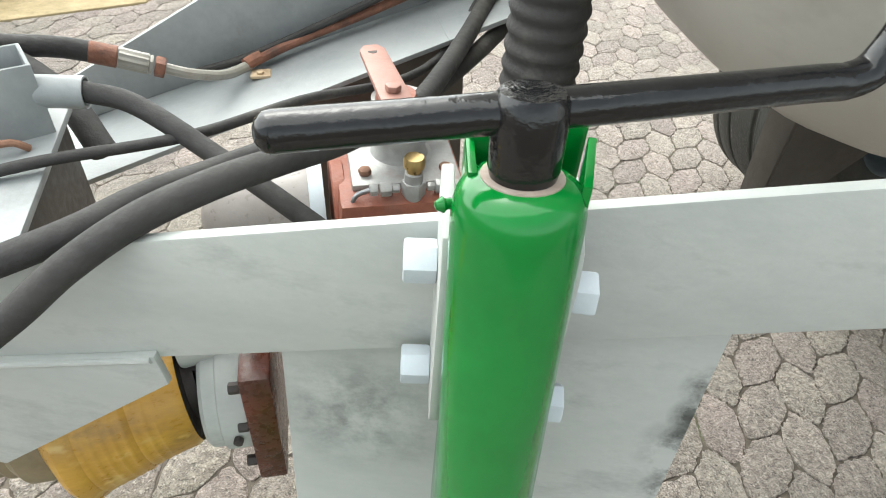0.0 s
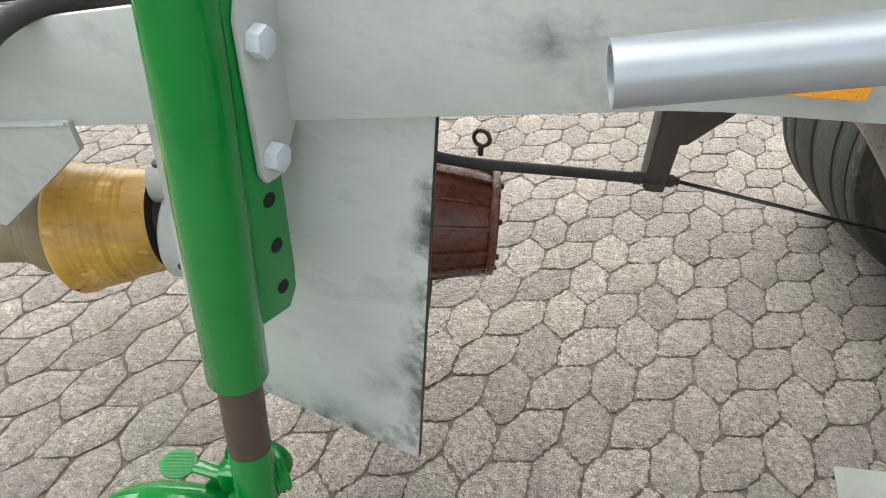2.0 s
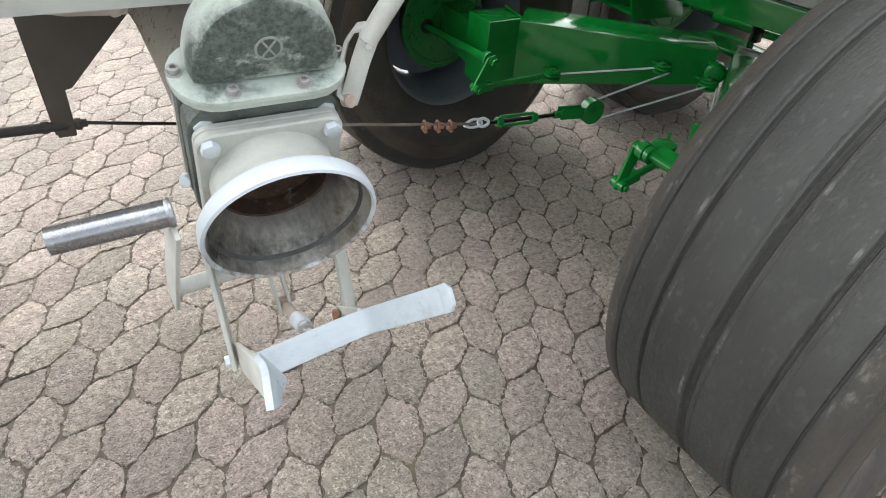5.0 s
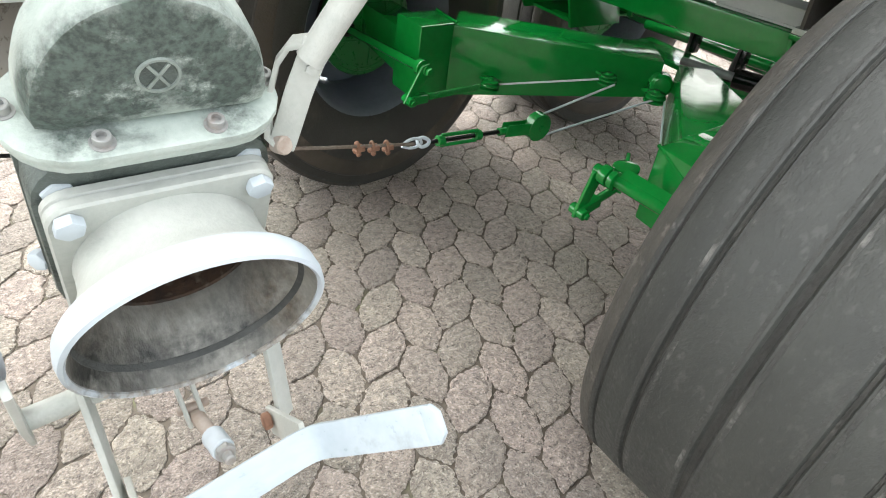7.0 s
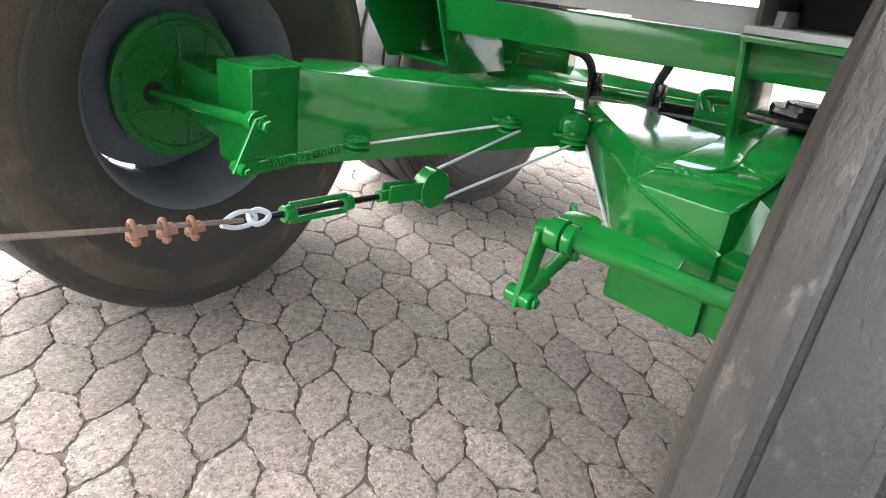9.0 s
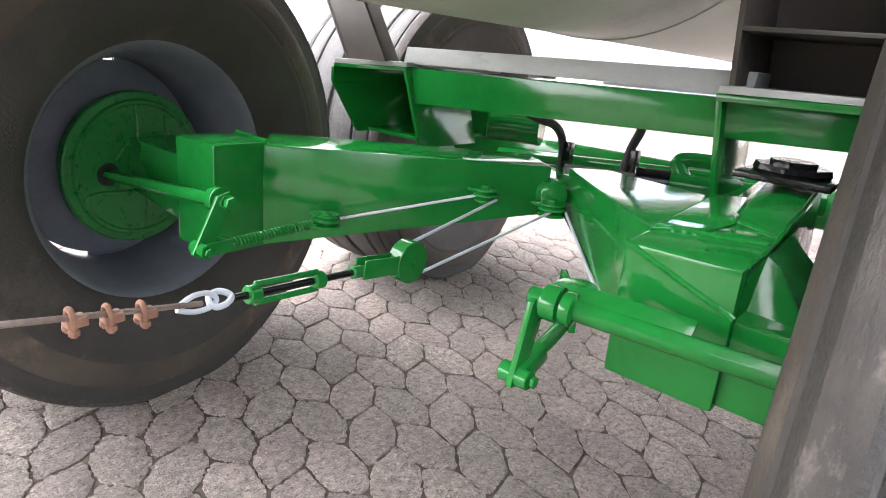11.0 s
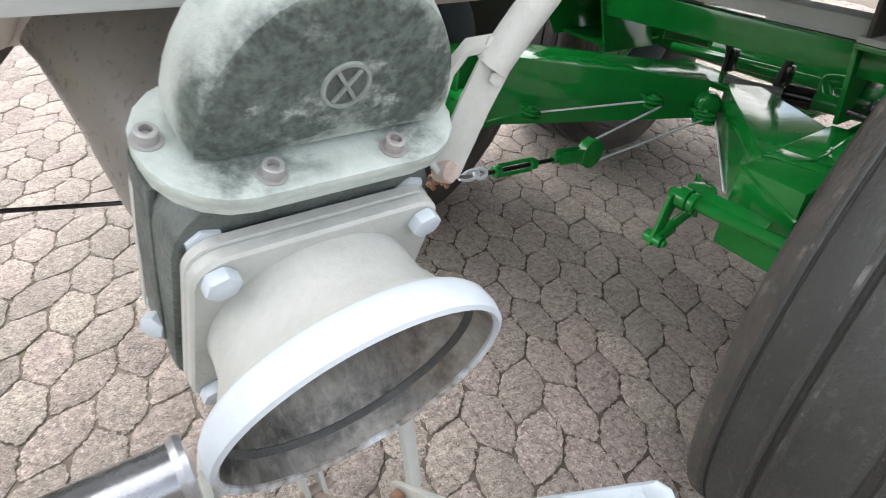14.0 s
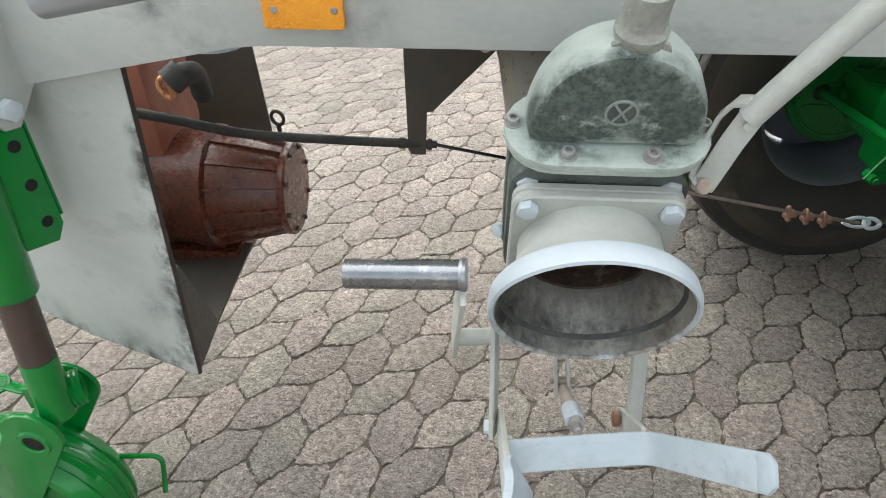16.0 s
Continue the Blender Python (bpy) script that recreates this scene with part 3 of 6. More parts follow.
sweep(bm, [on_rail(x, 0.926 + 0.255 * (x + 0.345), 0.009) for x in (-1.15, -0.9, -0.7, -0.5, -0.346)], 0.0035, 8)
part("weld_bead", bm, GREY, chassis)


def guard_at(x, z, back=0.0):
    """A place on the leaning guard sheet: its lower edge stands further out than its upper one."""
    k, f = (1.04 - z) / 0.55, (x + 0.236) / 0.378
    return Vector((x, (0.105 - 0.0175 * k) * (1 - f) + (-0.0007 - 0.0424 * k) * f + back, z))


GUARD = [(-0.2463, 0.512), (-0.18, 0.503), (-0.12, 0.494), (0.1377, 0.49), (0.1447, 1.055), (-0.2284, 1.0)]
tmp = bmesh.new()
rows = []
for k in range(13):
    f = k / 12
    x0, x1 = -0.2463 + 0.384 * f, -0.2284 + 0.3731 * f
    z0 = 0.494 + 0.018 * max(0.0, 1 - f / 0.33) - 0.004 * f
    z1 = 1.0 + 0.055 * f
    line = [(x0 + (x1 - x0) * h / 6, z0 + (z1 - z0) * h / 6) for h in range(7)]
    rows.append([tmp.verts.new(guard_at(x, z)) for x, z in line] + [tmp.verts.new(guard_at(x, z, 0.006)) for x, z in line[::-1]])
for a, b in zip(rows, rows[1:]):
    for k in range(14):
        tmp.faces.new((a[k], a[(k + 1) % 14], b[(k + 1) % 14], b[k]))
tmp.faces.new(rows[0][::-1])
tmp.faces.new(rows[-1])
bmesh.ops.recalc_face_normals(tmp, faces=tmp.faces)
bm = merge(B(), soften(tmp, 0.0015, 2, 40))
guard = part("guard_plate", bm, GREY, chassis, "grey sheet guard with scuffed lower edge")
bm = B()
for a, b in zip(GUARD[:4], GUARD[1:5]):
    strap(bm, [guard_at(*a, 0.006), guard_at(*b, 0.006)], 0.009, 0.004, OUT, 0.001)
part("folded_edge", bm, DARK, guard, "dark scuffed folded edge")
# Fold of the grey guard, its turned-away face coloured as shaded
bm = B()
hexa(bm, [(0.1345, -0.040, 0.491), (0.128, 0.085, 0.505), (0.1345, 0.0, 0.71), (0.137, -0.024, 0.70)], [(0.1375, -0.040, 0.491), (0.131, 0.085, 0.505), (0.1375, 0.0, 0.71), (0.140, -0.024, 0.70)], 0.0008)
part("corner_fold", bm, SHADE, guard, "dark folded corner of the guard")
# Far guard, same sheet as the near one, darkened in colour for shade
bm = B()
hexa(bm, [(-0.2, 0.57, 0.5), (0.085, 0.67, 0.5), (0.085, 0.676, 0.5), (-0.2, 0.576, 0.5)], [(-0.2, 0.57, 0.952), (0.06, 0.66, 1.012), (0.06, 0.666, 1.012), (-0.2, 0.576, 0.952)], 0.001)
part("guard_plate", bm, GUARDSHADE, chassis)
bm = B()
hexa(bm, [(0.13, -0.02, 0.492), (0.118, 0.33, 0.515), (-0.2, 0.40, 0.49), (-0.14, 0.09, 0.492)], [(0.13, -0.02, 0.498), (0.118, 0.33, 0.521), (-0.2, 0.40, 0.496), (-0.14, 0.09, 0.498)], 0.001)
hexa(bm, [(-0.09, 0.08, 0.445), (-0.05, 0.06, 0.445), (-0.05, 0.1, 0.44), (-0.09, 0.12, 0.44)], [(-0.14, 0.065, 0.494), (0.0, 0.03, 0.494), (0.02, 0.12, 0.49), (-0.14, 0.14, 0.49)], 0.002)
part("guard_bottom", bm, SHADE, chassis, "dark folded bottom sheet")

# hanger for the brake cable, in the shade-toned grey
bm = B()
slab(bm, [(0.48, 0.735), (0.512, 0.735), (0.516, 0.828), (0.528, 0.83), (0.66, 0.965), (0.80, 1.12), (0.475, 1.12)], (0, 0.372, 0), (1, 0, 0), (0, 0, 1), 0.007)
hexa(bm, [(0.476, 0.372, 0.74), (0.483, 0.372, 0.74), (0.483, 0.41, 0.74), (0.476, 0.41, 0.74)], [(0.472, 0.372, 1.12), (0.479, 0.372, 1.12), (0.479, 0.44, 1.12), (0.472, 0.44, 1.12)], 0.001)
part("cable_hanger", bm, SHADE, chassis, "steel hanger plate, brown-grey from shade put into its colour")
bm = B()
box(bm, (0.62, 0.36, 1.16), (0.12, 0.88, 0.08), 0.004)
part("cross_member", bm, GREY, chassis)

# coupling plate and posts at the front of the drawbar
bm = B()
hexa(bm, [(-0.95, 0.17, 0.99), (-0.446, 0.17, 1.01), (-0.462, 0.43, 1.011), (-0.95, 0.54, 0.99)], [(-0.95, 0.17, 1.0), (-0.446, 0.17, 1.02), (-0.462, 0.43, 1.021), (-0.95, 0.54, 1.0)], 0.002)
part("deck_plate", bm, DECKGREY, chassis)
bm = B()
hexa(bm, [(-0.460, 0.17, 0.84), (-0.470, 0.42, 0.84), (-0.477, 0.42, 0.84), (-0.467, 0.17, 0.84)], [(-0.456, 0.17, 1.01), (-0.470, 0.42, 1.01), (-0.477, 0.42, 1.01), (-0.463, 0.17, 1.01)], 0.001)
part("deck_edge", bm, SHADE, chassis)

bm = B()
sweep(bm, [(-0.515, 0.325, 1.022), (-0.505, 0.322, 1.032), (-0.488, 0.325, 1.033), (-0.478, 0.332, 1.022)], 0.004, 8)
part("wire_tab", bm, RUST, chassis)
# leaning post by the deck plate
post = thing("support_post", "leaning flat grey steel post with a dark edge", "post", (-0.68, 0.47, 0.96))
bm = B()
hexa(bm, [(-0.76, 0.452, 0.95), (-0.638, 0.457, 0.958), (-0.63, 0.475, 0.958), (-0.76, 0.475, 0.95)], [(-0.58, 0.452, 1.30), (-0.458, 0.457, 1.30), (-0.45, 0.475, 1.30), (-0.58, 0.475, 1.30)], 0.002)
part("flat_bar", bm, DECKGREY, post)
bm = B()
hexa(bm, [(-0.638, 0.452, 0.958), (-0.612, 0.452, 0.958), (-0.608, 0.478, 0.958), (-0.634, 0.478, 0.958)], [(-0.458, 0.452, 1.30), (-0.434, 0.452, 1.30), (-0.43, 0.478, 1.30), (-0.454, 0.478, 1.30)], 0.002)
part("edge_strip", bm, SHADE, post, "dark brown edge strip")

# ---- hose bracket on the deck plate ----
brk = thing("hose_holder", "grey square tube bracket with a short round stub", "bracket", (-0.507, 0.372, 1.022))
bm = B()
ring = [(0.031, 0.031), (-0.031, 0.031), (-0.031, -0.031), (0.031, -0.031)]
ring = [(x * 0.9 - y * 0.436, x * 0.436 + y * 0.9) for x, y in ring]
tmp = bmesh.new()
rows = [[tmp.verts.new((-0.502 + x * f, 0.38 + y * f, z)) for x, y in ring] for f, z in ((1, 1.018), (1, 1.098), (0.87, 1.098), (0.87, 1.018))]
for a, b in zip(rows, rows[1:] + rows[:1]):
    for k in range(4):
        tmp.faces.new((a[k], a[(k + 1) % 4], b[(k + 1) % 4], b[k]))
bmesh.ops.recalc_face_normals(tmp, faces=tmp.faces)
merge(bm, soften(tmp, 0.0015))
part("square_tube", bm, DECKGREY, brk)
bm = B()
pipe(bm, (-0.478, 0.379, 1.063), (-0.422, 0.378, 1.060), 0.0175, 0.0025)
part("stub_pipe", bm, DECKGREY, brk)

# ---- hoses along the drawbar ----
hoses = [
    ("hydraulic_hose", [(-0.62, 0.07, 0.855), (-0.56, 0.075, 0.91), (-0.493, 0.085, 0.966), (-0.43, 0.096, 1.011), (-0.380, 0.103, 1.052), (-0.325, 0.124, 1.079), (-0.27, 0.152, 1.088), (-0.219, 0.19, 1.082), (-0.15, 0.25, 1.068), (-0.05, 0.40, 1.03), (0.12, 0.72, 1.06), (0.28, 0.9, 1.3)], 0.0135, "thick black rubber hose lying over the drawbar rail"),
    ("hydraulic_hose", [(-0.86, 0.15, 0.90), (-0.68, 0.125, 0.965), (-0.577, 0.128, 0.995), (-0.495, 0.134, 1.018), (-0.433, 0.135, 1.040), (-0.382, 0.15, 1.052), (-0.335, 0.185, 1.056), (-0.285, 0.225, 1.05), (-0.228, 0.26, 1.05), (-0.13, 0.36, 1.03), (-0.03, 0.47, 1.0), (0.2, 0.75, 1.04), (0.4, 0.95, 1.25)], 0.0135, "thick black rubber hose beside another hose"),
    ("hydraulic_hose", [(-0.425, 0.377, 1.062), (-0.37, 0.362, 1.05), (-0.28, 0.3, 1.012), (-0.18, 0.22, 0.97), (-0.08, 0.16, 0.91), (-0.02, 0.14, 0.84)], 0.0115, "black rubber hose leaving a grey pipe stub"),
    ("electric_cable", [(-0.8, 0.24, 1.0), (-0.56, 0.27, 1.02), (-0.45, 0.29, 1.032), (-0.32, 0.335, 1.027), (-0.2, 0.41, 1.025), (0.0, 0.58, 0.995), (0.18, 0.85, 1.1)], 0.0062, "thin black cable running across the hoses"),
    ("brake_hose", [(-0.9, 0.6, 1.08), (-0.7, 0.56, 1.075), (-0.58, 0.53, 1.05), (-0.49, 0.48, 1.01), (-0.44, 0.42, 0.96)], 0.017, "black rubber hose bending down behind a bracket"),
]
for name, pts, r, label in hoses:
    bm = B()
    sweep(bm, pts, r, 14, 8)
    single(name, bm, HOSE, label, "hose")
fit_pipe = thing("pipe_fitting", "rusty steel hydraulic pipe with a worn coupling clipped to the rail", "pipe", (-0.412, 0.56, 0.986))
bm = B()
sweep(bm, [(-0.8, 0.46, 1.10), (-0.66, 0.485, 1.075), (-0.55, 0.525, 1.052), (-0.497, 0.538, 1.043), (-0.462, 0.545, 1.033)], 0.0135, 12)
part("sleeve", bm, HOSE, fit_pipe)
bm = B()
rod(bm, (-0.464, 0.5445, 1.0335), (-0.432, 0.549, 1.023), 0.0143)
part("ferrule", bm, REDRUST, fit_pipe, "rusty crimped ferrule")
bm = B()
ca, cb = Vector((-0.432, 0.549, 1.023)), Vector((-0.396, 0.5525, 1.010))
cu, cv, cw = frame_of(cb - ca)
star = [((0.0142 if k % 2 else 0.0124) * math.cos(k * math.pi / 11), (0.0142 if k % 2 else 0.0124) * math.sin(k * math.pi / 11)) for k in range(22)]
slab(bm, star, (ca + cb) / 2, cu, cv, 0.036, 0.0008)
part("coupling", bm, DULLPIPE, fit_pipe, "crimped plated coupling")
bm = B()
hexhead(bm, (-0.397, 0.5525, 1.0105), (0.05, 0.005, -0.018), 0.0135, 0.005)
part("lock_nut", bm, DULLPIPE, fit_pipe)
bm = B()
hexhead(bm, (-0.390, 0.553, 1.008), (0.05, 0.005, -0.018), 0.0145, 0.013)
part("union_nut", bm, REDRUST, fit_pipe, "rusty orange union nut")
bm = B()
sweep(bm, [(-0.385, 0.554, 1.006), (-0.35, 0.565, 0.99), (-0.31, 0.605, 0.968), (-0.278, 0.648, 0.962)], 0.0075, 10)
part("pipe", bm, DULLPIPE, fit_pipe)
bm = B()
sweep(bm, [(-0.28, 0.65, 0.962), (-0.2, 0.685, 0.985), (-0.08, 0.715, 1.02), (0.1, 0.755, 1.08)], 0.0074, 10)
part("rusty_pipe", bm, REDRUST, fit_pipe, "rust-brown length of pipe")
bm = B()
box(bm, (-0.262, 0.638, 0.952), (0.030, 0.026, 0.005), 0.001)
part("clip_tab", bm, TANPAINT, fit_pipe, "tan flaking clip tab")
bm = B()
sweep(bm, [(-0.283, 0.645, 0.964), (-0.272, 0.654, 0.967), (-0.260, 0.660, 0.970)], 0.0100, 10)
part("clip", bm, REDRUST, fit_pipe, "rusty pipe clip")
bm = B()
hexhead(bm, (-0.262, 0.634, 0.9545), (0, 0, 1), 0.006, 0.004)
part("clip_bolt", bm, TANPAINT, fit_pipe)
bm = B()
sweep(bm, [(-0.36, 0.664, 0.945), (-0.28, 0.672, 0.965), (-0.18, 0.69, 1.0), (-0.05, 0.715, 1.05), (0.1, 0.75, 1.12), (0.3, 0.8, 1.22)], 0.006, 10)
single("electric_cable", bm, HOSE, "thin black cable lying along the far rail", "cable")

# ---- ribbed suction hose ----
bm = B()
ribs = [(0.098, 0.41, 0.968 + 0.004 * k) for k in range(166)]
sweep(bm, ribs, 0.0475, 24, 1, 0.0020, 0.024)
suction = single("suction_hose", bm, HOSE, "black ribbed rubber suction hose standing upright", "hose")
bm = B()
lathe(bm, (0.098, 0.41, 0.940), (0, 0, 1), [(0.044, 0), (0.056, 0.001), (0.056, 0.022), (0.0525, 0.024), (0.0525, 0.044), (0.0495, 0.046), (0.044, 0.046)], 28, closed=True)
single("hose_clamp", bm, LIGHT, "pale steel clamp round the foot of the ribbed hose", "clamp")

# ---- pump and drive under the drawbar ----
pump = thing("vacuum_pump", "rusty red cast-iron pump with a ribbed conical end", "pump", (0.08, 0.365, 0.50))
PA = Vector((0.998, 0.03, 0.0))
PC = Vector((0.0, 0.36, 0.648))
bm = B()
lathe(bm, PC, PA, [(0, -0.2), (0.11, -0.2), (0.125, -0.19), (0.125, 0.03), (0.135, 0.035), (0.135, 0.07), (0.122, 0.075), (0.118, 0.10), (0.092, 0.215), (0.0, 0.216)], 40)
part("body", bm, RED, pump)
for k in range(14):
    a = 2 * math.pi * k / 14
    u, v, w = frame_of(PA)
    d = u * math.cos(a) + v * math.sin(a)
    bm = B()
    q = w.cross(d) * 0.003
    p = [PC + w * 0.075 + d * 0.112, PC + w * 0.215 + d * 0.088, PC + w * 0.215 + d * 0.1, PC + w * 0.075 + d * 0.128]
    hexa(bm, [x - q for x in p], [x + q for x in p], 0.001)
    part("rib", bm, RED, pump)
bm = B()
lathe(bm, PC, PA, [(0, 0.214), (0.1, 0.214), (0.102, 0.217), (0.102, 0.226), (0.099, 0.229), (0.0, 0.231)], 40)
part("end_cover", bm, RED, pump)
for k in range(8):
    a = 2 * math.pi * k / 8 + 0.2
    u, v, w = frame_of(PA)
    bm = B()
    hexhead(bm, PC + w * 0.229 + (u * math.cos(a) + v * math.sin(a)) * 0.088, PA, 0.006, 0.006)
    part("cover_bolt", bm, DARK, pump)
bm = B()
lathe(bm, PC + PA * 0.19 + Vector((0.0, 0.06, 0.135)), (0.3, 1, 0), [(0.015 + 0.004 * math.cos(t), 0.004 * math.sin(t)) for t in (k * math.pi / 4 for k in range(8))], 20, closed=True)
rod(bm, PC + PA * 0.19 + Vector((0.0, 0.06, 0.10)), PC + PA * 0.19 + Vector((0.0, 0.06, 0.122)), 0.005)
part("lifting_eye", bm, DARK, pump, "black lifting eye")
bm = B()
box(bm, (0.0, 0.36, 0.505), (0.2, 0.16, 0.05), 0.006)
part("foot", bm, RED, pump)
bm = B()
box(bm, (-0.085, 0.385, 0.85), (0.16, 0.19, 0.2), 0.012)
lathe(bm, (-0.17, 0.37, 0.88), (1, 0.03, 0), [(0.0, -0.002), (0.072, -0.002), (0.074, 0.0), (0.074, 0.014), (0.055, 0.02), (0.05, 0.04), (0, 0.04)], 32)
part("housing", bm, BRICKRED, pump, "faded red pump housing")
bm = B()
box(bm, (-0.08, 0.395, 0.9535), (0.135, 0.15, 0.011), 0.004)
part("cover_plate", bm, ZINC, pump, "pale worn steel cover plate")
for dx, dy, mtl in ((-0.05, -0.052, RUST), (0.05, -0.052, RUST), (-0.052, 0.055, DARK), (0.05, 0.055, DARK)):
    bm = B()
    hexhead(bm, (-0.08 + dx, 0.395 + dy, 0.959), (0, 0, 1), 0.0085, 0.008)
    part("cover_bolt", bm, mtl, pump)
bm = B()
lathe(bm, (-0.082, 0.388, 0.958), (0, 0, 1), [(0.045, 0), (0.037, 0.004), (0.033, 0.012), (0.0325, 0.066), (0.035, 0.068), (0.035, 0.078), (0.0, 0.079)], 32)
part("riser", bm, ZINC, pump, "pale worn pipe riser")
bm = B()
lathe(bm, (-0.088, 0.378, 1.036), (0, 0, 1), [(0.0, 0), (0.024, 0), (0.025, 0.003), (0.0235, 0.012), (0, 0.012)], 28)
part("lever_hub", bm, BRICKRED, pump)
bm = B()
slab(bm, [(-0.019, -0.02), (0.019, -0.02), (0.017, 0.105), (0.009, 0.118), (-0.009, 0.118), (-0.017, 0.105)], (-0.093, 0.368, 1.052), (0.97, 0.15, 0), (-0.12, 0.93, 0.05), 0.008, 0.003)
part("lever", bm, PINKRED, pump, "faded pink-red change-over lever")
bm = B()
hexhead(bm, (-0.093, 0.368, 1.056), (0, 0, 1), 0.01, 0.008)
part("lever_bolt", bm, PINKRED, pump)
bm = B()
lathe(bm, (-0.107, 0.465, 1.0605), (0, 0, 1), [(0, 0.0008), (0.006, 0.0008), (0.007, 0)], 14)
part("lever_hole", bm, DARK, pump)
bm = B()
rod(bm, (-0.076, 0.305, 0.90), (-0.076, 0.305, 0.985), 0.011)
part("oil_fitting", bm, ZINC, pump, "bare steel oil fitting")
bm = B()
hexhead(bm, (-0.076, 0.305, 0.952), (0, 0, 1), 0.015, 0.02)
part("fitting_hexagon", bm, ZINC, pump)
bm = B()
lathe(bm, (-0.076, 0.305, 0.985), (0, 0, 1), [(0.0, 0), (0.009, 0), (0.009, 0.006), (0.0125, 0.007), (0.013, 0.016), (0.011, 0.02), (0, 0.021)], 18)
part("cap", bm, BRASS, pump, "brass oil cap")
for x0, x1, r in ((-0.092, -0.102, 0.006), (-0.102, -0.116, 0.0095), (-0.118, -0.128, 0.008), (-0.06, -0.05, 0.006), (-0.05, -0.034, 0.0095), (-0.032, -0.02, 0.008)):
    bm = B()
    hexhead(bm, (x0, 0.305, 0.962), (x1 - x0, 0, 0), r, abs(x1 - x0))
    part("union_nut", bm, ZINC, pump)
bm = B()
sweep(bm, [(-0.128, 0.305, 0.962), (-0.145, 0.303, 0.955), (-0.15, 0.298, 0.935), (-0.138, 0.29, 0.918), (-0.105, 0.285, 0.912), (-0.06, 0.28, 0.915)], 0.003, 8)
part("oil_pipe", bm, STEEL, pump)
bm = B()
lathe(bm, (-0.335, 0.37, 0.88), (1, 0.03, 0), [(0, 0), (0.022, 0.002), (0.040, 0.009), (0.054, 0.022), (0.062, 0.038), (0.066, 0.058), (0.066, 0.135), (0.0, 0.135)], 36)
part("air_cylinder", bm, TAUPE, pump, "dusty taupe cylinder on the pump")
bm = B()
lathe(bm, (-0.2, 0.374, 0.88), (1, 0.03, 0), [(0, 0), (0.076, 0), (0.077, 0.002), (0.077, 0.018), (0.0, 0.02)], 36)
part("flange", bm, LIGHT, pump)
bm = B()
hexhead(bm, (-0.2, 0.31, 0.92), (-1, 0, 0), 0.008, 0.014)
part("flange_bolt", bm, RUST, pump)

plug = thing("hose_plug", "black hose end with a copper-coloured hook", "hose", (0.09, 0.2, 0.92))
bm = B()
sweep(bm, [(0.108, 0.2, 0.952), (0.121, 0.218, 0.954), (0.118, 0.255, 0.938), (0.095, 0.31, 0.88)], 0.0190, 16, 6)
part("hose", bm, HOSE, plug)
bm = B()
rod(bm, (0.098, 0.194, 0.944), (0.120, 0.210, 0.960), 0.0235)
part("collar", bm, HOSE, plug)
bm = B()
sweep(bm, [(0.098, 0.197, 0.952), (0.085, 0.195, 0.952), (0.079, 0.195, 0.938), (0.086, 0.195, 0.924), (0.096, 0.195, 0.918), (0.1, 0.195, 0.93), (0.096, 0.195, 0.94)], 0.0048, 10, 6)
part("hook", bm, COPPER, plug, "copper-coloured hook")

# ---- universal drive shaft with plastic guard ----
shaft = thing("drive_shaft", "drive shaft under a dusty ochre plastic guard cone", "drive shaft", (-0.55, 0.3, 0.5))
DA = Vector((1, 0.18, 0.10)).normalized()
DC = Vector((-0.417, 0.345, 0.596))
bm = B()
ridges = []
for k in range(8):
    h = -0.022 - 0.0135 * k
    r = 0.1005 + 0.0023 * k + (0.0025 if k > 2 else 0.0)
    ridges += [(r, h), (r + 0.0012, h - 0.0025), (r + 0.0012, h - 0.0055), (r + 0.0006, h - 0.0075)]
lathe(bm, DC, DA, [(0.093, 0.014), (0.098, 0.004)] + ridges + [(0.126, -0.135), (0.126, -0.148), (0.120, -0.156), (0.078, -0.178), (0.074, -0.176), (0.114, -0.150), (0.092, -0.002)], 56)
cone = part("guard_cone", bm, YELLOW, shaft, "ochre ribbed plastic cone with dusty streaks")
side = (Vector((0.1, -0.86, -0.50)) - DA * DA.dot(Vector((0.1, -0.86, -0.50)))).normalized()
bm = B()
lathe(bm, DC + DA * -0.139 + side * 0.1245, side, [(0.0045, 0.0022), (0.0075, 0.0022), (0.0082, 0.0), (0.0045, 0.0)], 20, closed=True)
part("hole_rim", bm, YELLOW, cone)
bm = B()
lathe(bm, DC + DA * -0.139 + side * 0.1248, side, [(0.0, 0.0016), (0.0048, 0.0016), (0.0048, 0.0)], 16)
part("chain_hole", bm, HOLE, cone, "dark chain hole in the cone")
bm = B()
lathe(bm, DC, DA, [(0.0, -0.172), (0.077, -0.172), (0.082, -0.190), (0.078, -0.215), (0.064, -0.228), (0.062, -0.240), (0.056, -0.246), (0.052, -0.30), (0.0, -0.31)], 36)
part("guard_collar", bm, COLLAR, shaft, "dusty brown plastic collar")
bm = B()
lathe(bm, DC, DA, [(0.0, -0.3), (0.036, -0.3), (0.036, -0.9), (0.0, -0.9)], 28)
part("guard_tube", bm, BRIGHT, shaft, "bright yellow guard tube")
bm = B()
for k in range(4):
    lathe(bm, DC, DA, [(0.046 + 0.004 * math.cos(t), -0.318 - 0.012 * k + 0.004 * math.sin(t)) for t in (j * math.pi / 3 for j in range(6))], 24, closed=True)
sweep(bm, [DC + DA * -0.33 + Vector((0, -0.046, 0.0)), DC + DA * -0.34 + Vector((0, -0.05, -0.03)), DC + DA * -0.325 + Vector((0, -0.05, -0.06))], 0.002, 6)
part("locking_ring", bm, RUST, shaft, "rusty wire locking ring")
bm = B()
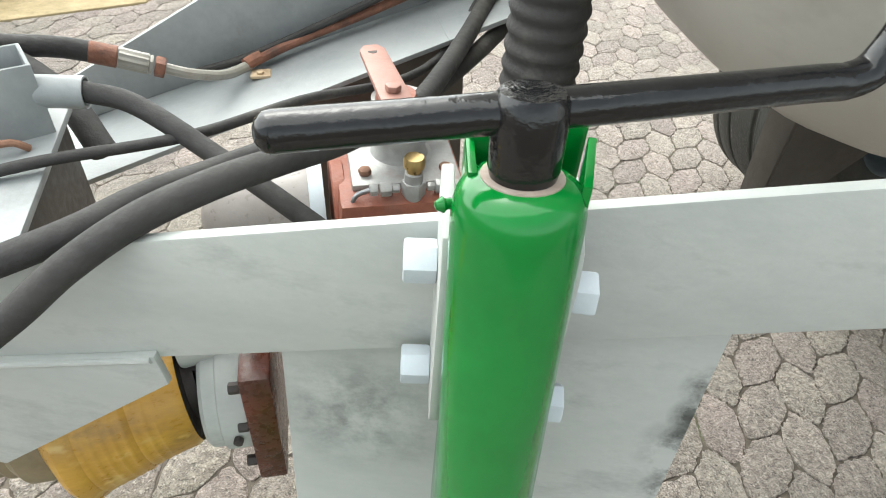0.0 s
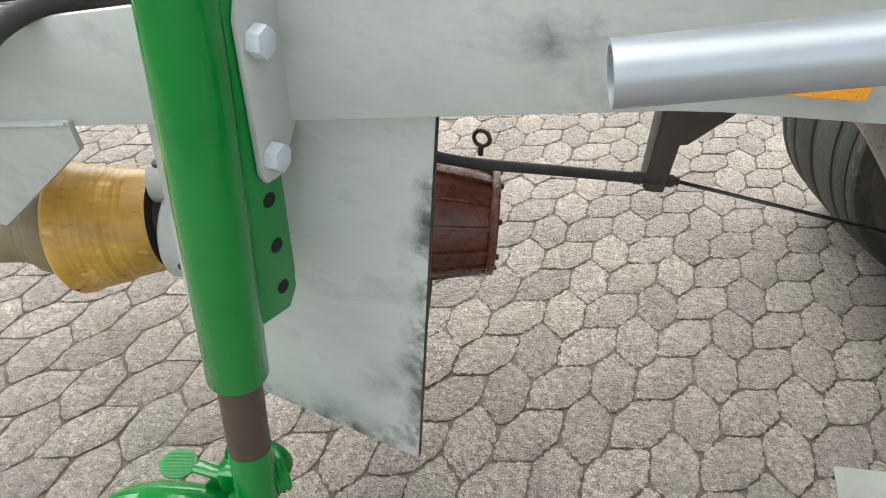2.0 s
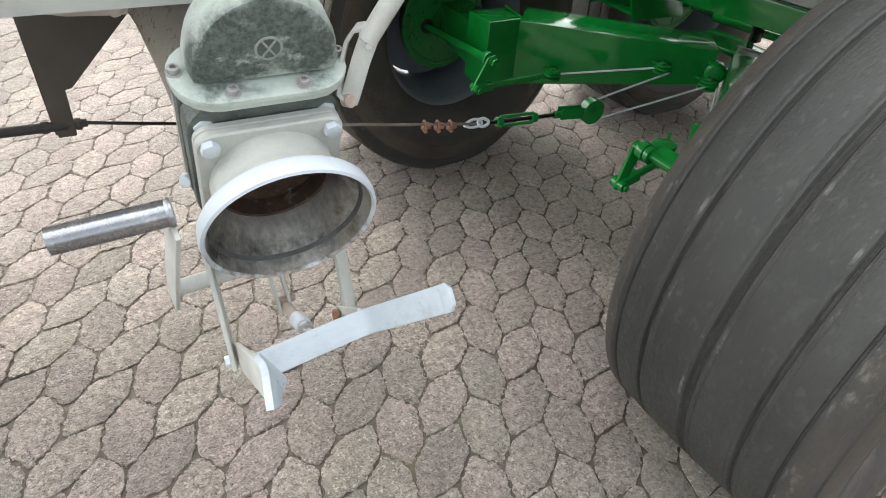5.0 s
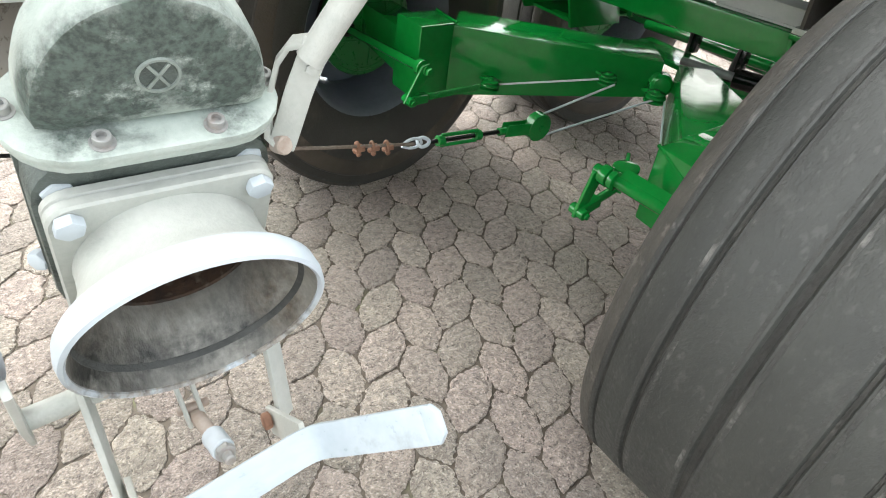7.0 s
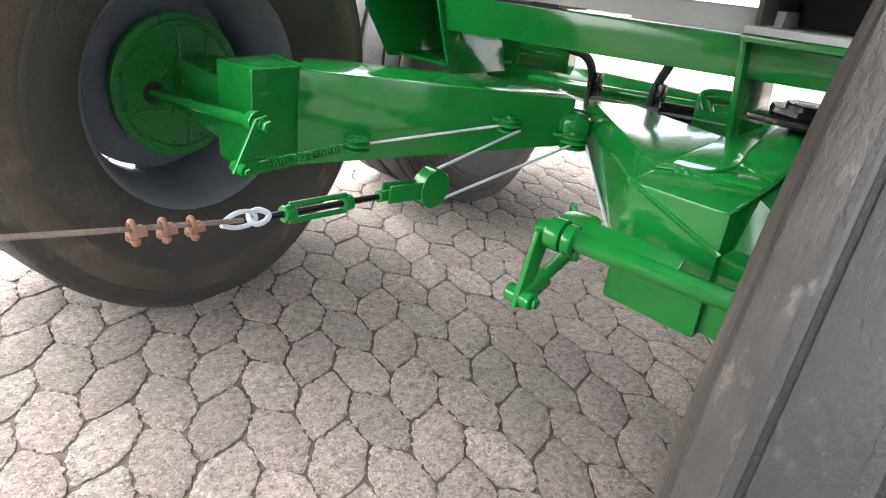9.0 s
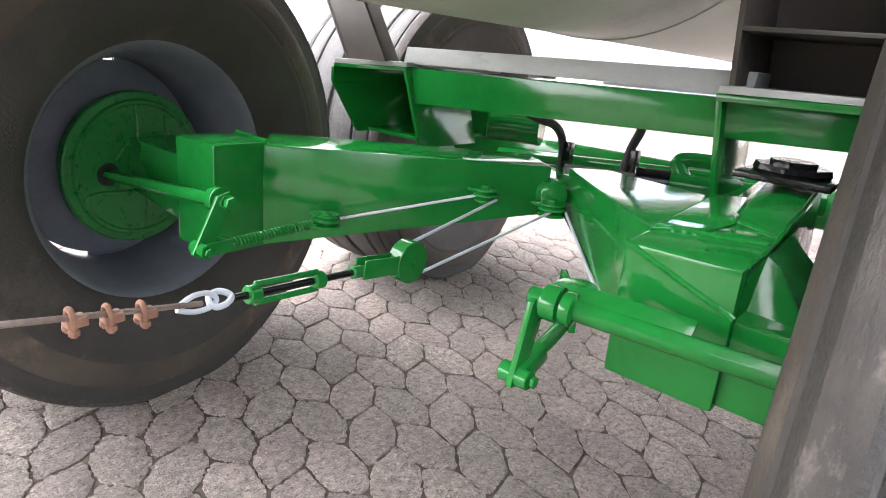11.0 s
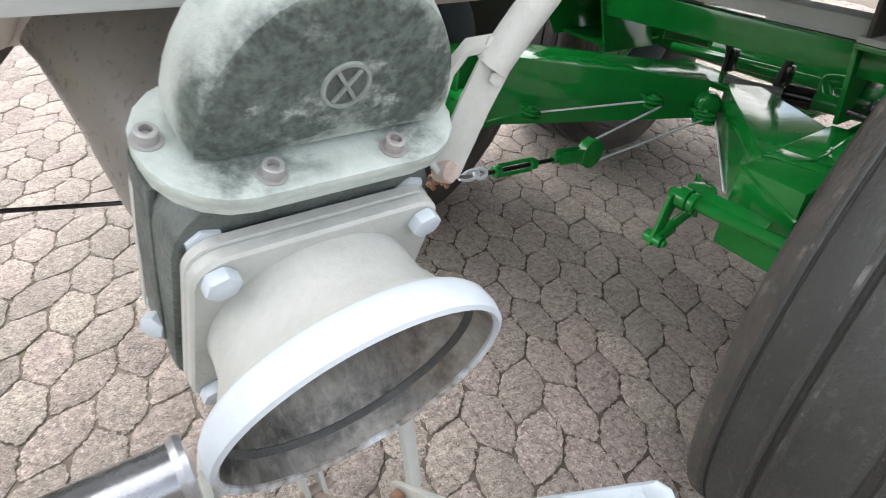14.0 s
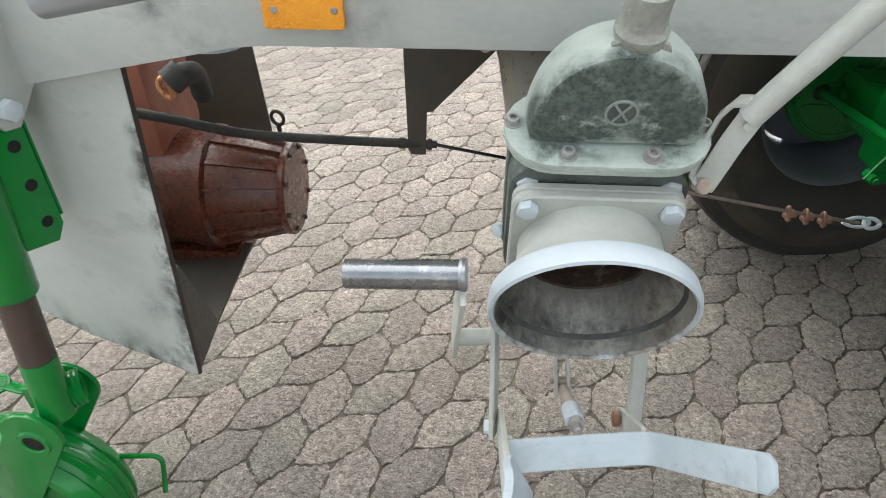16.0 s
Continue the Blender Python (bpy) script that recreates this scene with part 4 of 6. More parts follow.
lathe(bm, DC, DA, [(0.0, 0.005), (0.06, 0.005), (0.06, 0.03), (0.045, 0.03), (0.045, 0.05), (0.0, 0.05)], 30)
for k in range(4):
    a = k * math.pi / 2 + 0.4
    u, v, w = frame_of(DA)
    lathe(bm, DC, DA, [(0.088, -0.01), (0.09, 0.0), (0.09, 0.012), (0.06, 0.014), (0.06, -0.01)], 30) if k == 0 else None
    rod(bm, DC + DA * 0.005 + (u * math.cos(a) + v * math.sin(a)) * 0.052, DC + DA * 0.05 + (u * math.cos(a) + v * math.sin(a)) * 0.052, 0.008)
part("yoke", bm, DARK, shaft, "dark greasy yoke")
gear = thing("input_housing", "grey painted bearing housing behind the drive shaft", "gear housing", (-0.31, 0.31, 0.52))
bm = B()
lathe(bm, DC + Vector((0.0, 0.004, -0.014)), (1, 0.02, 0), [(0.0, 0.038), (0.092, 0.038), (0.098, 0.044), (0.098, 0.062), (0.104, 0.065), (0.104, 0.115), (0.0, 0.115)], 40)
part("housing", bm, GREY, gear)
bm = B()
lathe(bm, (-0.378, 0.350, 0.684), DA, [(0.0, -0.028), (0.034, -0.028), (0.036, -0.024), (0.036, 0.058), (0.0, 0.06)], 28)
part("breather_boss", bm, GREY, gear)
bm = B()
rod(bm, (-0.389, 0.354, 0.712), (-0.389, 0.354, 0.724), 0.013)
part("plug", bm, BROWN, gear, "brown rubber plug")
bm = B()
box(bm, (-0.290, 0.345, 0.598), (0.042, 0.22, 0.245), 0.006)
part("flange", bm, RED, gear, "rusty red flange")
for dy, dz in ((-0.085, 0.09), (-0.085, -0.09), (-0.085, 0.0), (0.03, 0.1), (0.03, -0.1)):
    bm = B()
    hexhead(bm, (-0.311, 0.335 + dy, 0.6 + dz), (-1, 0, 0), 0.009, 0.016)
    part("flange_bolt", bm, DARK, gear)
bm = B()
hexhead(bm, (-0.328, 0.2455, 0.578), (-0.2, -1, 0), 0.008, 0.01)
part("cover_bolt", bm, DARK, gear)

# ---- support jack ----
jack = thing("support_jack", "glossy green support jack with a black crank and a steel wheel", "jack", (-0.08, -0.1, 0.08))
JT, JB = Vector((-0.078, -0.038, 1.209)), Vector((-0.080, -0.099, 0.715))
JD = (JB - JT).normalized()
R_OUT = 0.037
bm = B()
d = (JB - JT).length
lathe(bm, JT, JD, [(0, -0.002), (0.021, -0.002), (0.022, -0.004), (0.027, -0.0025), (0.0318, 0.001), (0.0350, 0.0065), (0.0367, 0.014), (R_OUT, 0.022), (R_OUT, d - 0.004), (R_OUT - 0.002, d), (0.029, d), (0.029, d - 0.05), (0, d - 0.05)], 48)
part("outer_tube", bm, GREEN, jack)
bm = B()
lathe(bm, JB, JD, [(0.0, -0.06), (0.0275, -0.06), (0.0275, 0.13), (0.0, 0.13)], 36)
part("inner_tube", bm, BROWN, jack, "greased brown inner tube")
JL = JB + JD * 0.125
bm = B()
lathe(bm, JL, JD, [(0.0, 0), (0.0285, 0.0), (0.0285, 0.12), (0.0, 0.12)], 36)
part("lower_tube", bm, GREEN, jack)
bm = B()
lathe(bm, JT, JD, [(0, -0.050), (0.0165, -0.050), (0.0190, -0.046), (0.0196, -0.035), (0.0192, -0.010), (0.0175, -0.003), (0, -0.003)], 28)
part("crank_socket", bm, BLACK, jack, "black painted crank socket")
bm = B()
lathe(bm, JT, JD, [(0.017, -0.0022), (0.0225, -0.0022), (0.0225, -0.0048), (0.017, -0.0048)], 28, closed=True)
part("gland_ring", bm, OLDPIN, jack, "rusty ring round the crank spindle")
bm = B()
sweep(bm, [(-0.203, -0.027, 1.239), (-0.19, -0.027, 1.24), (-0.075, -0.03, 1.247), (0.09, -0.013, 1.247), (0.12, -0.01, 1.247), (0.137, -0.008, 1.256), (0.147, -0.006, 1.29), (0.15, -0.006, 1.36)], 0.0108, 20, 8)
lathe(bm, (-0.203, -0.027, 1.239), (-0.998, 0.0, -0.06), [(0.0108, -0.001), (0.0100, 0.003), (0.0078, 0.006), (0.004, 0.008), (0.0, 0.0085)], 20)
part("crank", bm, BLACK, jack, "black crank bar with chipped paint")
# rear channel with the row of holes
SX = Vector((0.86, 0.51, 0)).normalized()
bm = B()
for side, x, y in ((1, -0.036, -0.0262), (-1, -0.1, -0.012)):
    e = SX if side > 0 else Vector((0.17, 0.985, 0))
    base = Vector((x, y, 0))
    sheet_out = [(-0.05, 0.775), (0.006, 0.765), (0.022, 0.79), (0.022, 1.215), (-0.03, 1.215)] if side > 0 else [(-0.02, 0.80), (0.02, 0.80), (0.02, 1.213), (-0.02, 1.213)]
    slab(bm, sheet_out, base, Vector((0.40, 0.9165, 0)) if side > 0 else e, (0, 0, 1), 0.005, 0.001)
box(bm, (-0.063, 0.002, 1.01), (0.07, 0.005, 0.42), 0.001)
part("back_channel", bm, GREEN, jack)
for z in (1.165, 0.931, 0.868, 0.804):
    bm = B()
    at = Vector((-0.036, -0.0262, z))
    nn = Vector((0.9165, -0.40, 0))
    lathe(bm, at + nn * 0.0025, nn, [(0.0, 0.0012), (0.0085, 0.0012), (0.0095, 0.0)], 20)
    part("pin_hole", bm, HOLE, jack, "dark pin hole")
bm = B()
rod(bm, (-0.100, -0.028, 1.192), (-0.118, -0.030, 1.192), 0.0032)
lathe(bm, (-0.116, -0.030, 1.192), (-0.98, -0.1, 0), [(0.003, 0), (0.0048, 0.002), (0.0025, 0.006), (0.0, 0.007)], 12)
part("grease_nipple", bm, GREEN, jack)
# fork and wheel
bm = B()
W, FZ = Vector((-0.245, -0.11, 0.198)), 0.228
FORK = [(0.137 + 0.053 * math.cos(a), 0.232 + 0.053 * math.sin(a)) for a in (radians(-25 + 205 * k / 14) for k in range(15))] + [(-0.03, 0.025), (-0.03, -0.02), (0.0, -0.04), (0.035, -0.03)]
for y in (-0.168, -0.052):
    slab(bm, FORK, (W.x, y, FZ), (1, 0, 0), (0, 0, 1), 0.01, 0.003)
box(bm, (-0.098, -0.11, 0.468), (0.055, 0.106, 0.02), 0.004)
part("fork", bm, GREEN, jack)
bm = B()
lathe(bm, (-0.108, -0.173, 0.445), (0, -1, 0), [(0.018, -0.002), (0.018, 0.002), (0.020, 0.004), (0.027, 0.004), (0.030, 0.0), (0.030, -0.002)], 32, closed=True)
part("fork_boss", bm, GREEN, jack)
bm = B()
lathe(bm, (-0.108, -0.1731, 0.445), (0, -1, 0), [(0.0, 0.0004), (0.018, 0.0004), (0.019, 0.0)], 22)
part("fork_hole", bm, HOLE, jack, "dark hole in the fork plate")
bm = B()
HW = [(0.03, -0.055), (0.06, -0.05), (0.11, -0.03), (0.14, -0.035), (0.158, -0.06), (0.172, -0.058), (0.182, -0.047), (0.1865, -0.037), (0.1835, -0.0335), (0.185, -0.030), (0.1915, -0.024), (0.1935, -0.013), (0.1905, -0.0095), (0.1905, -0.006), (0.1945, 0.0)]
lathe(bm, W, (0, 1, 0), HW + [(r, -h) for r, h in HW[-2::-1]], 64, closed=True)
part("wheel", bm, GREEN, jack, "glossy green steel wheel")
bm = B()
rod(bm, W + Vector((0, -0.075, 0)), W + Vector((0, 0.075, 0)), 0.016)
hexhead(bm, W + Vector((0, -0.068, 0)), (0, -1, 0), 0.02, 0.014)
part("wheel_bolt", bm, GREEN, jack)
bm = B()
slab(bm, [(0.027 * math.cos(a), 0.021 * math.sin(a)) for a in (k * math.pi / 12 for k in range(24))], (-0.204, -0.1, 0.503), (1, 0.1, 0), (0, 0.9, 0.35), 0.006, 0.0015)
strap(bm, [(-0.182, -0.1, 0.503), (-0.155, -0.102, 0.497), (-0.125, -0.106, 0.50)], 0.02, 0.006, (0, 1, 0))
pedal = part("foot_pedal", bm, GREEN, jack, "ribbed green release pedal")
for k in range(-3, 4):
    bm = B()
    half = 0.0215 * math.sqrt(1 - (k / 4.2) ** 2)
    slab(bm, [(-half, 0.0048 * k - 0.001), (half, 0.0048 * k - 0.001), (half, 0.0048 * k + 0.001), (-half, 0.0048 * k + 0.001)], (-0.204, -0.101, 0.5065), (1, 0.1, 0), (0, 0.9, 0.35), 0.002, 0)
    part("grip_rib", bm, GREEN, pedal)
bm = B()
box(bm, (-0.125, -0.107, 0.495), (0.026, 0.028, 0.05), 0.003)
part("pedal_lug", bm, GREEN, jack)
bm = B()
for k in range(4):
    lathe(bm, (-0.078, -0.098, 0.494), (0.8, 0.6, 0), [(0.03 + 0.0045 * math.cos(t), 0.008 * k + 0.0045 * math.sin(t)) for t in (j * math.pi / 3 for j in range(6))], 26, closed=True)
part("return_spring", bm, GREEN, jack)
bm = B()
sweep(bm, [(-0.1, -0.05, 0.244), (-0.05, -0.05, 0.249), (-0.015, -0.05, 0.253), (-0.001, -0.05, 0.247), (0.002, -0.05, 0.232), (-0.006, -0.05, 0.19), (-0.02, -0.05, 0.13)], 0.0052, 10, 8)
part("wire_hook", bm, GREEN, jack)

# ---- clamp bracket that holds the jack to the rail ----
clamp = thing("jack_bracket", "light grey angle brackets with white hexagon bolts on the rail", "bracket", (-0.05, -0.02, 0.97))
for sgn, at, e, nn, tops in ((1, Vector((-0.0255, -0.0115, 0)), Vector((0.27, 0.963, 0)), Vector((0.963, -0.27, 0)), (1.108, 0.986)), (-1, Vector((-0.104, 0.012, 0)), Vector((0.17, 0.985, 0)), Vector((-0.985, 0.17, 0)), (1.1, 0.985))):
    bm = B()
    slab(bm, [(-0.03, 1.13), (-0.022, 1.15), (0.03, 1.17), (0.045, 1.16), (0.045, 1.005), (0.0, 0.955), (-0.024, 0.958), (-0.03, 0.97)], at, e, (0, 0, 1), 0.008, 0.002)
    part("angle", bm, GREY, clamp)
    for z in tops:
        bm = B()
        hexhead(bm, at + nn * 0.004 + e * (-0.012 if sgn > 0 else 0.012) + Vector((0, 0, z)), nn, 0.0165, 0.016 if sgn > 0 else 0.024, 0.0)
        part("hex_bolt", bm, LIGHT, clamp, "white painted hexagon bolt head")

# ---- gate valve with hose coupling ----
VN, VU, VX = Vector((0, -0.9336, -0.3584)), Vector((0, -0.3584, 0.9336)), Vector((1, 0, 0))
V0 = Vector((0.7640, -0.2348, 0.8755))


def vp(x, u, n):
    """A place in the valve: across, up and out from its middle axis."""
    return V0 + VX * x + VU * u + VN * n


def rounded(w, h, r, k=5, skew=0.0):
    out = []
    for cx, cy, a0 in ((w - r, h - r, 0), (-w + r, h - r, 90), (-w + r, -h + r, 180), (w - r, -h + r, 270)):
        for i in range(k + 1):
            a = radians(a0 + 90 * i / k)
            out.append((cx + r * math.cos(a), cy + r * math.sin(a)))
    return out


def bored_plate(bm, outline, radius, at, ex, ey, thick):
    """A flat plate with a round hole through its middle."""
    nn = ex.cross(ey).normalized() * (thick / 2)
    edge = []
    for (x0, y0), (x1, y1) in zip(outline, outline[1:] + outline[:1]):
        n = max(1, int(math.hypot(x1 - x0, y1 - y0) / 0.012))
        edge += [(x0 + (x1 - x0) * k / n, y0 + (y1 - y0) * k / n) for k in range(n)]
    tmp = bmesh.new()
    rows = []
    for x, y in edge:
        s = radius / math.hypot(x, y)
        rows.append([tmp.verts.new(at + ex * px + ey * py + nn * side) for px, py, side in ((x, y, -1), (x, y, 0.5), (x * 0.978, y * 0.978, 1), (x * s, y * s, 1), (x * s, y * s, -1))])
    for a, b in zip(rows, rows[1:] + rows[:1]):
        for k in range(5):
            tmp.faces.new((a[k], a[(k + 1) % 5], b[(k + 1) % 5], b[k]))
    bmesh.ops.recalc_face_normals(tmp, faces=tmp.faces)
    return merge(bm, tmp)


valve = thing("gate_valve", "grey-green cast gate valve with a lever beside the frame rail", "valve", tuple(vp(0, -0.1, -0.12)))
bm = B()
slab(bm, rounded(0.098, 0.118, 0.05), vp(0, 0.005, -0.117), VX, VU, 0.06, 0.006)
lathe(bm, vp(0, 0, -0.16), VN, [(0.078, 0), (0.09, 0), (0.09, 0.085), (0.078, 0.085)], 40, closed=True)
part("body", bm, SHADECAST, valve, "dark cast body, deepened in colour for the flange's shade")
bm = B()
slab(bm, rounded(0.104, 0.052, 0.05), vp(0, 0.131, -0.118), VX, -VN, 0.007, 0.002)
slab(bm, rounded(0.106, 0.054, 0.052), vp(0, 0.139, -0.118), VX, -VN, 0.009, 0.003)
part("bonnet_flange", bm, VERDI, valve, "weathered grey-green bonnet flange")
bm = B()
dome = [(0.003 + 0.0890 * math.cos(a), 0.144 + 0.114 * math.sin(a) ** 0.9 if math.sin(a) > 0 else 0.144) for a in (math.pi * k / 22 for k in range(23))]
slab(bm, dome, vp(0, 0, -0.12), VX, VU, 0.062, 0.018)
part("bonnet", bm, VERDI, valve, "weathered grey-green domed bonnet")
bm = B()
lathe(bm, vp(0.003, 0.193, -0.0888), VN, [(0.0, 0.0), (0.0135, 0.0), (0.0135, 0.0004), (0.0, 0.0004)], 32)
part("mark_ground", bm, SHADECAST, valve, "dark ground of the cast mark")
bm = B()
lathe(bm, vp(0.003, 0.193, -0.0888), VN, [(0.0132, 0), (0.0136, 0.0018), (0.0156, 0.0018), (0.0162, 0)], 32, closed=True)
for a in (55, -55):
    e = VX * math.cos(radians(a)) + VU * math.sin(radians(a))
    f = VN.cross(e)
    slab(bm, [(-0.0128, -0.0012), (0.0128, -0.0012), (0.0128, 0.0012), (-0.0128, 0.0012)], vp(0.003, 0.193, -0.0878), e, f, 0.002, 0.0003)
part("cast_mark", bm, CASTHI, valve, "raised round cast mark")
for x, n in ((-0.0965, -0.122), (-0.041, -0.0785), (0.042, -0.0785), (0.098, -0.122), (-0.041, -0.158), (0.042, -0.158)):
    bm = B()
    at = vp(x, 0.1435, n)
    lathe(bm, at, VU, [(0.0095, 0), (0.0095, 0.001), (0.0068, 0.001), (0.0068, 0.0078), (0.006, 0.0085), (0.0038, 0.0085), (0.0038, 0.004), (0, 0.004)], 18)
    part("cap_screw", bm, ZINC, valve, "bare steel socket screw")
bm = B()
lathe(bm, vp(0.009, 0.243, -0.12), VU, [(0.027, -0.03), (0.0235, -0.008), (0.0230, 0.015), (0.0242, 0.018), (0.0244, 0.022), (0.0212, 0.026), (0.0203, 0.030), (0.0198, 0.050), (0.0203, 0.052), (0.0202, 0.060), (0.0135, 0.060), (0.0135, 0.03), (0, 0.03)], 40)
for sx in (-1, 1):
    slab(bm, [(0.018 * sx, -0.012), (0.036 * sx, -0.018), (0.0255 * sx, 0.014), (0.018 * sx, 0.018)], vp(0.009, 0.243, -0.108), VX, VU, 0.006, 0.002)
part("stem_neck", bm, NECK, valve, "stained cast stem neck")
bm = B()
lathe(bm, vp(0.009, 0.305, -0.12), VU, [(0.0, 0.0), (0.0105, 0.0), (0.0115, 0.003), (0.0105, 0.006), (0.0115, 0.009), (0.0, 0.01)], 20)
part("stem", bm, STEEL, valve)
# rear flange with bolts
bm = B()
slab(bm, rounded(0.1, 0.1, 0.03), vp(0, 0, -0.158), VX, VU, 0.011, 0.003)
part("rear_flange", bm, CREAM, valve)
for x, u in ((-0.076, 0.076), (0.076, 0.076), (-0.09, -0.06), (0.09, -0.06)):
    bm = B()
    hexhead(bm, vp(x, u, -0.152), VN, 0.0105, 0.012)
    rod(bm, vp(x, u, -0.152), vp(x, u, -0.13), 0.006)
    part("rear_bolt", bm, LIGHT, valve, "white painted bolt")
# front coupling
bm = B()
bored_plate(bm, rounded(0.093, 0.093, 0.022), 0.0785, vp(0, 0, -0.079), VX, VU, 0.009)
bored_plate(bm, rounded(0.093, 0.093, 0.022), 0.0785, vp(0, 0, -0.0685), VX, VU, 0.01)
part("coupling_flange", bm, CREAM, valve, "cream painted square flange")
bm = B()
lathe(bm, vp(0, 0, -0.066), VN, [(0.083, 0), (0.083, 0.012), (0.085, 0.03), (0.096, 0.055), (0.110, 0.066), (0.1125, 0.07), (0.107, 0.07), (0.09, 0.052), (0.079, 0.03), (0.077, 0)], 56, closed=True)
part("coupling_bell", bm, CREAM, valve, "cream painted hose coupling bell")
bm = B()
lathe(bm, vp(0, 0, 0.0), VN, [(0.1055, 0.0), (0.111, 0.001), (0.1145, 0.006), (0.116, 0.018), (0.1145, 0.027), (0.111, 0.029), (0.1085, 0.026), (0.1085, 0.004)], 64, closed=True)
part("coupling_rim", bm, RIMPAINT, valve, "bluish white rim of the coupling, worn below")
bm = B()
lathe(bm, vp(0, 0, -0.066), VN, [(0.0768, 0.012), (0.0775, 0.03), (0.088, 0.052), (0.1015, 0.068), (0.1075, 0.09), (0.1085, 0.09), (0.1085, 0.066), (0.09, 0.05), (0.0785, 0.03), (0.0778, 0.012)], 56, closed=True)
part("coupling_bore", bm, INSIDE, valve, "stained zinc inside of the coupling, its top darkened for the bore's shade")
bm = B()
lathe(bm, vp(0, 0, -0.066), VN, [(0.0772, 0.014), (0.074, 0.012), (0.074, -0.016), (0.0, -0.016), (0.0, -0.019), (0.0772, -0.019)], 48)
part("valve_gate", bm, GRIME, valve, "rust-stained dark gate inside the valve")
bm = B()
lathe(bm, vp(0, 0, 0.0), VN, [(0.1036, 0.0065), (0.1022, 0.0060), (0.1004, 0.0030), (0.0990, 0.0004), (0.1000, -0.0004), (0.1026, 0.003)], 56, closed=True)
part("seal_ring", bm, SEAL, valve, "dirty grey rubber seal ring")
for x in (-0.0765, 0.0765):
    for u in (0.077, -0.077):
        bm = B()
        hexhead(bm, vp(x, u, -0.0635), VN, 0.0125, 0.011)
        part("flange_bolt", bm, LIGHT, valve, "white painted hexagon bolt")
        bm = B()
        hexhead(bm, vp(x, u + (0.007 if u > 0 else 0), -0.084), -VN, 0.0135, 0.017)
        rod(bm, vp(x, u + (0.007 if u > 0 else 0), -0.10), vp(x, u + (0.007 if u > 0 else 0), -0.112), 0.0075)
        part("flange_nut", bm, LIGHT, valve)
# side shaft with crank plate and hand tube
bm = B()
rod(bm, (0.606, -0.19, 0.758), (0.70, -0.185, 0.762), 0.0115)
part("side_shaft", bm, CREAM, valve)
bm = B()
strap(bm, [(0.606, -0.168, 0.722), (0.612, -0.24, 0.82), (0.624, -0.333, 0.958)], 0.036, 0.006, (-0.12, 0.82, 0.57))
part("crank_plate", bm, CREAM, valve)
bm = B()
pipe(bm, (0.514, -0.328, 0.965), (0.626, -0.334, 0.974), 0.0145, 0.003, 30)
part("hand_tube", bm, TUBE, valve, "bare steel tube handle with paint marks")
bm = B()
lathe(bm, (0.622, -0.3337, 0.9737), (1, -0.05, 0.08), [(0.0, 0), (0.0148, 0), (0.0162, 0.003), (0.0155, 0.006), (0, 0.007)], 24)
part("weld", bm, STEEL, valve)
# closing lever frame under the coupling
bm = B()
strap(bm, [(0.660, -0.19, 0.80), (0.662, -0.212, 0.72), (0.664, -0.238, 0.624)], 0.024, 0.007, (0.25, 1, 0.2))
part("leg", bm, CREAM, valve)
bm = B()
strap(bm, [(0.846, -0.17, 0.79), (0.850, -0.19, 0.73), (0.853, -0.214, 0.640)], 0.026, 0.007, (0.8, 0.6, 0))
part("leg", bm, CREAM, valve)
SLOPE, RISE = Vector((0, -0.775, 0.632)), Vector((0, 0.632, 0.775))
foot = Vector((0.674, -0.229, 0.634))
bm = B()
strap(bm, [foot, foot + SLOPE * 0.15, foot + SLOPE * 0.296], 0.044, 0.007, RISE, 0.002)
arm = part("lever_arm", bm, CREAM, valve, "cream painted flat lever arm with a rolled end")
bm = B()
strap(bm, curve_points([(0.684, -0.428, 0.812), (0.680, -0.455, 0.826), (0.676, -0.476, 0.824), (0.674, -0.487, 0.815)], 4), 0.041, 0.008, (0.33, 0.6, -0.74), 0.004)
part("rolled_end", bm, HANDLE, arm, "white rolled end")
FLAT = Vector((0, 0.72, 0.69)).normalized()
bm = B()
strap(bm, [Vector(p) - FLAT * 0.0185 for p in ((0.679, -0.331, 0.738), (0.76, -0.317, 0.736), (0.822, -0.307, 0.735), (0.833, -0.3065, 0.7355), (0.842, -0.310, 0.740), (0.849, -0.318, 0.749), (0.856, -0.330, 0.761), (0.903, -0.405, 0.839))], 0.037, 0.007, FLAT, 0.0025)
tip, ed = Vector((0.903, -0.405, 0.839)) - FLAT * 0.0185, Vector((0.053, -0.084, 0.087)).normalized()
slab(bm, [(-0.002, -0.0185), (0.010, -0.0185), (0.018, -0.010), (0.018, 0.010), (0.010, 0.0185), (-0.002, 0.0185)], tip, ed, FLAT - ed * FLAT.dot(ed), 0.007, 0.0025)
part("pull_handle", bm, HANDLE, valve, "bluish white bent flat pull handle")
bm = B()
foot = Vector((0.838, -0.205, 0.632))
strap(bm, [foot, foot + SLOPE * 0.06, foot + SLOPE * 0.128], 0.036, 0.007, RISE)
part("lever_arm", bm, CREAM, valve)
bm = B()
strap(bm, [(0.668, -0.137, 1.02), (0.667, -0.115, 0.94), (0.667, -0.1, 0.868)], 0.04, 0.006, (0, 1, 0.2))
part("side_strap", bm, SHADECAST, valve)
bm = B()
hexhead(bm, (0.665, -0.108, 0.877), (-0.7, -0.7, 0), 0.011, 0.012)
part("strap_bolt", bm, LIGHT, valve, "white painted bolt")
bm = B()
hexhead(bm, (0.660, -0.232, 0.634), (-1, 0, 0), 0.010, 0.009)
part("pivot_bolt", bm, LIGHT, valve)
bm = B()
